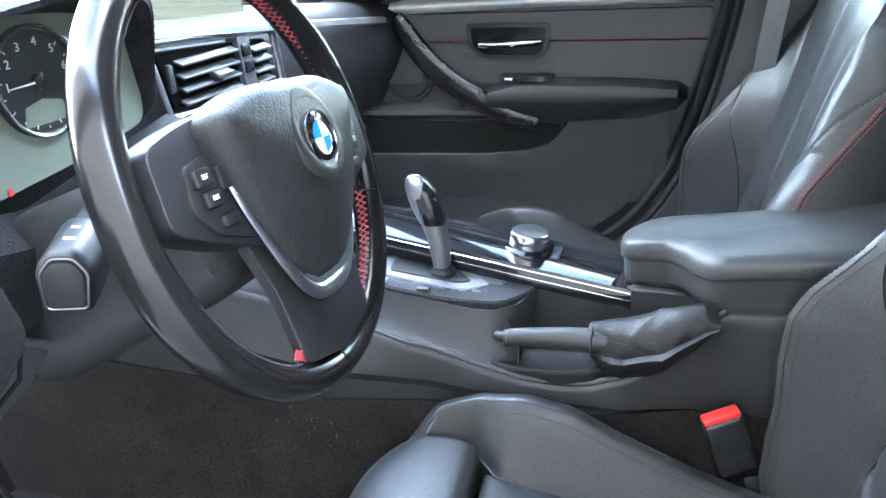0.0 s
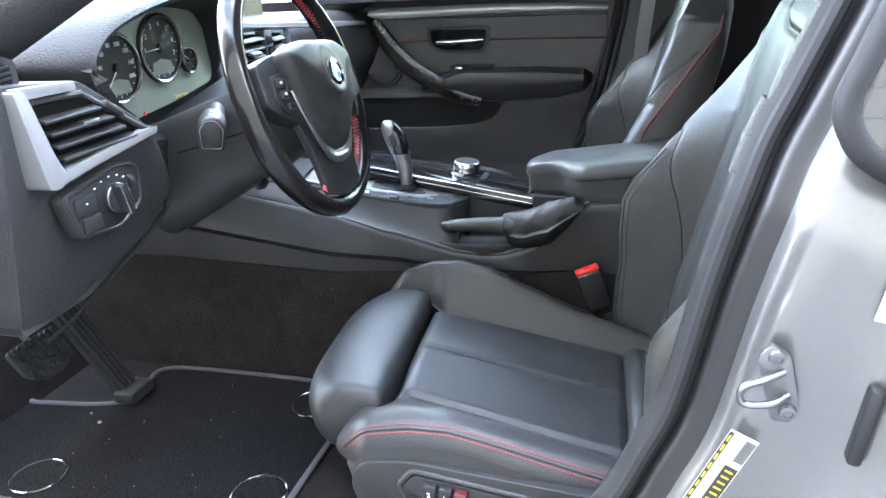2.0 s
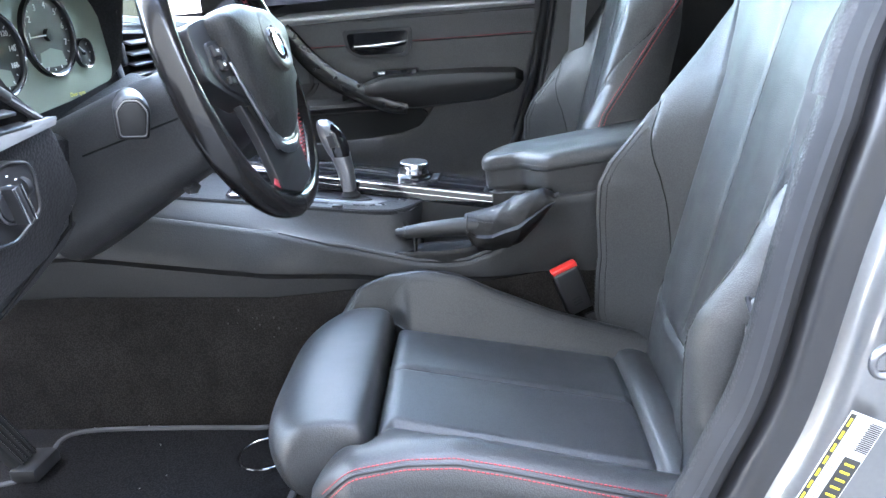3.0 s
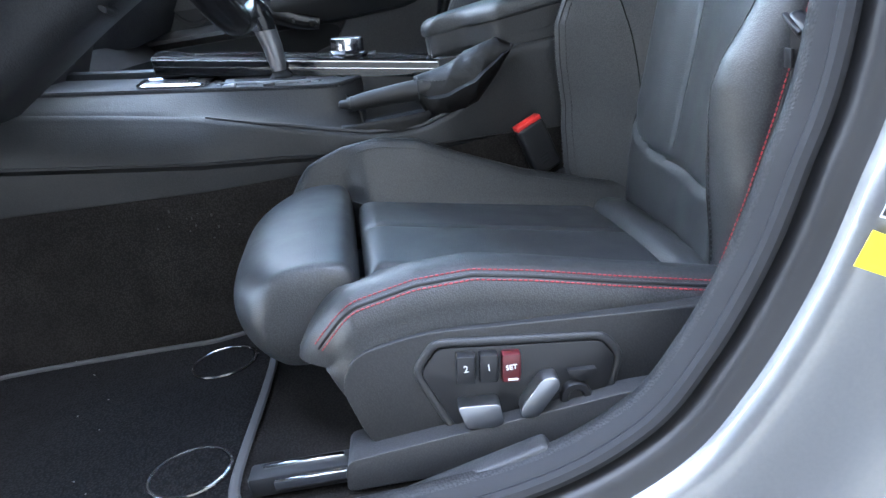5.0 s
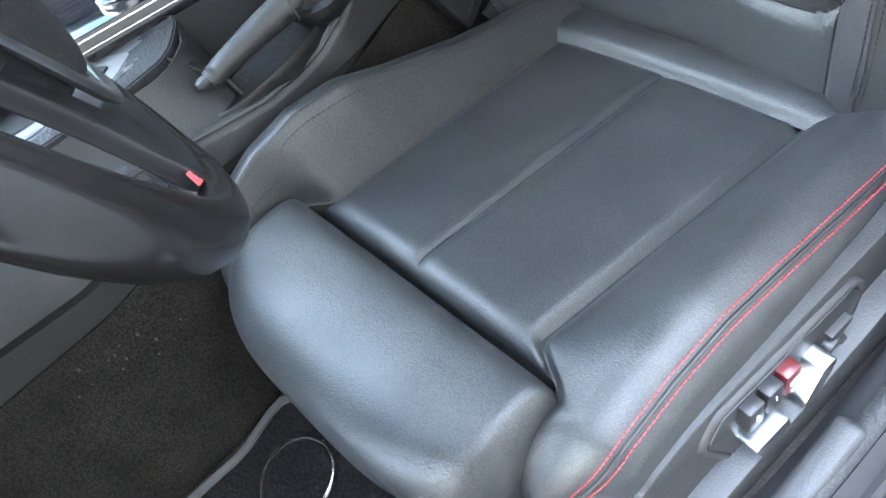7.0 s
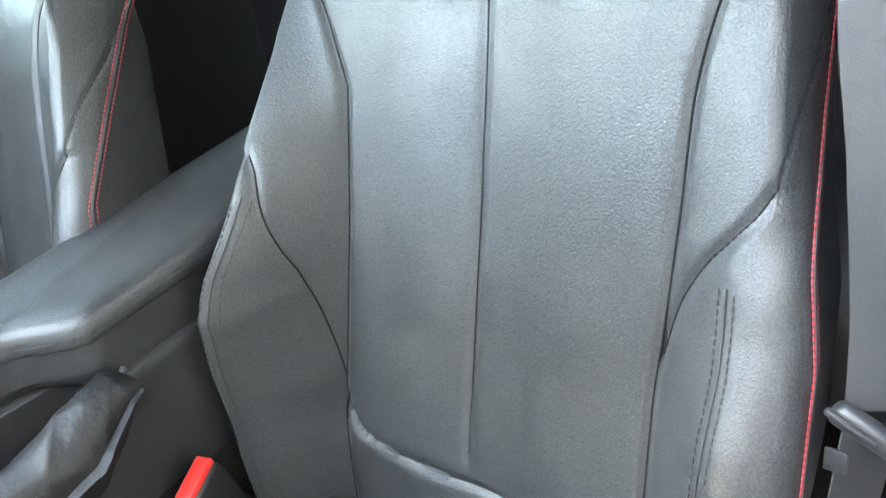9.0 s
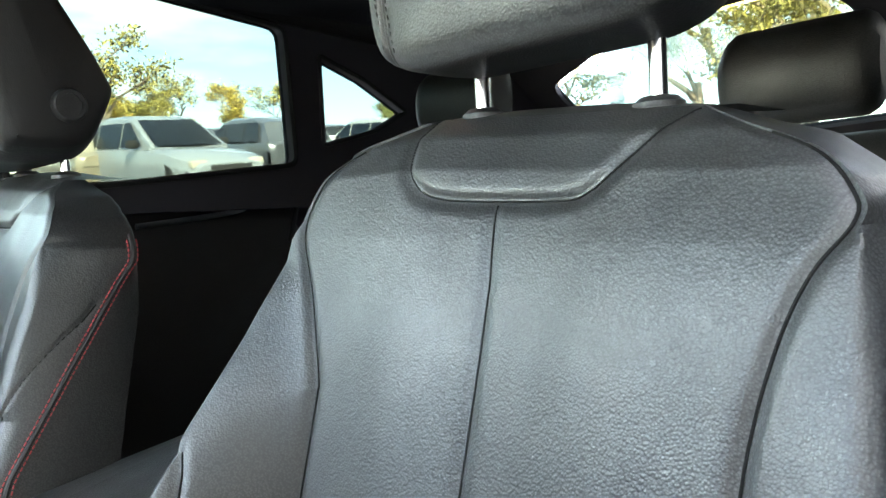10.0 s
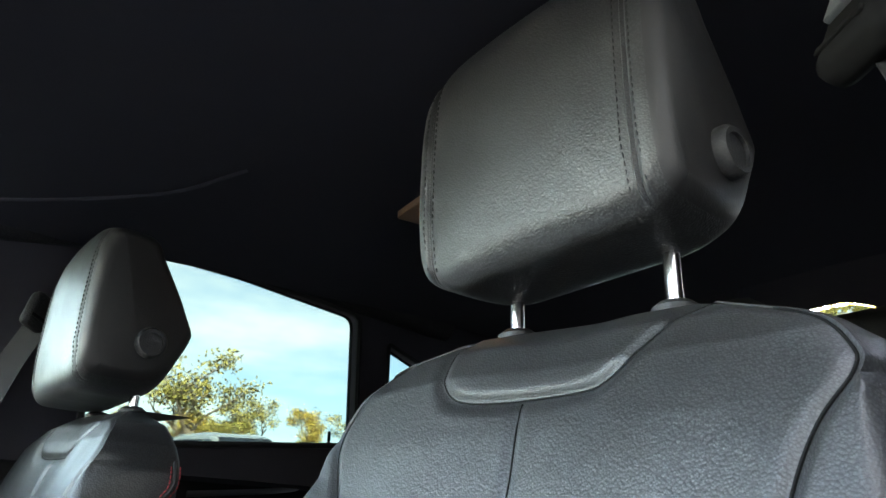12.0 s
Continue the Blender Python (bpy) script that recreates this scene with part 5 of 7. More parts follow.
# side skirt up to the curved lip
bm = bmesh.new()
rows = []
for x in np.linspace(-1.25, 0.36, 90):
    line = interp(x, (-0.98, -0.44, 0.0), (0.712, 0.637, 0.60))
    r = ridge(x)
    a, b = side_in(x), lip_in(x)
    y1, y2 = -0.139 + a, max(-0.109 + b, -0.137 + a)
    rows.append([(x, -0.132 + a, 0.585), (x, -0.136 + a, line - 0.008), (x, -0.124 + a, line - 0.004), (x, -0.124 + a, line), (x, y1, line + 0.004)]
                + [(x, y1 + (y2 - y1) * t ** 1.6, line + 0.004 + (r - 0.012 - line) * t) for t in np.linspace(0.15, 1, 10)]
                + [(x, y2 + 0.003, r - 0.003), (x, y2 + 0.009, r), (x, y2 + 0.016, r - 0.002)])
grid(bm, rows)
bmesh.ops.recalc_face_normals(bm, faces=bm.faces)
bmesh.ops.solidify(bm, geom=bm.faces[:], thickness=0.004)
part("side_panel", bm, CONSOLE, console)
bm = bmesh.new()
tube(bm, [(x, max(-0.109 + lip_in(x), -0.137 + side_in(x)) + 0.008, ridge(x) + 0.001) for x in np.linspace(-0.60, -0.092, 60)], lambda t: 0.0012 + 0.0030 * smoothstep(t / 0.3), 8)
part("curved_lip", bm, PLASTIC, console, "rounded lip sweeping up round the hand brake")
# inner skin: from the lip up to the shift platform, or down into the hand brake well
bm = bmesh.new()
rows = []
for x in np.linspace(-1.25, -0.352, 60):
    k = smoothstep((-0.352 - x) / 0.07)
    r = ridge(x) - 0.002
    yt = 0.030 - 0.078 * math.sqrt(max(0, 1 - (1 - min(1, (-0.352 - x) / 0.085)) ** 2))
    z1 = top_z(x) - 0.006
    y0_ = -0.094
    y0_ = min(y0_, yt - 0.02)
    rows.append([(x, -0.094 + (yt - 0.006 + 0.094) * t, r + (z1 - r) * (t ** (2.0 - 1.2 * smoothstep((-0.5 - x) / 0.2)))) for t in np.linspace(0, 1, 12)])
grid(bm, rows)
rows = []
for x in np.linspace(-0.365, -0.088, 40):
    r = ridge(x) - 0.002
    f = 0.648 + 0.10 * smoothstep((x + 0.20) / 0.11)
    f = min(f, r - 0.004)
    b = max(lip_in(x), side_in(x) - 0.028)
    rows.append([(x, -0.094 + b, r), (x, -0.086 + b, f + 0.004), (x, min(-0.06 + b, -0.005), f), (x, 0.0, f), (x, 0.026, f + 0.004), (x, 0.030, 0.745)])
grid(bm, rows)
x = -0.358
grid(bm, [[(x + 0.004, y, 0.64) for y in np.linspace(-0.09, 0.04, 8)], [(x, y, 0.69) for y in np.linspace(-0.06, 0.04, 8)], [(x - 0.004 - 0.03 * (1 - t) ** 2, -0.03 + 0.07 * t, top_z(-0.38) - 0.004) for t in np.linspace(0, 1, 8)]])
bmesh.ops.recalc_face_normals(bm, faces=bm.faces)
bmesh.ops.solidify(bm, geom=bm.faces[:], thickness=0.003)
part("inner_skin", bm, CONSOLE, console)
part("rear_top", prism([(-0.10, -0.030), (0.36, -0.030), (0.36, 0.155), (-0.235, 0.155), (-0.235, 0.030), (-0.10, 0.030)], "z", 0.60, 0.748, 0.006, 2), CONSOLE, console)
part("far_side", prism([(-1.2, 0.56), (-0.2, 0.56), (-0.2, 0.735), (-1.2, 0.86)], "y", 0.13, 0.165, 0.01), CONSOLE, console)


def platform(poly, z0, thick, mat, name, parent, bevel=0.004, label=""):
    bm = prism(poly, "z", -thick, 0.0, 0)
    for v in bm.verts:
        v.co.z += top_z(v.co.x) + z0
    if bevel:
        bmesh.ops.bevel(bm, geom=bm.edges[:], offset=bevel, segments=3, affect="EDGES", clamp_overlap=True)
    return part(name, bm, mat, parent, label)


plan = rounded([(-0.352, 0.055), (-0.352, 0.015), (-0.385, -0.030), (-0.46, -0.050), (-0.95, -0.056), (-0.95, 0.155), (-0.70, 0.155), (-0.70, 0.055)], 0.02)
top = platform(plan, 0.0, 0.022, DASH, "shift_platform", console, 0.005)
platform(rounded([(-0.375, 0.050), (-0.378, 0.016), (-0.40, -0.012), (-0.46, -0.030), (-0.592, -0.034), (-0.592, 0.062)], 0.012), 0.003, 0.004, material("inlay_lacquer", (0.045, 0.047, 0.052), 0.28, spec=0.5, bump=(("noise", 0.01, 0.01),), vary=(0.05, 0.2)), "platform_inlay", top, 0.002)
# satin frame round the selector
frame_o = rounded([(-0.412, 0.008), (-0.445, -0.024), (-0.575, -0.028), (-0.585, 0.030), (-0.555, 0.060), (-0.47, 0.058)], 0.010)
frame_i = rounded([(-0.440, 0.004), (-0.460, -0.010), (-0.562, -0.013), (-0.568, 0.026), (-0.548, 0.046), (-0.48, 0.044)], 0.008)
platform(frame_o, 0.0055, 0.006, SATIN_METAL, "shift_frame", top, 0.0015, "bright satin frame")
platform(frame_i, 0.0075, 0.006, SATIN_PLASTIC, "shift_plate", top, 0.001)
for x, mat in ((-0.565, SILVER), (-0.500, SATIN_PLASTIC)):
    bm = box((0, 0, 0), (0.020, 0.012, 0.006), 0.0015)
    bmesh.ops.translate(bm, verts=bm.verts, vec=(x, -0.040, top_z(x) + 0.002))
    part("console_button", bm, mat, top)
# storage tray ahead of the selector with a bright rim
tr = rounded([(-0.606, -0.036), (-0.712, -0.038), (-0.728, 0.060), (-0.602, 0.062)], 0.012)
bm = bmesh.new()
tube(bm, [(p[0], p[1], top_z(p[0]) + 0.0035) for p in tr], 0.0045, 8, True)
part("tray_rim", bm, CHROME, top, "bright tray rim")
platform(rounded([(-0.608, -0.032), (-0.708, -0.034), (-0.722, 0.056), (-0.604, 0.058)], 0.01), 0.0022, 0.006, material("tray_satin", (0.10, 0.105, 0.115), 0.32, bump=(("noise", 0.002, 0.05),), vary=(0.03, 0.25)), "tray_floor", top, 0.0)
bm = bmesh.new()
tube(bm, smooth_path([(-0.640, -0.034, top_z(-0.64) + 0.004), (-0.634, 0.01, top_z(-0.634) + 0.008), (-0.640, 0.058, top_z(-0.64) + 0.004)], 6), 0.0045, 8)
part("tray_divider", bm, CHROME, top)


def strip_z(x):
    return 0.746 + 0.17 * max(0.0, -0.215 - x)


# gloss strip with the rotary control
bm = bmesh.new()
rows = []
for x in np.linspace(-0.70, -0.215, 40):
    z = strip_z(x)
    rows.append([(x, 0.028, z - 0.03), (x, 0.028, z - 0.004), (x, 0.031, z), (x, 0.06, z + 0.004), (x, 0.10, z + 0.005), (x, 0.14, z + 0.002), (x, 0.152, z - 0.006), (x, 0.152, z - 0.03)])
vs = grid(bm, rows)
cap(bm, vs[0])
cap(bm, vs[-1], True)
bmesh.ops.recalc_face_normals(bm, faces=bm.faces)
gloss = part("gloss_strip", bm, GLOSS, console, "piano black trim strip")
for dz, nm in ((-0.0045, "bright_line"), (-0.016, "bright_line")):
    bm = bmesh.new()
    tube(bm, [(x, 0.0275, strip_z(x) + dz) for x in np.linspace(-0.70, -0.217, 20)], 0.0011 if dz > -0.01 else 0.0007, 6)
    part(nm, bm, CHROME, gloss)
knob = thing("rotary_control", (-0.373, 0.088, strip_z(-0.373)), "round rotary control knob with chrome ring on the console", "rotary knob")
kz = strip_z(-0.373) + 0.003
part("knob_base", lathe([(0.038, 0), (0.037, 0.003), (0.033, 0.005), (0.031, 0.008)], (-0.373, 0.088, kz), (0.1, 0, 1), 40), GLOSS, knob)
part("knob_ring", lathe([(0.0295, 0.006), (0.0305, 0.010), (0.0295, 0.014), (0.0300, 0.016), (0.0300, 0.024), (0.0290, 0.028), (0.0275, 0.029)], (-0.373, 0.088, kz), (0.1, 0, 1), 48), CHROME, knob, "knurled chrome ring")
part("knob_top", lathe([(0.0, 0.0300), (0.022, 0.0298), (0.0265, 0.0295), (0.0275, 0.0285)], (-0.373, 0.088, kz), (0.1, 0, 1), 40, False), SATIN_PLASTIC, knob)
plate = box((-0.400, 0.092, kz + 0.002), (0.085, 0.060, 0.006), 0.003)
part("key_plate", plate, GLOSS, knob)
for k in range(3):
    part("menu_key", box((-0.428 + 0.002 * k, 0.070 + k * 0.018, kz + 0.0055), (0.022, 0.014, 0.003), 0.001), SATIN_PLASTIC, knob)
part("menu_key", box((-0.330, 0.088, kz - 0.005), (0.014, 0.05, 0.004), 0.001), SATIN_PLASTIC, knob)

# gear selector
sel = thing("gear_selector", (-0.487, 0.012, top_z(-0.487)), "electronic gear selector with satin neck and black switch face", "gear lever")
part("selector_boot", lathe([(0.019, 0.0), (0.019, 0.005), (0.014, 0.010), (0.013, 0.020)], (-0.487, 0.012, top_z(-0.487) + 0.006), (0, 0, 1), 24), RUBBER, sel)
bm = bmesh.new()
rings = []
for z, cx, rx, ry in ((0.020, -0.487, 0.012, 0.012), (0.035, -0.487, 0.0145, 0.013), (0.060, -0.489, 0.0165, 0.0145), (0.085, -0.494, 0.0185, 0.0165), (0.095, -0.496, 0.0195, 0.0175)):
    rings.append([(cx + rx * math.cos(a), 0.008 + ry * math.sin(a), top_z(-0.487) + z) for a in np.linspace(0, 2 * math.pi, 25)[:-1]])
part("neck", loft(rings), material("neck_metal", (0.15, 0.15, 0.155), 0.35, 0.8, bump=(("noise", 0.0006, 0.05),), vary=(0.02, 0.15)), sel, "satin grey neck")
rings = []
HEAD = ((0.088, -0.495, 0.0185, 0.0165), (0.105, -0.499, 0.0225, 0.0190), (0.125, -0.505, 0.0235, 0.0200), (0.140, -0.511, 0.0205, 0.0185), (0.150, -0.516, 0.0150, 0.0145), (0.156, -0.520, 0.0080, 0.0085), (0.158, -0.522, 0.002, 0.003))
for z, cx, rx, ry in HEAD:
    rings.append([(cx + rx * math.cos(a), 0.006 + ry * math.sin(a), top_z(-0.487) + z) for a in np.linspace(0, 2 * math.pi, 25)[:-1]])
head = part("head", loft(rings), GLOSS, sel, "gloss black head")
# satin cap over the front and crown of the head
bm = bmesh.new()
rows = []
for z, cx, rx, ry in HEAD[:-1]:
    wide = interp(z, (0.088, 0.125, 0.145, 0.156), (1.15, 1.45, 2.1, 3.05))
    rows.append([(cx - (rx + 0.0012) * math.cos(a), 0.006 + (ry + 0.0012) * math.sin(a), top_z(-0.487) + z + 0.0008) for a in np.linspace(-wide, wide, 25)])
grid(bm, rows)
bmesh.ops.recalc_face_normals(bm, faces=bm.faces)
bmesh.ops.solidify(bm, geom=bm.faces[:], thickness=0.0014)
part("head_cap", bm, STEEL, head, "satin metal cap")
part("unlock_key", box((-0.503, -0.0142, top_z(-0.487) + 0.120), (0.013, 0.005, 0.024), 0.0015, Matrix.Rotation(radians(-14), 4, "Y")), SATIN_PLASTIC, head)
bm = bmesh.new()
for k in range(5):
    add(bm, box((-0.484 - 0.0035 * k, -0.004 + 0.002 * (k % 2), top_z(-0.487) + 0.108 + 0.0075 * k), (0.002, 0.0016, 0.004), 0))
part("gear_marks", bm, material("lit_marks", (0.75, 0.45, 0.05), 0.5), head)

# hand brake with its leather boot
brake = thing("hand_brake", (-0.24, -0.055, 0.65), "lowered hand brake lever in a wrinkled black leather boot", "hand brake")
bm = bmesh.new()
tube(bm, smooth_path([(-0.376, -0.067, 0.706), (-0.35, -0.065, 0.709), (-0.30, -0.062, 0.711), (-0.258, -0.060, 0.711), (-0.235, -0.058, 0.712)], 8), lambda t: 0.0125 + 0.006 * smoothstep(t * 1.2), 16, flat=0.95)
part("grip", bm, SMOOTH_LEATHER, brake)
part("release_knob", lathe([(0.0, 0.018), (0.005, 0.017), (0.0075, 0.012), (0.0078, 0.0), (0.0125, -0.002), (0.0125, -0.008)], (-0.374, -0.067, 0.708), (-1, 0, 0.08), 20, False), SATIN_PLASTIC, brake, "satin black release knob")
bm = bmesh.new()
rings = []
for i, t in enumerate(np.linspace(0, 1, 64)):
    cx = -0.262 + 0.160 * t
    zt = interp(t, (0, 0.15, 0.4, 0.7, 0.9, 1), (0.733, 0.738, 0.752, 0.768, 0.774, 0.764))
    zb = interp(t, (0, 0.1, 0.3, 0.6, 0.85, 1), (0.690, 0.664, 0.656, 0.672, 0.715, 0.745))
    hw = interp(t, (0, 0.2, 0.6, 1), (0.021, 0.030, 0.036, 0.024))
    ring = []
    for k in range(64):
        a = 2 * math.pi * k / 64
        fold = math.sin(math.pi * t)
        rr = 1 + 0.05 * math.sin(2 * a + 5 * t) * fold + 0.110 * (1 - abs(math.sin(7.0 * t + 1.3 * a + 0.6)) ** 0.5 - 0.4) * fold + 0.060 * (1 - abs(math.sin(5.0 * t - 1.9 * a)) ** 0.5 - 0.4) * fold
        ring.append((cx + 0.002 * math.sin(2 * a + 9 * t), -0.052 + hw * rr * math.cos(a) * (1 + 0.25 * (math.sin(a) < 0)), (zt + zb) / 2 + (zt - zb) / 2 * rr * math.sin(a)))
    rings.append(ring)
part("boot", loft(rings), BOOT_LEATHER, brake, "creased leather boot")
bm = bmesh.new()
tube(bm, [(-0.2585, -0.060 + 0.0205 * math.cos(a), 0.711 + 0.0205 * math.sin(a)) for a in np.linspace(0, 2 * math.pi, 25)[:-1]], 0.0014, 6, True)
stitches(bm, smooth_path([(-0.25, -0.077, 0.726), (-0.21, -0.082, 0.722), (-0.17, -0.082, 0.724), (-0.135, -0.078, 0.736), (-0.112, -0.070, 0.756)], 12), 0.004, 0.002, 0.0008)
part("boot_seam", bm, BLACK_THREAD, brake)
leaf = rounded([(-0.404, -0.078), (-0.375, -0.093), (-0.30, -0.091), (-0.245, -0.078), (-0.215, -0.050), (-0.23, -0.02), (-0.36, -0.040), (-0.394, -0.056)], 0.02, 6)
rings = [[(-0.295 + (p[0] + 0.295) * k, -0.068 + (p[1] + 0.068) * k, z + 0.05 * max(0, p[0] + 0.26)) for p in leaf] for k, z in ((0.97, 0.650), (1.0, 0.660), (1.0, 0.669), (0.975, 0.675), (0.93, 0.677), (0.88, 0.674), (0.6, 0.671), (0.2, 0.671))]
part("boot_skirt", loft(rings), BOOT_LEATHER, brake)

# padded armrest lid
outline = rounded([(-0.232, 0.046), (-0.165, 0.034), (-0.135, -0.012), (-0.115, -0.036), (0.0, -0.040), (0.30, -0.040), (0.30, 0.158), (-0.20, 0.150), (-0.238, 0.10)], 0.022, 6)


def lid(scale, z):
    return [(0.03 + (p[0] - 0.03) * (1 - (1 - scale) * 0.55), 0.058 + (p[1] - 0.058) * scale, z + 0.115 * max(0, p[0] + 0.24)) for p in outline]


rings = [lid(0.975, 0.783), lid(0.995, 0.785), lid(1.0, 0.790), lid(0.998, 0.797), lid(0.985, 0.803), lid(0.955, 0.8085), lid(0.90, 0.8125), lid(0.82, 0.8150), lid(0.70, 0.8165), lid(0.5, 0.8175), lid(0.25, 0.818)]
arm = part("armrest", loft(rings), LEATHER, console, "padded black leather armrest lid")
bm = bmesh.new()
stitches(bm, smooth_path([(p[0], p[1], p[2]) for p in lid(1.001, 0.793)][::3], 4, True), 0.004, 0.002, 0.0007)
part("stitching", bm, BLACK_THREAD, arm)
part("armrest_box", prism([(-0.225, 0.052), (-0.15, 0.040), (-0.105, -0.030), (0.30, -0.034), (0.30, 0.150), (-0.215, 0.145)], "z", 0.745, 0.779, 0.004), CONSOLE, arm)
bm = loft([lid(0.955, 0.752), lid(0.965, 0.786)])
part("lid_base", bm, CONSOLE, arm)

# ---------------------------------------------------------------- dashboard
dash = thing("dashboard", (-0.95, 0.0, 0.8), "black soft-touch dashboard with satin trim and slatted vents", "dashboard")
# long body: upper roll from door to door
bm = bmesh.new()
rings = []
for y in np.linspace(-0.76, 0.735, 60):
    xf = interp(y, (-0.76, -0.55, -0.2, 0.1, 0.45, 0.60, 0.735), (-0.80, -0.83, -0.86, -0.865, -0.86, -0.83, -0.79))
    zt = interp(y, (-0.76, -0.60, -0.45, -0.15, 0.2, 0.6, 0.735), (1.112, 1.135, 1.15, 1.14, 1.120, 1.105, 1.09))
    zb = interp(y, (-0.76, -0.15, 0.2, 0.6, 0.735), (0.90, 0.90, 0.83, 0.83, 0.85))
    ring = [(-1.35, zt - 0.03), (-1.15, zt), (xf - 0.06, zt), (xf - 0.03, zt - 0.006), (xf - 0.012, zt - 0.020), (xf, zt - 0.05), (xf + 0.004, zt - 0.10), (xf - 0.02, (zt + zb) / 2 - 0.03), (xf - 0.07, zb + 0.01), (xf - 0.12, zb), (-1.35, zb)]
    rings.append([(a, y, b) for a, b in ring])
part("upper_body", loft(rings), DASH, dash)
part("lower_body", loft([[(-0.93, y, 0.86), (-0.90, y, 0.80), (-0.95, y, 0.66), (-1.05, y, 0.60), (-1.35, y, 0.60), (-1.35, y, 0.88)] for y in np.linspace(0.10, 0.72, 8)]), PLASTIC, dash)
part("centre_stack", loft([[(-0.845, y, 0.97), (-0.835, y, 0.93), (-0.90, y, 0.80), (-0.95, y, 0.70), (-1.3, y, 0.70), (-1.3, y, 0.97)] for y in np.linspace(-0.12, 0.24, 6)]), SATIN_PLASTIC, dash)
# driver's corner: bent face with the vent above and the light switch below
face = rounded([(-0.800, 1.118), (-0.670, 1.106), (-0.560, 1.030), (-0.538, 1.000), (-0.520, 0.930), (-0.566, 0.862), (-0.745, 0.800), (-0.812, 0.815)], 0.014)
bm = prism(face, "x", -0.98, -0.684, 0.012, 3)
for v in bm.verts:
    v.co.x -= 0.55 * max(0, 0.905 - v.co.z) * (1 if v.co.x > -0.9 else 0)
corner = part("corner_pod", bm, DASH, dash)
bm = prism(rounded([(-0.60, 0.868), (-0.735, 0.806), (-0.80, 0.815), (-0.80, 0.798), (-0.65, 0.803), (-0.57, 0.822), (-0.49, 0.848), (-0.455, 0.868), (-0.50, 0.90)], 0.006), "x", -1.10, -0.742, 0.01, 3)
part("knee_panel", bm, PLASTIC, dash, "grained lower knee panel")
bm = bmesh.new()
tube(bm, [(-0.7, -0.805, 0.80), (-0.735, -0.73, 0.785), (-0.722, -0.60, 0.840), (-0.70, -0.53, 0.885), (-0.70, -0.515, 0.925)], 0.0022, 6)
part("panel_gap", bm, SEAM, dash)
# vent in a satin frame
VX = -0.684
# solid plug; the duct's shade is put into its near-black, glossless colour
vent = part("air_vent", prism(rounded([(-0.770, 1.090), (-0.672, 1.085), (-0.580, 1.026), (-0.585, 1.018), (-0.772, 1.012)], 0.006), "x", VX - 0.05, VX + 0.002, 0.002), material("vent_shade", (0.004, 0.004, 0.004), 0.7, spec=0.0), corner)
for k in range(4):
    z = 1.020 + 0.0165 * k
    y1 = interp(z, (1.02, 1.085), (-0.594, -0.672))
    y0 = interp(z, (1.01, 1.10), (-0.733, -0.764))
    bm = box(((VX + 0.006), (y0 + y1) / 2, z), (0.018, y1 - y0, 0.0045), 0.0018, Matrix.Rotation(radians(16), 4, "Y"))
    part("slat", bm, SATIN_PLASTIC, vent)
bm = bmesh.new()
for y in (-0.745, -0.72, -0.695, -0.67, -0.645, -0.62):
    z2 = interp(y, (-0.67, -0.60), (1.083, 1.038))
    add(bm, box((VX - 0.004, y, (1.016 + z2) / 2), (0.010, 0.003, z2 - 1.016), 0))
part("vane", bm, SATIN_PLASTIC, vent)
part("vent_slider", box((VX + 0.008, -0.676, 1.053), (0.014, 0.030, 0.009), 0.003), SILVER, vent)
part("vent_wheel", box((VX + 0.004, -0.622, 1.060), (0.010, 0.040, 0.012), 0.004, Matrix.Rotation(radians(-33), 4, "X")), SATIN_PLASTIC, vent)
bm = prism(rounded([(-0.792, 1.112), (-0.774, 1.108), (-0.752, 1.030), (-0.738, 0.998), (-0.755, 0.987), (-0.772, 0.990)], 0.005), "x", VX - 0.02, VX + 0.016, 0.004, 3)
add(bm, prism(rounded([(-0.750, 0.990), (-0.738, 1.006), (-0.600, 1.021), (-0.548, 1.021), (-0.552, 1.012), (-0.690, 0.998)], 0.003), "x", VX - 0.02, VX + 0.014, 0.004, 3))
add(bm, prism(rounded([(-0.785, 1.113), (-0.690, 1.108), (-0.688, 1.097), (-0.775, 1.099)], 0.004), "x", VX - 0.02, VX + 0.012, 0.004, 3))
part("satin_frame", bm, SATIN_METAL, corner, "satin silver frame")
bm = bmesh.new()
tube(bm, [(VX + 0.002, -0.775, 1.0945), (VX + 0.002, -0.673, 1.090), (VX + 0.002, -0.575, 1.028), (VX + 0.004, -0.556, 1.016)], 0.0045, 8)
part("vent_rim", bm, PLASTIC, corner)
# light switch unit
LX = -0.690
unit = part("light_switch", prism(rounded([(-0.748, 0.972), (-0.640, 0.990), (-0.606, 0.984), (-0.597, 0.968), (-0.602, 0.925), (-0.655, 0.902), (-0.730, 0.910)], 0.010), "x", LX - 0.01, LX + 0.010, 0.003), PLASTIC, corner)
part("switch_face", prism(rounded([(-0.742, 0.968), (-0.640, 0.984), (-0.610, 0.979), (-0.603, 0.966), (-0.607, 0.928), (-0.656, 0.908), (-0.726, 0.916)], 0.010), "x", LX, LX + 0.0115, 0.0012), SATIN_PLASTIC, unit)
part("lamp_button", box((LX + 0.013, -0.714, 0.953), (0.006, 0.036, 0.022), 0.002), SATIN_PLASTIC, unit)
part("lamp_button", box((LX + 0.013, -0.708, 0.926), (0.006, 0.034, 0.020), 0.002), SATIN_PLASTIC, unit)
dial = part("dial", lathe([(0.0, 0.013), (0.0165, 0.012), (0.0180, 0.008), (0.0185, 0.0)], (LX + 0.010, -0.661, 0.947), (1, 0, 0), 32, False), SATIN_PLASTIC, unit)
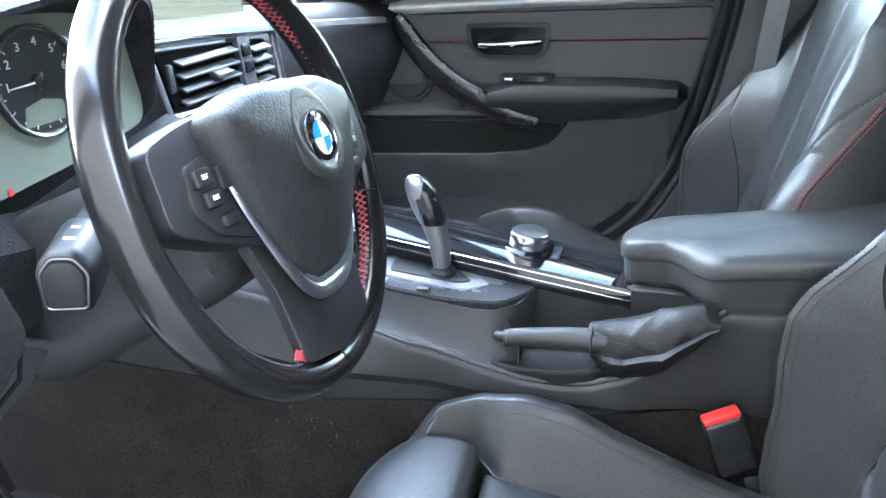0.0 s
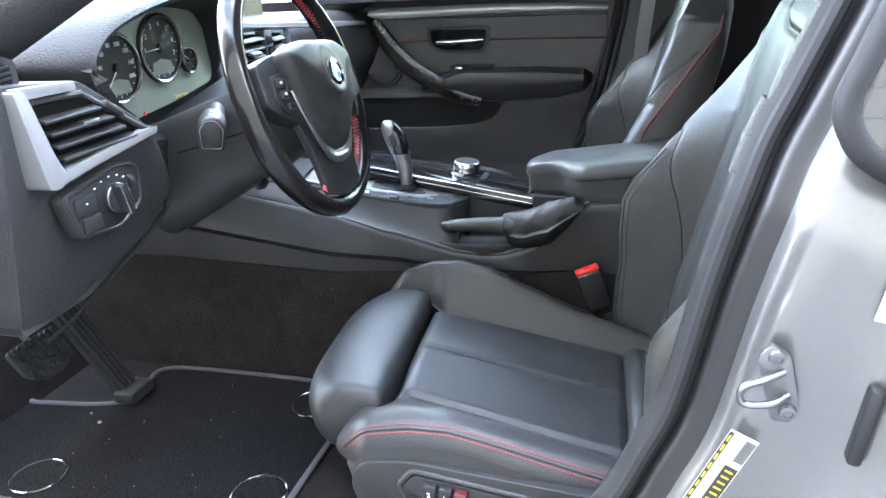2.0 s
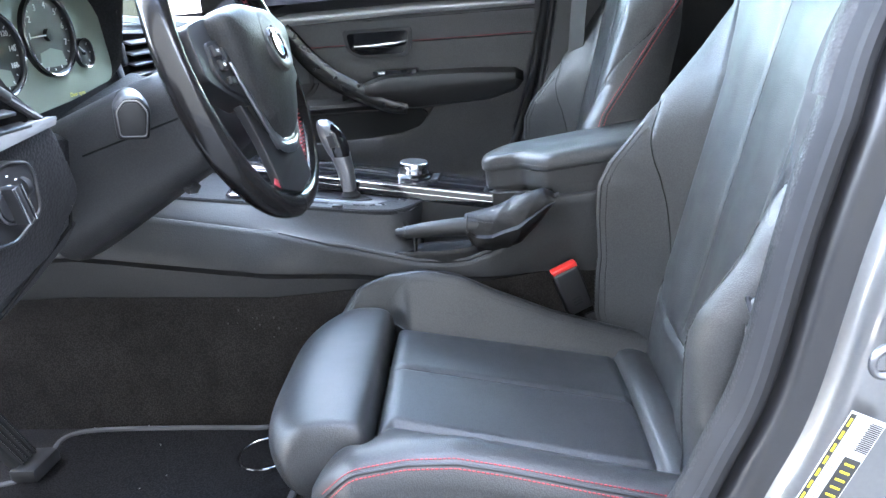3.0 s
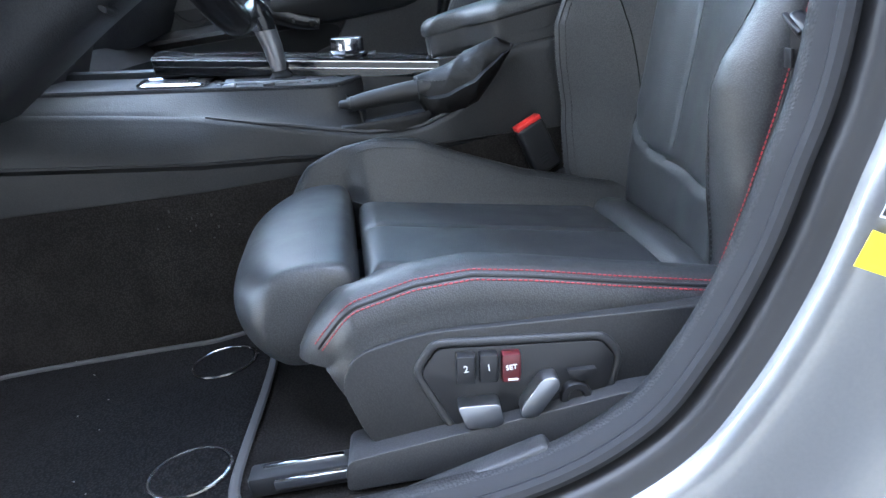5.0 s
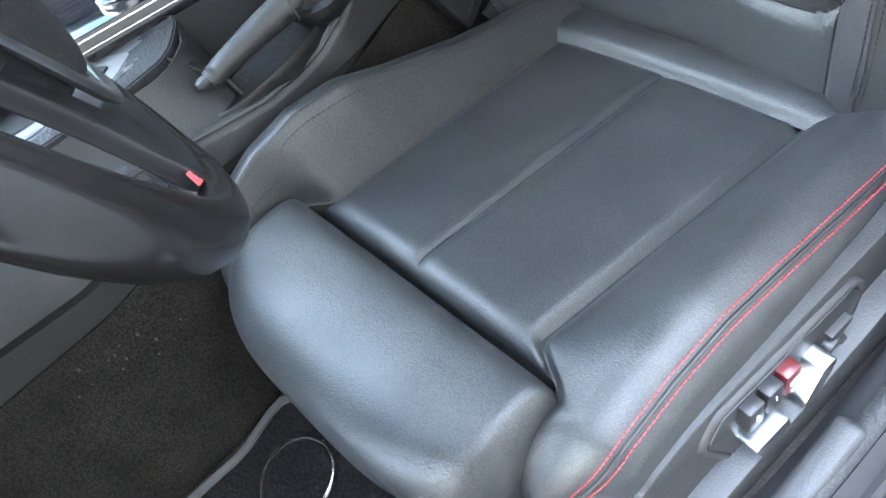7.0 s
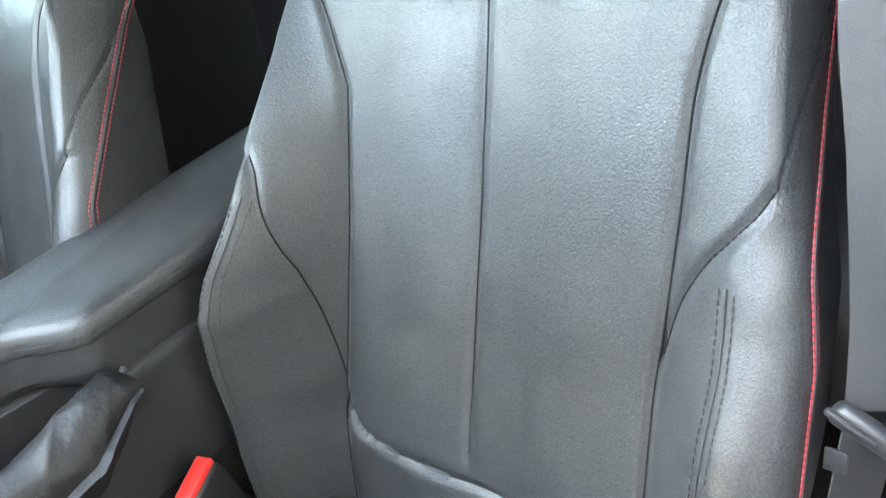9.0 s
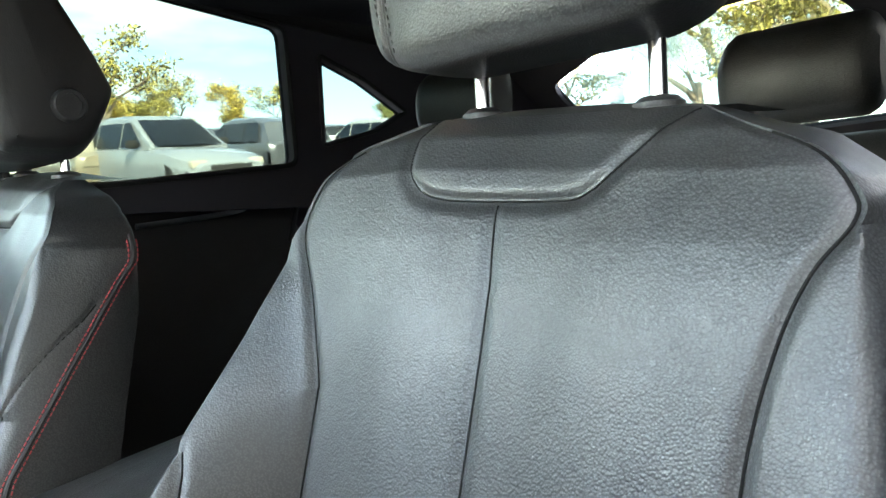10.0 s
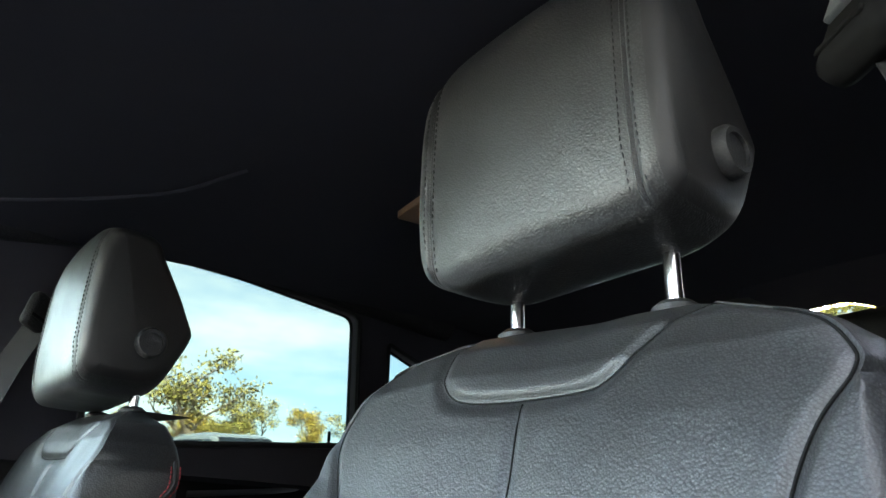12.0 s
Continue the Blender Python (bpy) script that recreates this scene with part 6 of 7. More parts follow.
part("dial_grip", box((LX + 0.026, -0.661, 0.947), (0.022, 0.011, 0.042), 0.003, Matrix.Rotation(radians(14), 4, "X")), SATIN_PLASTIC, dial, "satin black grip")
for d in (-0.0058, 0.0058):
    part("grip_edge", box((LX + 0.0375, -0.661 + d, 0.947 + 0.25 * d), (0.0035, 0.0016, 0.041), 0.0006, Matrix.Rotation(radians(14), 4, "X")), CHROME, dial, "bright grip edge")
bm = bmesh.new()
tube(bm, [(LX + 0.0205, -0.661 + 0.0195 * math.cos(a), 0.947 + 0.0195 * math.sin(a)) for a in np.linspace(0, 2 * math.pi, 33)[:-1]], 0.0014, 6, True)
part("dial_ring", bm, STEEL, dial)
bm = bmesh.new()
tube(bm, [(LX + 0.0115, p[0], p[1]) for p in rounded([(-0.745, 0.970), (-0.640, 0.987), (-0.608, 0.981), (-0.600, 0.967), (-0.605, 0.926), (-0.656, 0.905), (-0.728, 0.913)], 0.010)], 0.0022, 8, True)
part("unit_bezel", bm, SATIN_PLASTIC, unit)
part("dimmer_wheel", lathe([(0.011, -0.004), (0.012, 0.0), (0.011, 0.004)], (LX + 0.008, -0.621, 0.957), (0, 1, 0), 20), RUBBER, unit)
bm = bmesh.new()
for k, (y, z) in enumerate(((-0.690, 0.968), (-0.676, 0.9735), (-0.660, 0.976), (-0.644, 0.974), (-0.632, 0.968), (-0.714, 0.955))):
    add(bm, box((LX + (0.0165 if k == 5 else 0.0120), y, z), (0.0006, 0.0032, 0.0017), 0))
part("switch_marks", bm, WHITE_INK, unit)
# side demister slats by the pillar
dem = part("demister", prism(rounded([(-0.802, 1.100), (-0.798, 1.130), (-0.748, 1.148), (-0.722, 1.138), (-0.724, 1.100)], 0.008), "x", -0.83, -0.722, 0.008, 3), DASH, dash)
part("slot", prism(rounded([(-0.797, 1.106), (-0.793, 1.126), (-0.750, 1.141), (-0.733, 1.132), (-0.735, 1.107)], 0.006), "x", -0.73, -0.7205, 0.0005), SEAM, dem)
for k in range(4):
    part("slat", box((-0.7195, -0.765 + 0.003 * k, 1.110 + 0.007 * k), (0.004, 0.052 - 0.006 * abs(k - 1.5), 0.0026), 0.001, Matrix.Rotation(radians(6), 4, "X")), SATIN_PLASTIC, dem)

# instrument binnacle
bin_ = thing("instrument_cluster", (-0.80, -0.34, 1.0), "instrument cluster with chrome-ringed dials under a black hood", "instruments")
SCREEN = material("cluster_screen", (0.15, 0.175, 0.14), 0.35, coat=0.3)
DIAL = material("dial_face", (0.012, 0.012, 0.012), 0.35)
back = prism(rounded([(-0.530, 1.03), (-0.525, 1.125), (-0.46, 1.165), (-0.32, 1.178), (-0.205, 1.160), (-0.170, 1.11), (-0.175, 1.030), (-0.30, 1.012), (-0.47, 0.998)], 0.02), "x", -0.815, -0.805, 0.001)
part("screen", back, SCREEN, bin_)


def gauge(y, z, r, marks, hand, a0=-225, a1=45):
    g = part("dial", lathe([(0.0, 0.002), (r * 0.94, 0.002), (r * 0.95, 0.006), (r, 0.008), (r * 1.03, 0.004), (r * 1.04, 0.0)], (-0.805, y, z), (1, 0, 0), 56, False), DIAL, bin_)
    bm = bmesh.new()
    tube(bm, [(-0.797, y + r * math.cos(a), z + r * math.sin(a)) for a in np.linspace(0, 2 * math.pi, 57)[:-1]], r * 0.035, 8, True)
    part("bezel", bm, CHROME, g, "bright bezel")
    bm = bmesh.new()
    for k in range(marks):
        a = radians(a1 + (a0 - a1) * k / (marks - 1))
        big = k % 2 == 0
        d = box((0, 0, 0), (0.0006, 0.0045 if big else 0.0025, 0.0011), 0, Matrix.Rotation(a, 4, "X"))
        bmesh.ops.translate(d, verts=d.verts, vec=(-0.8022, y + 0.85 * r * math.cos(a), z + 0.85 * r * math.sin(a)))
        add(bm, d)
    part("scale", bm, WHITE_INK, g)
    bm = bmesh.new()
    a = radians(hand)
    tube(bm, [(-0.7995, y, z), (-0.7995, y + 0.75 * r * math.cos(a), z + 0.75 * r * math.sin(a))], lambda t: 0.0014 - 0.0008 * t, 6)
    part("needle", bm, WHITE_INK, g)
    part("needle_hub", lathe([(0.0, 0.006), (r * 0.14, 0.005), (r * 0.16, 0.0)], (-0.803, y, z), (1, 0, 0), 20, False), SATIN_PLASTIC, g)
    if r > 0.04:
        w = prism([(y - 0.55 * r, z - 0.78 * r), (y + 0.55 * r, z - 0.78 * r), (y + 0.45 * r, z - 0.42 * r), (y, z - 0.32 * r), (y - 0.45 * r, z - 0.42 * r)], "x", -0.8035, -0.8022, 0)
        part("dial_window", w, SCREEN, g)
    return g


g1 = gauge(-0.446, 1.090, 0.053, 17, 225)
g2 = gauge(-0.326, 1.107, 0.056, 15, 182)
gauge(-0.249, 1.076, 0.021, 7, 140)


for k, txt in enumerate(("1", "2", "3", "4", "5", "6", "7")):
    a = radians(180 - 33 * (k))
    lettering(txt, 0.0125, (-0.8018, -0.326 + 0.040 * math.cos(a), 1.107 + 0.040 * math.sin(a)), FACE_BACK, WHITE_INK, "numeral", g2)
for k, txt in enumerate(("20", "40", "60", "80", "100", "120", "140", "160")):
    a = radians(205 - 33 * k)
    lettering(txt, 0.0098, (-0.8018, -0.446 + 0.0375 * math.cos(a), 1.090 + 0.0375 * math.sin(a)), FACE_BACK, WHITE_INK, "numeral", g1)
lettering("Door open", 0.0085, (-0.8038, -0.285, 1.020), FACE_BACK, material("amber_text", (0.55, 0.50, 0.12), 0.5), "screen_text", bin_)
part("warning_light", box((-0.804, -0.395, 1.008), (0.001, 0.005, 0.007), 0), RED, bin_)
# hood over the dials
bm = bmesh.new()
rows = []
back = smooth_path([(-0.500, 1.015, 0), (-0.520, 1.075, 0), (-0.512, 1.120, 0), (-0.46, 1.155, 0), (-0.36, 1.172, 0), (-0.26, 1.168, 0), (-0.195, 1.150, 0), (-0.170, 1.10, 0), (-0.172, 1.03, 0)], 6)
lip = smooth_path([(-0.553, 1.030, -0.705), (-0.592, 1.062, -0.700), (-0.615, 1.108, -0.698), (-0.578, 1.148, -0.696), (-0.49, 1.176, -0.690), (-0.37, 1.190, -0.690), (-0.26, 1.182, -0.710), (-0.190, 1.155, -0.750), (-0.168, 1.05, -0.790)], 6)
for p, f in zip(back, lip):
    m1 = p.lerp(f, 0.6)
    xf = f.z
    up = Vector((0.35 * (f.x + 0.37), 1.0)).normalized() * 0.010
    rows.append([(-0.825, p.x, p.y), (-0.812, p.x, p.y), (-0.812 + 0.6 * (xf + 0.812), m1.x, m1.y), (xf - 0.004, f.x, f.y - 0.002), (xf, f.x + up.x * 0.3, f.y + up.y * 0.4), (xf - 0.008, f.x + up.x, f.y + up.y), (-0.80, f.x * 1.01 + up.x, f.y + 0.010), (-0.92, f.x * 1.02, f.y + 0.000), (-1.10, f.x * 1.02, f.y - 0.03)])
grid(bm, rows)
bmesh.ops.recalc_face_normals(bm, faces=bm.faces)
bmesh.ops.solidify(bm, geom=bm.faces[:], thickness=0.004)
part("hood", bm, DASH, bin_)
bm = bmesh.new()
rows = [[(-0.79, y, interp(y, (-0.54, -0.40, -0.15), (1.015, 0.985, 1.028)) + 0.006), (-0.74, y, interp(y, (-0.54, -0.40, -0.15), (1.005, 0.975, 1.02))), (-0.725, y, interp(y, (-0.54, -0.40, -0.15), (0.995, 0.966, 1.008))), (-0.74, y, 0.90)] for y in np.linspace(-0.545, -0.15, 24)]
grid(bm, rows)
bmesh.ops.solidify(bm, geom=bm.faces[:], thickness=0.004)
part("lower_lip", bm, DASH, bin_)

# centre vents in a satin frame, and the screen above
VANE = material("vent_vane", (0.045, 0.046, 0.05), 0.38, bump=(("noise", 0.001, 0.05),), vary=(0.05, 0.2))
CX = -0.852
# again a solid plug whose near-black colour holds the shade behind the slats
cv = part("centre_vent", prism(rounded([(-0.075, 1.098), (0.215, 1.080), (0.225, 1.010), (-0.055, 1.018)], 0.008), "x", CX - 0.04, CX + 0.002, 0.002), material("vent_shade_centre", (0.004, 0.004, 0.004), 0.7, spec=0.0), dash)
for k in range(4):
    part("slat", box((CX + 0.004, 0.035, 1.024 + 0.0185 * k), (0.026, 0.150, 0.0045), 0.0018, Matrix.Rotation(radians(20), 4, "Y")), VANE, cv)
    part("slat", box((CX + 0.004, 0.185, 1.018 + 0.0175 * k), (0.026, 0.055, 0.0045), 0.0018, Matrix.Rotation(radians(20), 4, "Y")), VANE, cv)
part("vent_slider", box((CX + 0.018, 0.050, 1.050), (0.020, 0.040, 0.010), 0.003, Matrix.Rotation(radians(20), 4, "Y")), VANE, cv)
part("vent_wheel", box((CX + 0.006, -0.058, 1.060), (0.010, 0.012, 0.040), 0.004), SATIN_PLASTIC, cv)
pad = part("hazard_panel", prism(rounded([(0.115, 1.094), (0.150, 1.092), (0.158, 1.012), (0.123, 1.014)], 0.003), "x", CX - 0.01, CX + 0.012, 0.002), VANE, cv)
part("hazard_button", box((CX + 0.013, 0.134, 1.072), (0.006, 0.024, 0.020), 0.002), GLOSS, pad)
part("lock_button", box((CX + 0.013, 0.138, 1.046), (0.006, 0.024, 0.020), 0.002), GLOSS, pad)
bm = bmesh.new()
fr = rounded([(-0.098, 1.112), (0.235, 1.092), (0.250, 1.000), (-0.072, 1.006)], 0.012)
tube(bm, [(CX + 0.006, p[0], p[1]) for p in fr], 0.0075, 10, True, flat=0.7)
part("satin_frame", bm, SILVER, cv, "satin silver frame")
bm = bmesh.new()
rows = []
for y in np.linspace(-0.10, 0.66, 30):
    z = interp(y, (-0.10, 0.25, 0.66), (1.125, 1.095, 1.060))
    x = interp(y, (-0.10, 0.45, 0.60, 0.66), (-0.850, -0.846, -0.826, -0.812))
    rows.append([(x, y, z + 0.007), (x + 0.009, y, z + 0.004), (x + 0.011, y, z - 0.006), (x + 0.004, y, z - 0.010)])
grid(bm, rows)
bmesh.ops.solidify(bm, geom=bm.faces[:], thickness=0.004)
part("trim_strip", bm, SATIN_METAL, dash, "long satin silver trim strip")
MAP = material("lit_map_screen", (0.02, 0.022, 0.02), 0.08, coat=0.6)
mp = MAP.node_tree.nodes["Principled BSDF"]
mp.inputs["Emission Color"].default_value, mp.inputs["Emission Strength"].default_value = (0.62, 0.70, 0.45, 1), 0.0042
disp = thing("display_screen", (-0.95, 0.14, 1.11), "flat glossy display screen standing on the dashboard", "screen")
bm = prism(rounded([(-0.02, 1.115), (0.32, 1.108), (0.325, 1.205), (-0.015, 1.212)], 0.008), "x", -0.965, -0.945, 0.003)
part("bezel", bm, GLOSS, disp)
part("panel", prism(rounded([(-0.012, 1.121), (0.312, 1.115), (0.316, 1.198), (-0.008, 1.204)], 0.004), "x", -0.946, -0.9435, 0.0), MAP, disp)

# ---------------------------------------------------------------- steering wheel and column
W = Matrix.Identity(4)
for i, v in enumerate((wheel_u, wheel_v, wheel_n, WHEEL_C)):
    for k in range(3):
        W[k][i] = v[k]


COLUMN = Matrix.Translation((-0.512, -0.377, 1.025)) @ Matrix(((-0.0, -0.2735, 0.9619), (1, 0, 0), (0, 0.9619, 0.2735))).to_4x4()
COLUMN = COLUMN @ Matrix.Rotation(-0.08, 4, "Y")


def wl(bm):
    bm.transform(W)
    return bm


wheel = thing("steering_wheel", WHEEL_C, "worn black leather steering wheel with red cross stitching", "steering wheel")
RW = 0.186
bm = bmesh.new()
ang = np.linspace(0, 2 * math.pi, 129)[:-1]
rings = []
for a in ang:
    c = Vector((math.cos(a), math.sin(a), 0))
    grip = 1.0 + 0.10 * max(0, math.cos(2 * (a - radians(28)))) ** 4
    r1, r2 = 0.0155 * grip, 0.0175 * grip
    rings.append([c * (RW + r1 * math.cos(b)) + Vector((0, 0, r2 * math.sin(b))) for b in np.linspace(0, 2 * math.pi, 21)[:-1]])
grid(bm, rings, close_u=True, close_v=True)
bmesh.ops.recalc_face_normals(bm, faces=bm.faces)
rim = part("rim", wl(bm), material("worn_leather", (0.0065, 0.006, 0.006), 0.21, bump=(("noise", 0.0015, 0.03),), vary=(0.04, 0.35), spec=0.34), wheel)
# red cross stitching on the inner side of the rim
bm = bmesh.new()
for lo, hi in ((-64, -20), (14, 76), (104, 150), (-168, -132)):
    n = int((hi - lo) / 2.3)
    for k in range(n):
        a, b = radians(lo + (hi - lo) * k / n), radians(lo + (hi - lo) * (k + 1.25) / n)
        for s in (-1, 1):
            q = []
            for t in (0, 0.5, 1):
                c = a + (b - a) * t
                z = s * (0.0055 - 0.011 * t)
                rr = RW - 0.0166 + 0.0016 * abs(2 * t - 1)
                q.append((rr * math.cos(c), rr * math.sin(c), z))
            tube(bm, q, 0.0007, 4)
for k in range(6):
    tube(bm, [(-0.078 + 0.003 * k, -0.150 - 0.0016 * k, 0.0125), (-0.073 + 0.003 * k, -0.1435 - 0.0016 * k, 0.0140)], 0.0011, 4)
part("red_stitching", wl(bm), RED_THREAD, rim, "red cross stitching")
for a in (200, 340, 268):
    bm = bmesh.new()
    c = radians(a)
    tube(bm, [((RW + 0.0160 * math.cos(b)) * math.cos(c), (RW + 0.0160 * math.cos(b)) * math.sin(c), 0.0180 * math.sin(b)) for b in np.linspace(0, 2 * math.pi, 21)[:-1]], 0.0006, 4, True)
    part("rim_joint", wl(bm), SEAM, rim)
# airbag cover, domed
shield = rounded([(-0.116, 0.050), (-0.060, 0.068), (0.060, 0.068), (0.116, 0.050), (0.108, 0.020), (0.088, -0.030), (0.052, -0.082), (0.024, -0.102), (-0.024, -0.102), (-0.052, -0.082), (-0.088, -0.030), (-0.108, 0.020)], 0.022, 5)
rings = []
for k, h in ((1.0, 0.010), (1.0, 0.028), (0.985, 0.036), (0.95, 0.0415), (0.88, 0.046), (0.75, 0.0505), (0.6, 0.0535), (0.4, 0.0560), (0.2, 0.0570), (0.05, 0.0572)):
    rings.append([(p[0] * k, -0.004 + (p[1] + 0.004) * k, h + 0.010 * (p[1] * k) / 0.09) for p in shield])
cover = part("airbag_cover", wl(loft(rings)), material("airbag_vinyl", (0.017, 0.017, 0.0175), 0.50, bump=(("cells", 0.0024, 0.5), ("noise", 0.001, 0.2)), vary=(0.05, 0.2), spec=0.26, grain=0.25), wheel)
part("emblem_seat", wl(lathe([(0.020, 0.0585), (0.0255, 0.0585), (0.030, 0.0600), (0.036, 0.0608), (0.0395, 0.0590), (0.041, 0.054)], (0, 0.012, 0.0), (0, 0.10, 1), 48, False)), SMOOTH_LEATHER, cover)
emb = part("emblem", wl(lathe([(0.0, 0.0615), (0.0150, 0.0610), (0.0156, 0.0620), (0.0225, 0.0605), (0.0232, 0.0615), (0.0242, 0.0590), (0.0245, 0.053)], (0, 0.012, 0.0), (0, 0, 1), 48, False)), GLOSS, cover, "round enamel emblem")
for k in range(4):
    bm = bmesh.new()
    c0 = bm.verts.new((0, 0.012, 0.0622))
    arcv = [bm.verts.new((0.0148 * math.cos(a), 0.012 + 0.0148 * math.sin(a), 0.0617)) for a in np.linspace(k * math.pi / 2, (k + 1) * math.pi / 2, 9)]
    for p, q in zip(arcv, arcv[1:]):
        bm.faces.new((c0, p, q))
    part("quadrant", wl(bm), (WHITE, BLUE)[k % 2], emb)
bm = bmesh.new()
for rr in (0.0151, 0.0238):
    tube(bm, [(rr * math.cos(a), 0.012 + rr * math.sin(a), 0.0617) for a in np.linspace(0, 2 * math.pi, 41)[:-1]], 0.0006, 5, True)
for a in (60, 90, 120):
    d = box((0, 0, 0), (0.0035, 0.0042, 0.0006), 0, Matrix.Rotation(radians(a - 90), 4, "Z"))
    bmesh.ops.translate(d, verts=d.verts, vec=(0.0193 * math.cos(radians(a)), 0.012 + 0.0193 * math.sin(radians(a)), 0.0625))
    add(bm, d)
part("emblem_ring", wl(bm), CHROME, emb)
# spokes
for s in (-1, 1):
    out = rounded([(s * 0.080, 0.058), (s * 0.130, 0.050), (s * 0.168, 0.040), (s * 0.170, -0.018), (s * 0.130, -0.035), (s * 0.070, -0.055)], 0.012)
    spoke = part("spoke", wl(prism(out, "z", -0.006, 0.022, 0.011, 5)), SATIN_PLASTIC, wheel)
    pod = rounded([(s * 0.096, 0.030), (s * 0.140, 0.022), (s * 0.146, -0.010), (s * 0.128, -0.030), (s * 0.078, -0.046)], 0.006)
    part("key_pod", wl(prism(pod, "z", 0.016, 0.0255, 0.003)), SATIN_PLASTIC, spoke)
    for x, y, w, h in ((0.128, 0.012, 0.018, 0.013), (0.124, -0.004, 0.018, 0.012), (0.113, -0.022, 0.020, 0.009), (0.104, 0.008, 0.014, 0.018)):
        part("wheel_key", wl(box((s * x, y, 0.0275), (w, h, 0.006), 0.0018)), SATIN_PLASTIC, spoke)
    if s < 0:
        for txt, x, y in (("SET", -0.128, 0.012), ("RES", -0.124, -0.004)):
            bm_t = lettering(txt, 0.0050, W @ Vector((x, y, 0.0306)), W.to_3x3().to_4x4(), WHITE_INK, "key_text", spoke)
low = rounded([(-0.092, -0.040), (-0.072, -0.098), (-0.066, -0.160), (0.0, -0.174), (0.066, -0.160), (0.072, -0.098), (0.092, -0.040), (0.05, -0.02), (-0.05, -0.02)], 0.012)
part("lower_spoke", wl(prism(low, "z", 0.005, 0.016, 0.005, 3)), SATIN_PLASTIC, wheel)
for s in (-1, 1):
    bm = bmesh.new()
    tube(bm, smooth_path([(s * 0.1005, 0.034, 0.026), (s * 0.094, -0.010, 0.028), (s * 0.072, -0.058, 0.027), (s * 0.048, -0.094, 0.025), (s * 0.026, -0.110, 0.024), (0, -0.113, 0.024)], 8), lambda t: 0.0042 + 0.004 * t, 10, flat=0.5, up=(0, 0, 1))
    part("spoke_trim", wl(bm), SILVER, wheel, "satin silver spoke trim")
part("lower_clip", wl(prism(rounded([(-0.040, -0.088), (-0.020, -0.101), (0.020, -0.101), (0.040, -0.088), (0.030, -0.112), (-0.030, -0.112)], 0.006), "z", 0.012, 0.026, 0.003)), SILVER, wheel, "bright lower spoke clip")

col = thing("steering_column", COLUMN @ Vector((0, 0, -0.15)), "black plastic steering column shroud with indicator stalk", "steering column")
rings = []
for d, w, hu, hd in ((0.030, 0.055, 0.05, 0.05), (0.045, 0.075, 0.060, 0.070), (0.09, 0.085, 0.062, 0.085), (0.16, 0.092, 0.060, 0.100), (0.24, 0.098, 0.055, 0.120), (0.32, 0.100, 0.05, 0.14)):
    ring = []
    for a in np.linspace(0, 2 * math.pi, 33)[:-1]:
        c, q = math.cos(a), math.sin(a)
        e = 0.55
        ring.append(COLUMN @ Vector((w * math.copysign(abs(c) ** e, c), (hu if q > 0 else hd) * math.copysign(abs(q) ** e, q) - 0.01, -d)))
    rings.append(ring)
part("shroud", loft(rings), PLASTIC, col)
STALK = material("stalk_plastic", (0.007, 0.007, 0.0075), 0.5, bump=(("noise", 0.0008, 0.1),), vary=(0.03, 0.2), spec=0.2)
for base, tip in ((Vector((-0.632, -0.455, 1.022)), Vector((-0.558, -0.586, 1.016))), (Vector((-0.640, -0.300, 1.030)), Vector((-0.650, -0.200, 1.036)))):
    along = (tip - base).normalized()
    across = along.cross(Vector((0.15, 0, 1))).normalized()
    over = across.cross(along)
    bm = bmesh.new()
    tube(bm, [base, base.lerp(tip, 0.62)], 0.0165, 16)
    stalk = part("stalk_root", bm, RUBBER, col)
    hexa = rounded([(-0.019, 0.010), (-0.008, 0.0245), (0.010, 0.0245), (0.020, 0.010), (0.017, -0.0235), (-0.016, -0.0235)], 0.005, 3)
    rings = [[base.lerp(tip, t) + across * (p[0] * k) + over * (p[1] * k) for p in hexa] for t, k in ((0.52, 0.80), (0.56, 0.95), (0.62, 1.0), (0.94, 1.0), (0.985, 0.95), (1.0, 0.86))]
    head = part("stalk_head", loft(rings), STALK, stalk)
    part("end_button", loft([[base.lerp(tip, t) + across * (p[0] * k) + over * (p[1] * k) for p in hexa] for t, k in ((0.97, 0.70), (1.012, 0.70), (1.018, 0.64))]), STALK, head)
    bm = bmesh.new()
    tube(bm, [base.lerp(tip, 1.002) + across * (p[0] * 0.80) + over * (p[1] * 0.80) for p in hexa], 0.0008, 5, True)
    part("button_edge", bm, STEEL, head)
    bm = bmesh.new()
    for t, w in ((0.70, 0.006), (0.84, 0.008)):
        c = base.lerp(tip, t) + over * 0.0247
        bm.faces.new([bm.verts.new(c + across * a + along * b) for a, b in ((-w / 2, -0.0022), (w / 2, -0.0022), (w / 2, 0.0022), (-w / 2, 0.0022))])
    bmesh.ops.solidify(bm, geom=bm.faces[:], thickness=0.0004)
    part("stalk_mark", bm, WHITE_INK, head)
bm = bmesh.new()
tube(bm, [COLUMN @ Vector((-0.045, -0.100, -0.10)), COLUMN @ Vector((-0.066, -0.104, -0.095)), COLUMN @ Vector((-0.082, -0.100, -0.094))], 0.006, 10, flat=0.5)
part("adjust_lever", bm, SATIN_PLASTIC, col)
bm = bmesh.new()
tube(bm, [COLUMN @ Vector((-0.0985, -0.012, -d)) for d in (0.05, 0.12, 0.2)], 0.0014, 5)
part("shroud_joint", bm, SEAM, col)

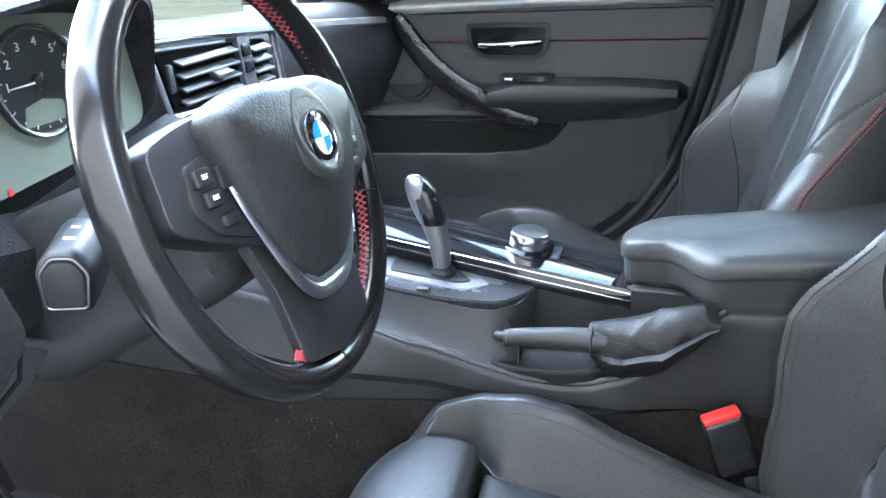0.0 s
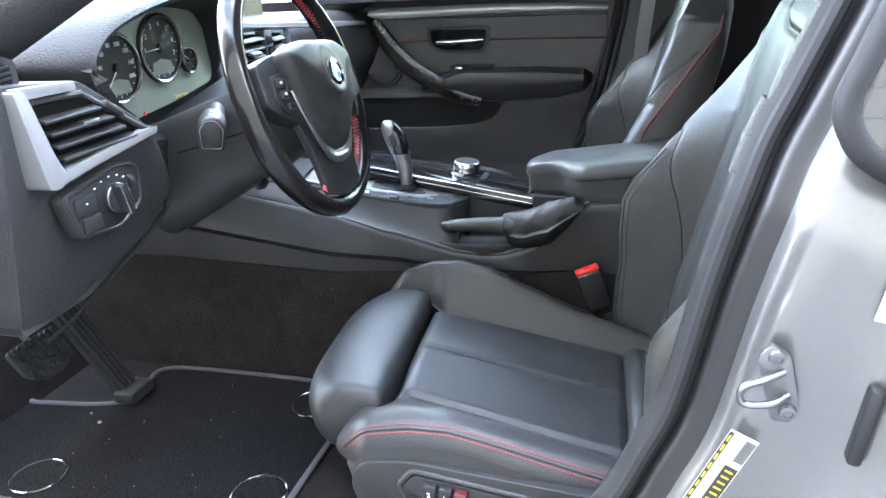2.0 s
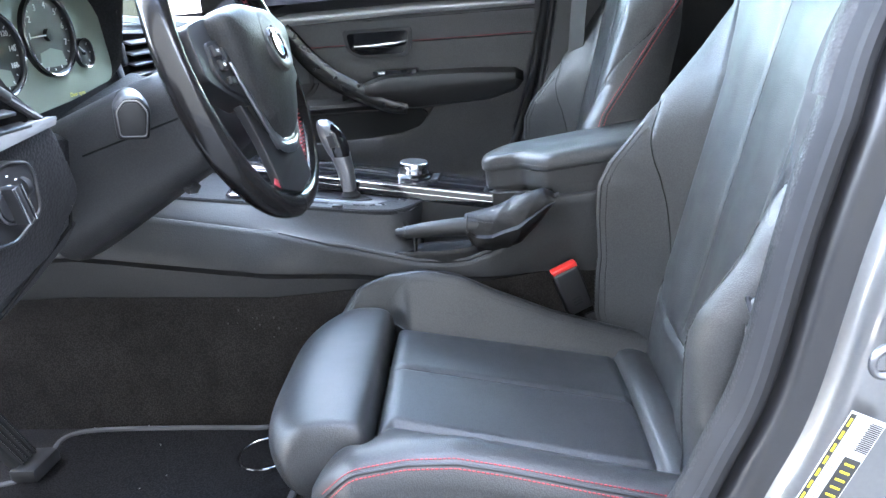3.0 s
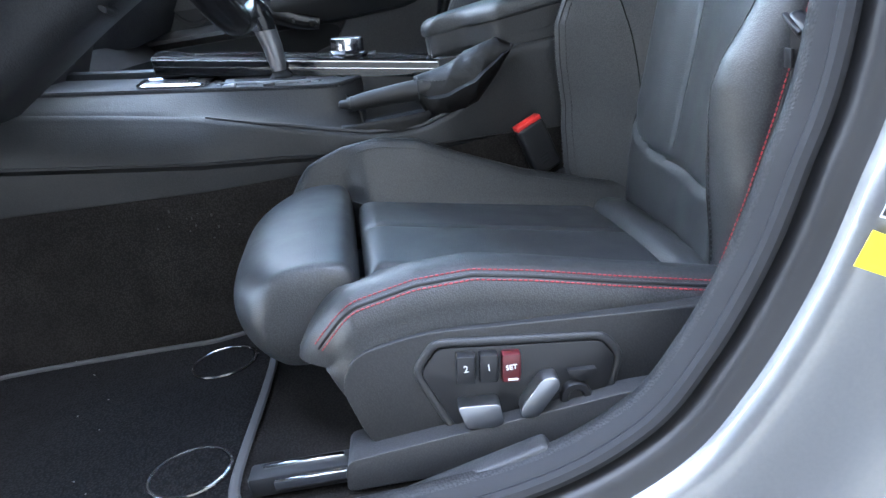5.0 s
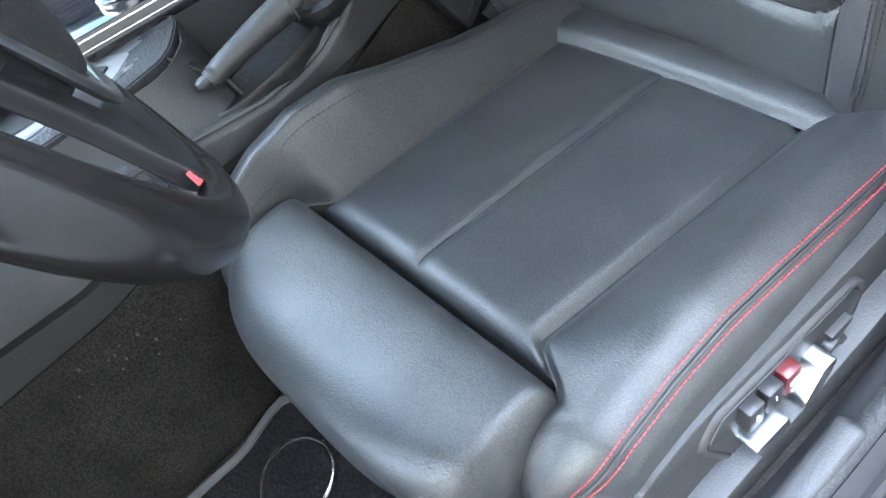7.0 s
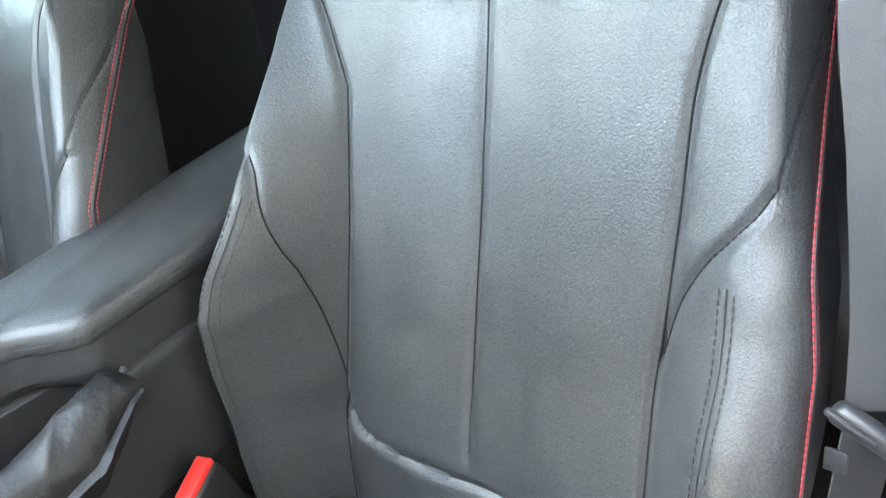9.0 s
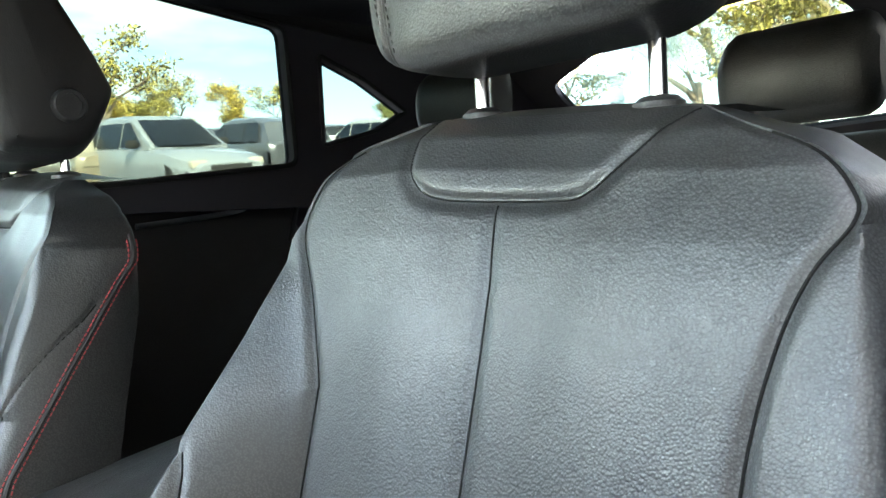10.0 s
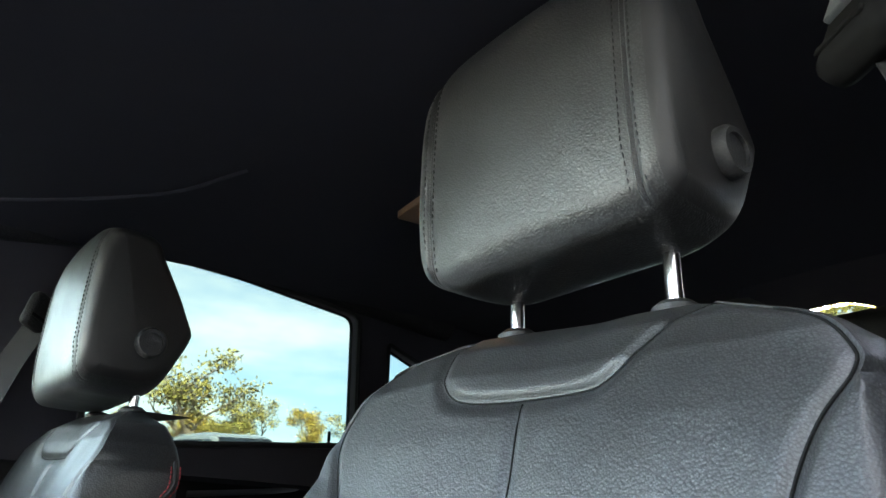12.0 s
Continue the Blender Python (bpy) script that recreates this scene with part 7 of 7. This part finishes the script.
# ---------------------------------------------------------------- pedals, mat, seat rails, sill
bp = thing("brake_pedal", (-1.10, -0.46, 0.55), "black rubber brake pedal with a raised diamond tread", "pedal")
tb = Matrix.Translation((-1.10, -0.455, 0.548)) @ Matrix.Rotation(radians(-38), 4, "Y")
bm = prism(rounded([(-0.060, 0.040), (0.060, 0.040), (0.060, -0.020), (0.025, -0.045), (-0.025, -0.045), (-0.060, -0.020)], 0.012), "x", -0.006, 0.006, 0.003)
bm.transform(tb)
pad = part("pad", bm, RUBBER, bp)
for i in range(8):
    for j in range(6):
        bm = box((0.0075, -0.049 + 0.014 * i, -0.030 + 0.0125 * j), (0.004, 0.0095, 0.0085), 0.0012, Matrix.Rotation(radians(45), 4, "X"))
        bm.transform(tb)
        part("tread_stud", bm, RUBBER, pad)
bm = bmesh.new()
tube(bm, [(-1.11, -0.455, 0.55), (-1.17, -0.455, 0.66), (-1.20, -0.455, 0.85)], 0.009, 8)
part("pedal_arm", bm, SATIN_PLASTIC, bp)
ap = thing("accelerator_pedal", (-1.08, -0.32, 0.40), "long black ribbed accelerator pedal hinged on the floor", "pedal")
ta = Matrix.Translation((-1.085, -0.335, 0.495)) @ Matrix.Rotation(radians(-33), 4, "Y") @ Matrix.Rotation(radians(0), 4, "X")
bm = prism(rounded([(-0.034, 0.125), (0.034, 0.125), (0.026, -0.125), (-0.026, -0.125)], 0.010), "x", -0.008, 0.006, 0.004)
bm.transform(ta)
pad = part("pad", bm, RUBBER, ap)
for k in range(4):
    bm = bmesh.new()
    tube(bm, [(0.008, -0.021 + 0.014 * k, 0.11), (0.008, (-0.021 + 0.014 * k) * 0.8, -0.11)], 0.0035, 6)
    bm.transform(ta)
    part("rib", bm, SATIN_PLASTIC, pad)
part("hinge", box((-1.015, -0.335, 0.402), (0.05, 0.075, 0.03), 0.008), SATIN_PLASTIC, ap)

MAT_EDGE = [(-0.545, -0.228), (-0.66, -0.214), (-0.80, -0.210), (-0.95, -0.212), (-1.005, -0.222), (-1.025, -0.245), (-1.015, -0.290), (-1.000, -0.330), (-1.020, -0.362), (-1.08, -0.385), (-1.20, -0.40), (-1.26, -0.42), (-1.26, -0.655), (-0.60, -0.665), (-0.530, -0.640), (-0.534, -0.59)]
edge = [(p.x, p.y) for p in smooth_path([(a, b, 0) for a, b in MAT_EDGE], 6, True)]
mat = thing("floor_mat", (-0.8, -0.4, 0.385), "black pile floor mat with a bound edge and round clips", "floor mat")
part("mat_surface", prism(edge, "z", 0.384, 0.393, 0.0), CARPET, mat)
bm = bmesh.new()
tube(bm, [(a, b, 0.3935) for a, b in edge], 0.0065, 8, True, flat=0.6, up=(0, 0, 1))
part("bound_edge", bm, material("edge_tape", (0.028, 0.027, 0.027), 0.85, bump=(("noise", 0.002, 0.5),)), mat)
for x, y in ((-0.612, -0.296), (-0.592, -0.572), (-1.015, -0.610)):
    ring = part("clip_disc", lathe([(0.0, 0.0025), (0.044, 0.0025), (0.046, 0.0)], (x, y, 0.393), (0, 0, 1), 36, False), CARPET, mat)
    bm = bmesh.new()
    tube(bm, [(x + 0.047 * math.cos(a), y + 0.047 * math.sin(a), 0.3945) for a in np.linspace(0, 2 * math.pi, 49)[:-1]], 0.0024, 8, True)
    part("clip_ring", bm, material("ring_plastic", (0.02, 0.02, 0.02), 0.12, coat=1.0), ring, "glossy black ring")
rnd = random.Random(11)
bm = bmesh.new()
for k in range(18):
    x, y = rnd.uniform(-1.0, -0.55), rnd.uniform(-0.63, -0.20)
    add(bm, box((x, y, 0.3945), (rnd.uniform(0.0008, 0.003), rnd.uniform(0.0006, 0.002), 0.0008), 0, Matrix.Rotation(rnd.uniform(0, 3), 4, "Z")))
for x, y, r in ((-1.02, -0.44, 0.0045), (-1.06, -0.415, 0.003), (-0.93, -0.42, 0.002)):
    add(bm, lathe([(0.0, r), (r * 0.7, r * 0.7), (r, 0)], (x, y, 0.393), (0, 0, 1), 8, False))
solid("lint", bm, material("lint", (0.11, 0.107, 0.104), 0.9), "pale lint and grit specks on the floor mat", "lint", kind="stuff")

# seat rail with its cover, beside the sill
rail = thing("seat_rail", (-0.2, -0.62, 0.385), "steel seat rail with a black plastic end cover", "seat rail")
part("rail_bar", box((-0.20, -0.622, 0.402), (0.62, 0.030, 0.024), 0.004), SATIN_PLASTIC, rail)
part("rail_end", box((-0.45, -0.618, 0.412), (0.09, 0.007, 0.010), 0.002), CHROME, rail, "bare steel rail end")
part("rail_end", box((-0.44, -0.644, 0.408), (0.08, 0.006, 0.012), 0.002), CHROME, rail)
part("rail_cover", prism(rounded([(-0.405, 0.392), (-0.398, 0.428), (-0.10, 0.455), (0.10, 0.455), (0.10, 0.392)], 0.01), "y", -0.655, -0.598, 0.010, 3), PLASTIC, rail)
solid("sill_trim", loft([[(x, -0.660, 0.385), (x, -0.670, 0.392 + d), (x, -0.682, 0.402 + d), (x, -0.705, 0.408 + d), (x, -0.722, 0.405 + d), (x, -0.730, 0.38)] for x, d in ((-1.25, 0.005), (-0.8, 0.0), (-0.4, 0.0), (-0.22, 0.012), (-0.12, 0.045), (-0.06, 0.09))]), RUBBER, "grained black sill trim beside the driver seat", "trim", kind="structure")
solid("sill_pad", box((-0.27, -0.690, 0.412), (0.16, 0.030, 0.022), 0.008, Matrix.Rotation(radians(-14), 4, "Y"), seg=3), PLASTIC, "raised black pad on the sill trim", "trim", kind="structure")

# ---------------------------------------------------------------- outside
SLOPE = 0.105
SD = Vector((0.62, 0.78))


def ground_z(x, y):
    return 0.10 + SLOPE * (x * SD.x + y * SD.y)


ASPHALT = material("asphalt", (0.10, 0.098, 0.094), 0.9, bump=(("noise", 0.02, 0.4),), vary=(1.5, 0.25))
bm = bmesh.new()
R_ = 400.0
bm.faces.new([bm.verts.new((x, y, ground_z(x, y))) for x, y in ((-R_, -R_), (R_, -R_), (R_, R_), (-R_, R_))])
bmesh.ops.subdivide_edges(bm, edges=bm.edges[:], cuts=30, use_grid_fill=True)
solid("ground", bm, ASPHALT, "pale worn asphalt of a sloping car park", "ground", kind="structure")

# long boarded building by the car, made tall and near to block side light
house = thing("building", (-1.0, -5.2, ground_z(-1, -5.2)), "tall pale building clad in horizontal boards", "building")
SIDING = material("siding", (0.24, 0.213, 0.178), 0.7, vary=(0.6, 0.12))
hz = ground_z(0, -5.2)
part("wall", box((2.0, -5.5, hz + 5.4), (44, 0.3, 11.0), 0), SIDING, house)
for k in range(54):
    part("board", box((2.0, -5.33, hz + 0.2 + k * 0.2), (44, 0.03, 0.19), 0, Matrix.Rotation(radians(-3), 4, "X")), SIDING, house)
part("roof", box((2.0, -6.4, hz + 11.0), (44.6, 3.0, 0.2), 0), material("roof_felt", (0.10, 0.09, 0.09), 0.9, vary=(0.5, 0.2)), house)

CARGLASS = material("car_glass", (0.02, 0.025, 0.03), 0.05, coat=1.0)
TYRE = material("tyre", (0.02, 0.02, 0.02), 0.8, vary=(0.05, 0.2))
LAMPGLASS = material("lamp_glass", (0.55, 0.50, 0.40), 0.1, coat=1.0)


def parked_car(at, heading, paint, label, tall=1.0, name="parked_car", detail=True):
    """A parked estate or off-roader, its nose along +x before it is turned."""
    z0 = ground_z(at[0], at[1])
    car = thing(name, (0, 0, 0), label, "car", "parked cars")
    L, Wd = 4.6, 0.92
    rings = []
    belt, roof = 1.02 * tall, 1.62 * tall
    for x, zb, zt, w in ((-2.3, 0.55, 0.95 * tall, 0.74), (-2.2, 0.35, belt, 0.86), (-1.4, 0.30, belt + 0.02, Wd), (0.0, 0.28, belt, Wd), (0.8, 0.30, belt - 0.03, Wd), (1.5, 0.30, belt - 0.10, 0.90), (2.05, 0.32, belt - 0.22, 0.84), (2.28, 0.42, belt - 0.36, 0.70)):
        rings.append([(x, -w, zb + 0.12), (x, -w * 0.94, zb), (x, w * 0.94, zb), (x, w, zb + 0.12), (x, w, zt - 0.22), (x, w * 0.97, zt - 0.05), (x, w * 0.86, zt), (x, 0, zt + 0.03), (x, -w * 0.86, zt), (x, -w * 0.97, zt - 0.05), (x, -w, zt - 0.22)])
    part("body", loft(rings), paint, car)
    rings = []
    for x, w, zt in ((-2.12, 0.76, belt), (-1.85, 0.70, roof - 0.12), (-1.3, 0.70, roof), (-0.2, 0.70, roof + 0.02), (0.15, 0.69, roof - 0.04), (0.95, 0.80, belt - 0.02)):
        rings.append([(x, -0.86, belt - 0.06), (x, -0.86 + (0.86 - w) * 0.2, belt), (x, -w, zt - 0.05 if zt > belt else belt), (x, -w * 0.85, zt), (x, w * 0.85, zt), (x, w, zt - 0.05 if zt > belt else belt), (x, 0.86 - (0.86 - w) * 0.2, belt), (x, 0.86, belt - 0.06)])
    part("cabin", loft(rings), paint, car)
    for s in (-1, 1):
        for x0, x1, x2, x3 in ((-1.80, -1.05, -1.05, -1.62), (-0.98, -0.12, -0.12, -0.98), (-0.05, 0.74, 0.16, -0.05)):
            bm = bmesh.new()
            f = bm.faces.new([bm.verts.new((x0, s * 0.872, belt + 0.02)), bm.verts.new((x1, s * 0.872, belt + 0.02)), bm.verts.new((x2, s * 0.735, roof - 0.12)), bm.verts.new((x3, s * 0.735, roof - 0.12))])
            bmesh.ops.solidify(bm, geom=bm.faces[:], thickness=0.02)
            part("side_window", bm, CARGLASS, car)
        part("mirror", box((0.62, s * 1.0, belt + 0.06), (0.16, 0.22, 0.16), 0.05, seg=3), TYRE if detail else paint, car)
        part("headlight", box((2.10, s * 0.62, belt - 0.34), (0.24, 0.34, 0.16), 0.05, seg=3), LAMPGLASS, car)
        for x in (-1.4, 1.42):
            tyre = part("wheel", lathe([(0.20, -0.10), (0.33, -0.10), (0.355, -0.07), (0.355, 0.07), (0.33, 0.10), (0.20, 0.10)], (x, s * 0.80, 0.355), (0, 1, 0), 28), TYRE, car)
            part("rim", lathe([(0.0, 0.085), (0.06, 0.09), (0.19, 0.075), (0.215, 0.10)], (x, s * 0.80, 0.355), (0, s, 0), 20, False), SILVER, tyre)
    bm = bmesh.new()
    bm.faces.new([bm.verts.new(p) for p in ((0.99, -0.72, belt + 0.01), (0.99, 0.72, belt + 0.01), (0.21, 0.60, roof - 0.07), (0.21, -0.60, roof - 0.07))])
    bmesh.ops.solidify(bm, geom=bm.faces[:], thickness=0.02)
    part("windscreen", bm, CARGLASS, car)
    part("grille", box((2.26, 0, belt - 0.46), (0.06, 0.9, 0.20), 0.03), TYRE, car)
    part("bumper", box((2.24, 0, 0.42), (0.16, 1.5, 0.20), 0.05, seg=3), paint, car)
    up = Vector((-SLOPE * SD.x, -SLOPE * SD.y, 1)).normalized()
    fx = Vector((math.cos(heading), math.sin(heading), 0))
    fx = (fx - up * fx.dot(up)).normalized()
    fy = up.cross(fx)
    m = Matrix.Identity(4)
    for k in range(3):
        m[k][0], m[k][1], m[k][2] = fx[k], fy[k], up[k]
    m.translation = (at[0], at[1], z0)
    car.matrix_world = m
    return car


PEARL = material("pearl_paint", (0.30, 0.33, 0.36), 0.25, coat=1.0)
WHITE_PAINT = material("white_paint", (0.55, 0.56, 0.57), 0.3, coat=1.0)
GREY_PAINT = material("grey_paint", (0.12, 0.13, 0.15), 0.3, 0.3, coat=1.0)
DARK_PAINT = material("dark_paint", (0.03, 0.035, 0.05), 0.3, coat=1.0)
TAN_PAINT = material("tan_paint", (0.35, 0.30, 0.22), 0.3, 0.3, coat=1.0)
parked_car((6.6, 14.2), radians(-84), PEARL, "parked silver-white off-roader with a dark windscreen", 0.98, "parked_suv")
parked_car((-0.6, 7.4), radians(-2), WHITE_PAINT, "parked white car seen low through the window")
rnd = random.Random(5)
paints = [WHITE_PAINT, GREY_PAINT, PEARL, DARK_PAINT, TAN_PAINT]
names = {0: "distant parked white car", 1: "distant parked grey car", 2: "distant parked silver car", 3: "distant parked dark car", 4: "distant parked tan car"}
for k in range(26):
    row = k % 3
    x, y = 6.0 + 3.0 * (k // 3) * 1.5 + rnd.uniform(-0.4, 0.4), 17.0 + 9.0 * row + rnd.uniform(-0.5, 0.5)
    c = rnd.randrange(5)
    parked_car((x, y), radians(-90 if row % 2 else 88), paints[c], names[c] + " in the car park", rnd.uniform(0.9, 1.08), detail=False)
solid("yellow_sign", box((27.0, 24.0, ground_z(27, 24) + 1.8), (1.2, 0.1, 1.0), 0.02), YELLOW, "plain yellow board standing in the car park", "sign")

LEAF = [material("autumn_leaf_" + n, c, 0.7, vary=(0.4, 0.3)) for n, c in (("gold", (0.46, 0.34, 0.07)), ("olive", (0.33, 0.28, 0.07)), ("green", (0.16, 0.17, 0.05)))]
BARK = material("bark", (0.22, 0.17, 0.12), 0.9, bump=(("noise", 0.05, 0.6),), vary=(0.2, 0.3))


def tree(at, h, spread, leaf, seed, bare=0.35, label="autumn tree with thinning yellow leaves"):
    r = random.Random(seed)
    z0 = ground_z(*at)
    t = thing("tree", (at[0], at[1], z0), label, "tree", "trees")
    bm, tips = bmesh.new(), []

    def limb(p, d, length, rad, depth):
        q = [p]
        for k in range(4):
            d = (d + Vector((r.gauss(0, 0.16), r.gauss(0, 0.16), r.gauss(0.04, 0.10)))).normalized()
            q.append(q[-1] + d * length / 4)
        tube(bm, q, lambda u: rad * (1 - 0.55 * u), 6)
        if depth:
            for k in range(r.choice((2, 3, 3))):
                s_ = q[r.choice((2, 3, 4))]
                a = r.uniform(0, 2 * math.pi)
                nd = (d * 0.7 + Vector((math.cos(a), math.sin(a), r.uniform(0.0, 0.6))) * spread).normalized()
                limb(s_, nd, length * r.uniform(0.55, 0.8), rad * 0.5, depth - 1)
        else:
            tips.extend((q[2], q[3], q[4]))

    limb(Vector((at[0], at[1], z0 - 0.1)), Vector((0, 0, 1)), h * 0.36, h * 0.030, 4)
    part("trunk", bm, BARK, t)
    verts, faces = [], []
    for p in tips:
        if r.random() < bare:
            continue
        for k in range(30):
            c = p + Vector((r.gauss(0, 1), r.gauss(0, 1), r.gauss(0, 0.8))) * h * 0.035
            s_ = h * r.uniform(0.008, 0.017)
            a, b = Vector((r.gauss(0, 1), r.gauss(0, 1), r.gauss(0, 1))).normalized(), Vector((r.gauss(0, 1), r.gauss(0, 1), r.gauss(0, 1))).normalized()
            n = len(verts)
            verts += [c - a * s_, c + b * s_ * 0.6, c + a * s_, c - b * s_ * 0.6]
            faces.append((n, n + 1, n + 2, n + 3))
    me = bpy.data.meshes.new("crown")
    o = Vector((at[0], at[1], z0))
    me.from_pydata([v - o for v in verts], [], faces)
    me.materials.append(leaf)
    ob = new("crown", me)
    ob.parent = t
    ORIGIN[ob.name] = o
    return t


tree((11.8, 31.0), 8.0, 1.05, LEAF[1], 21, 0.55, "tall half-bare tree with yellow autumn leaves")
for k, (x, y, h, l, b) in enumerate(((6.0, 34.0, 5.4, 1, 0.1), (2.5, 33.0, 5.0, 0, 0.1), (9.0, 33.0, 4.6, 0, 0.1), (13.5, 36.0, 5.0, 0, 0.1), (16.0, 35.0, 5.2, 1, 0.2), (17.5, 44.0, 6.2, 0, 0.05), (21.5, 45.0, 6.0, 1, 0.05), (25.0, 44.0, 5.8, 0, 0.05), (29.0, 43.0, 5.8, 1, 0.05), (34.0, 40.0, 5.0, 2, 0.05), (-3.0, 33.0, 4.6, 0, 0.2))):
    tree((x, y), h, 0.9, LEAF[l], 40 + k, b, "small autumn tree with a dense crown")
for k, (x, y, h) in enumerate(((19.0, 6.0, 8.0), (21.0, 1.5, 8.5), (23.0, -3.0, 8.0), (24.0, 9.0, 7.5))):
    tree((x, y), h, 0.9, LEAF[(1, 2, 0, 1)[k]], 70 + k, 0.15, "leafy tree with green and yellow foliage")
for k, (x, y, h, b) in enumerate(((24.0, 16.8, 8.6, 0.35), (26.0, 11.6, 9.4, 0.45), (25.0, 7.6, 8.2, 0.30))):
    tree((x, y), h, 0.95, LEAF[(1, 2, 1)[k]], 90 + k, b, "tall thinning tree with olive and yellow foliage")

# driver's door, swung open ahead of the opening
od = thing("driver_door", (-1.02, -0.84, 0.32), "open silver driver door with a black inner card", "car door")
swing = Matrix.Translation((-1.02, -0.84, 0.0)) @ Matrix.Rotation(radians(-66), 4, "Z")


def hung(bm):
    bm.transform(swing)
    return bm


outline = rounded([(0.0, 1.06), (1.02, 1.08), (1.06, 0.98), (1.00, 0.72), (0.88, 0.48), (0.72, 0.36), (0.04, 0.36)], 0.04)
part("skin", hung(prism(outline, "y", -0.10, -0.04, 0.015, 3)), PAINT, od)
part("door_card", hung(prism([(0.03 + x * 0.94, 0.02 + z * 0.985) for x, z in outline], "y", -0.04, 0.03, 0.015, 3)), PLASTIC, od, "black grained inner card")
part("armrest", hung(box((0.52, 0.055, 0.76), (0.56, 0.07, 0.07), 0.02, seg=3)), SMOOTH_LEATHER, od)
part("map_pocket", hung(box((0.48, 0.045, 0.50), (0.62, 0.05, 0.14), 0.02, seg=3)), PLASTIC, od)
bm = bmesh.new()
tube(bm, smooth_path([(0.02, -0.05, 1.07), (0.30, -0.02, 1.26), (0.60, 0.02, 1.38), (0.98, 0.04, 1.42), (1.06, 0.0, 1.25), (1.04, -0.05, 1.08)], 8), 0.016, 8)
part("window_frame", hung(bm), SATIN_PLASTIC, od)
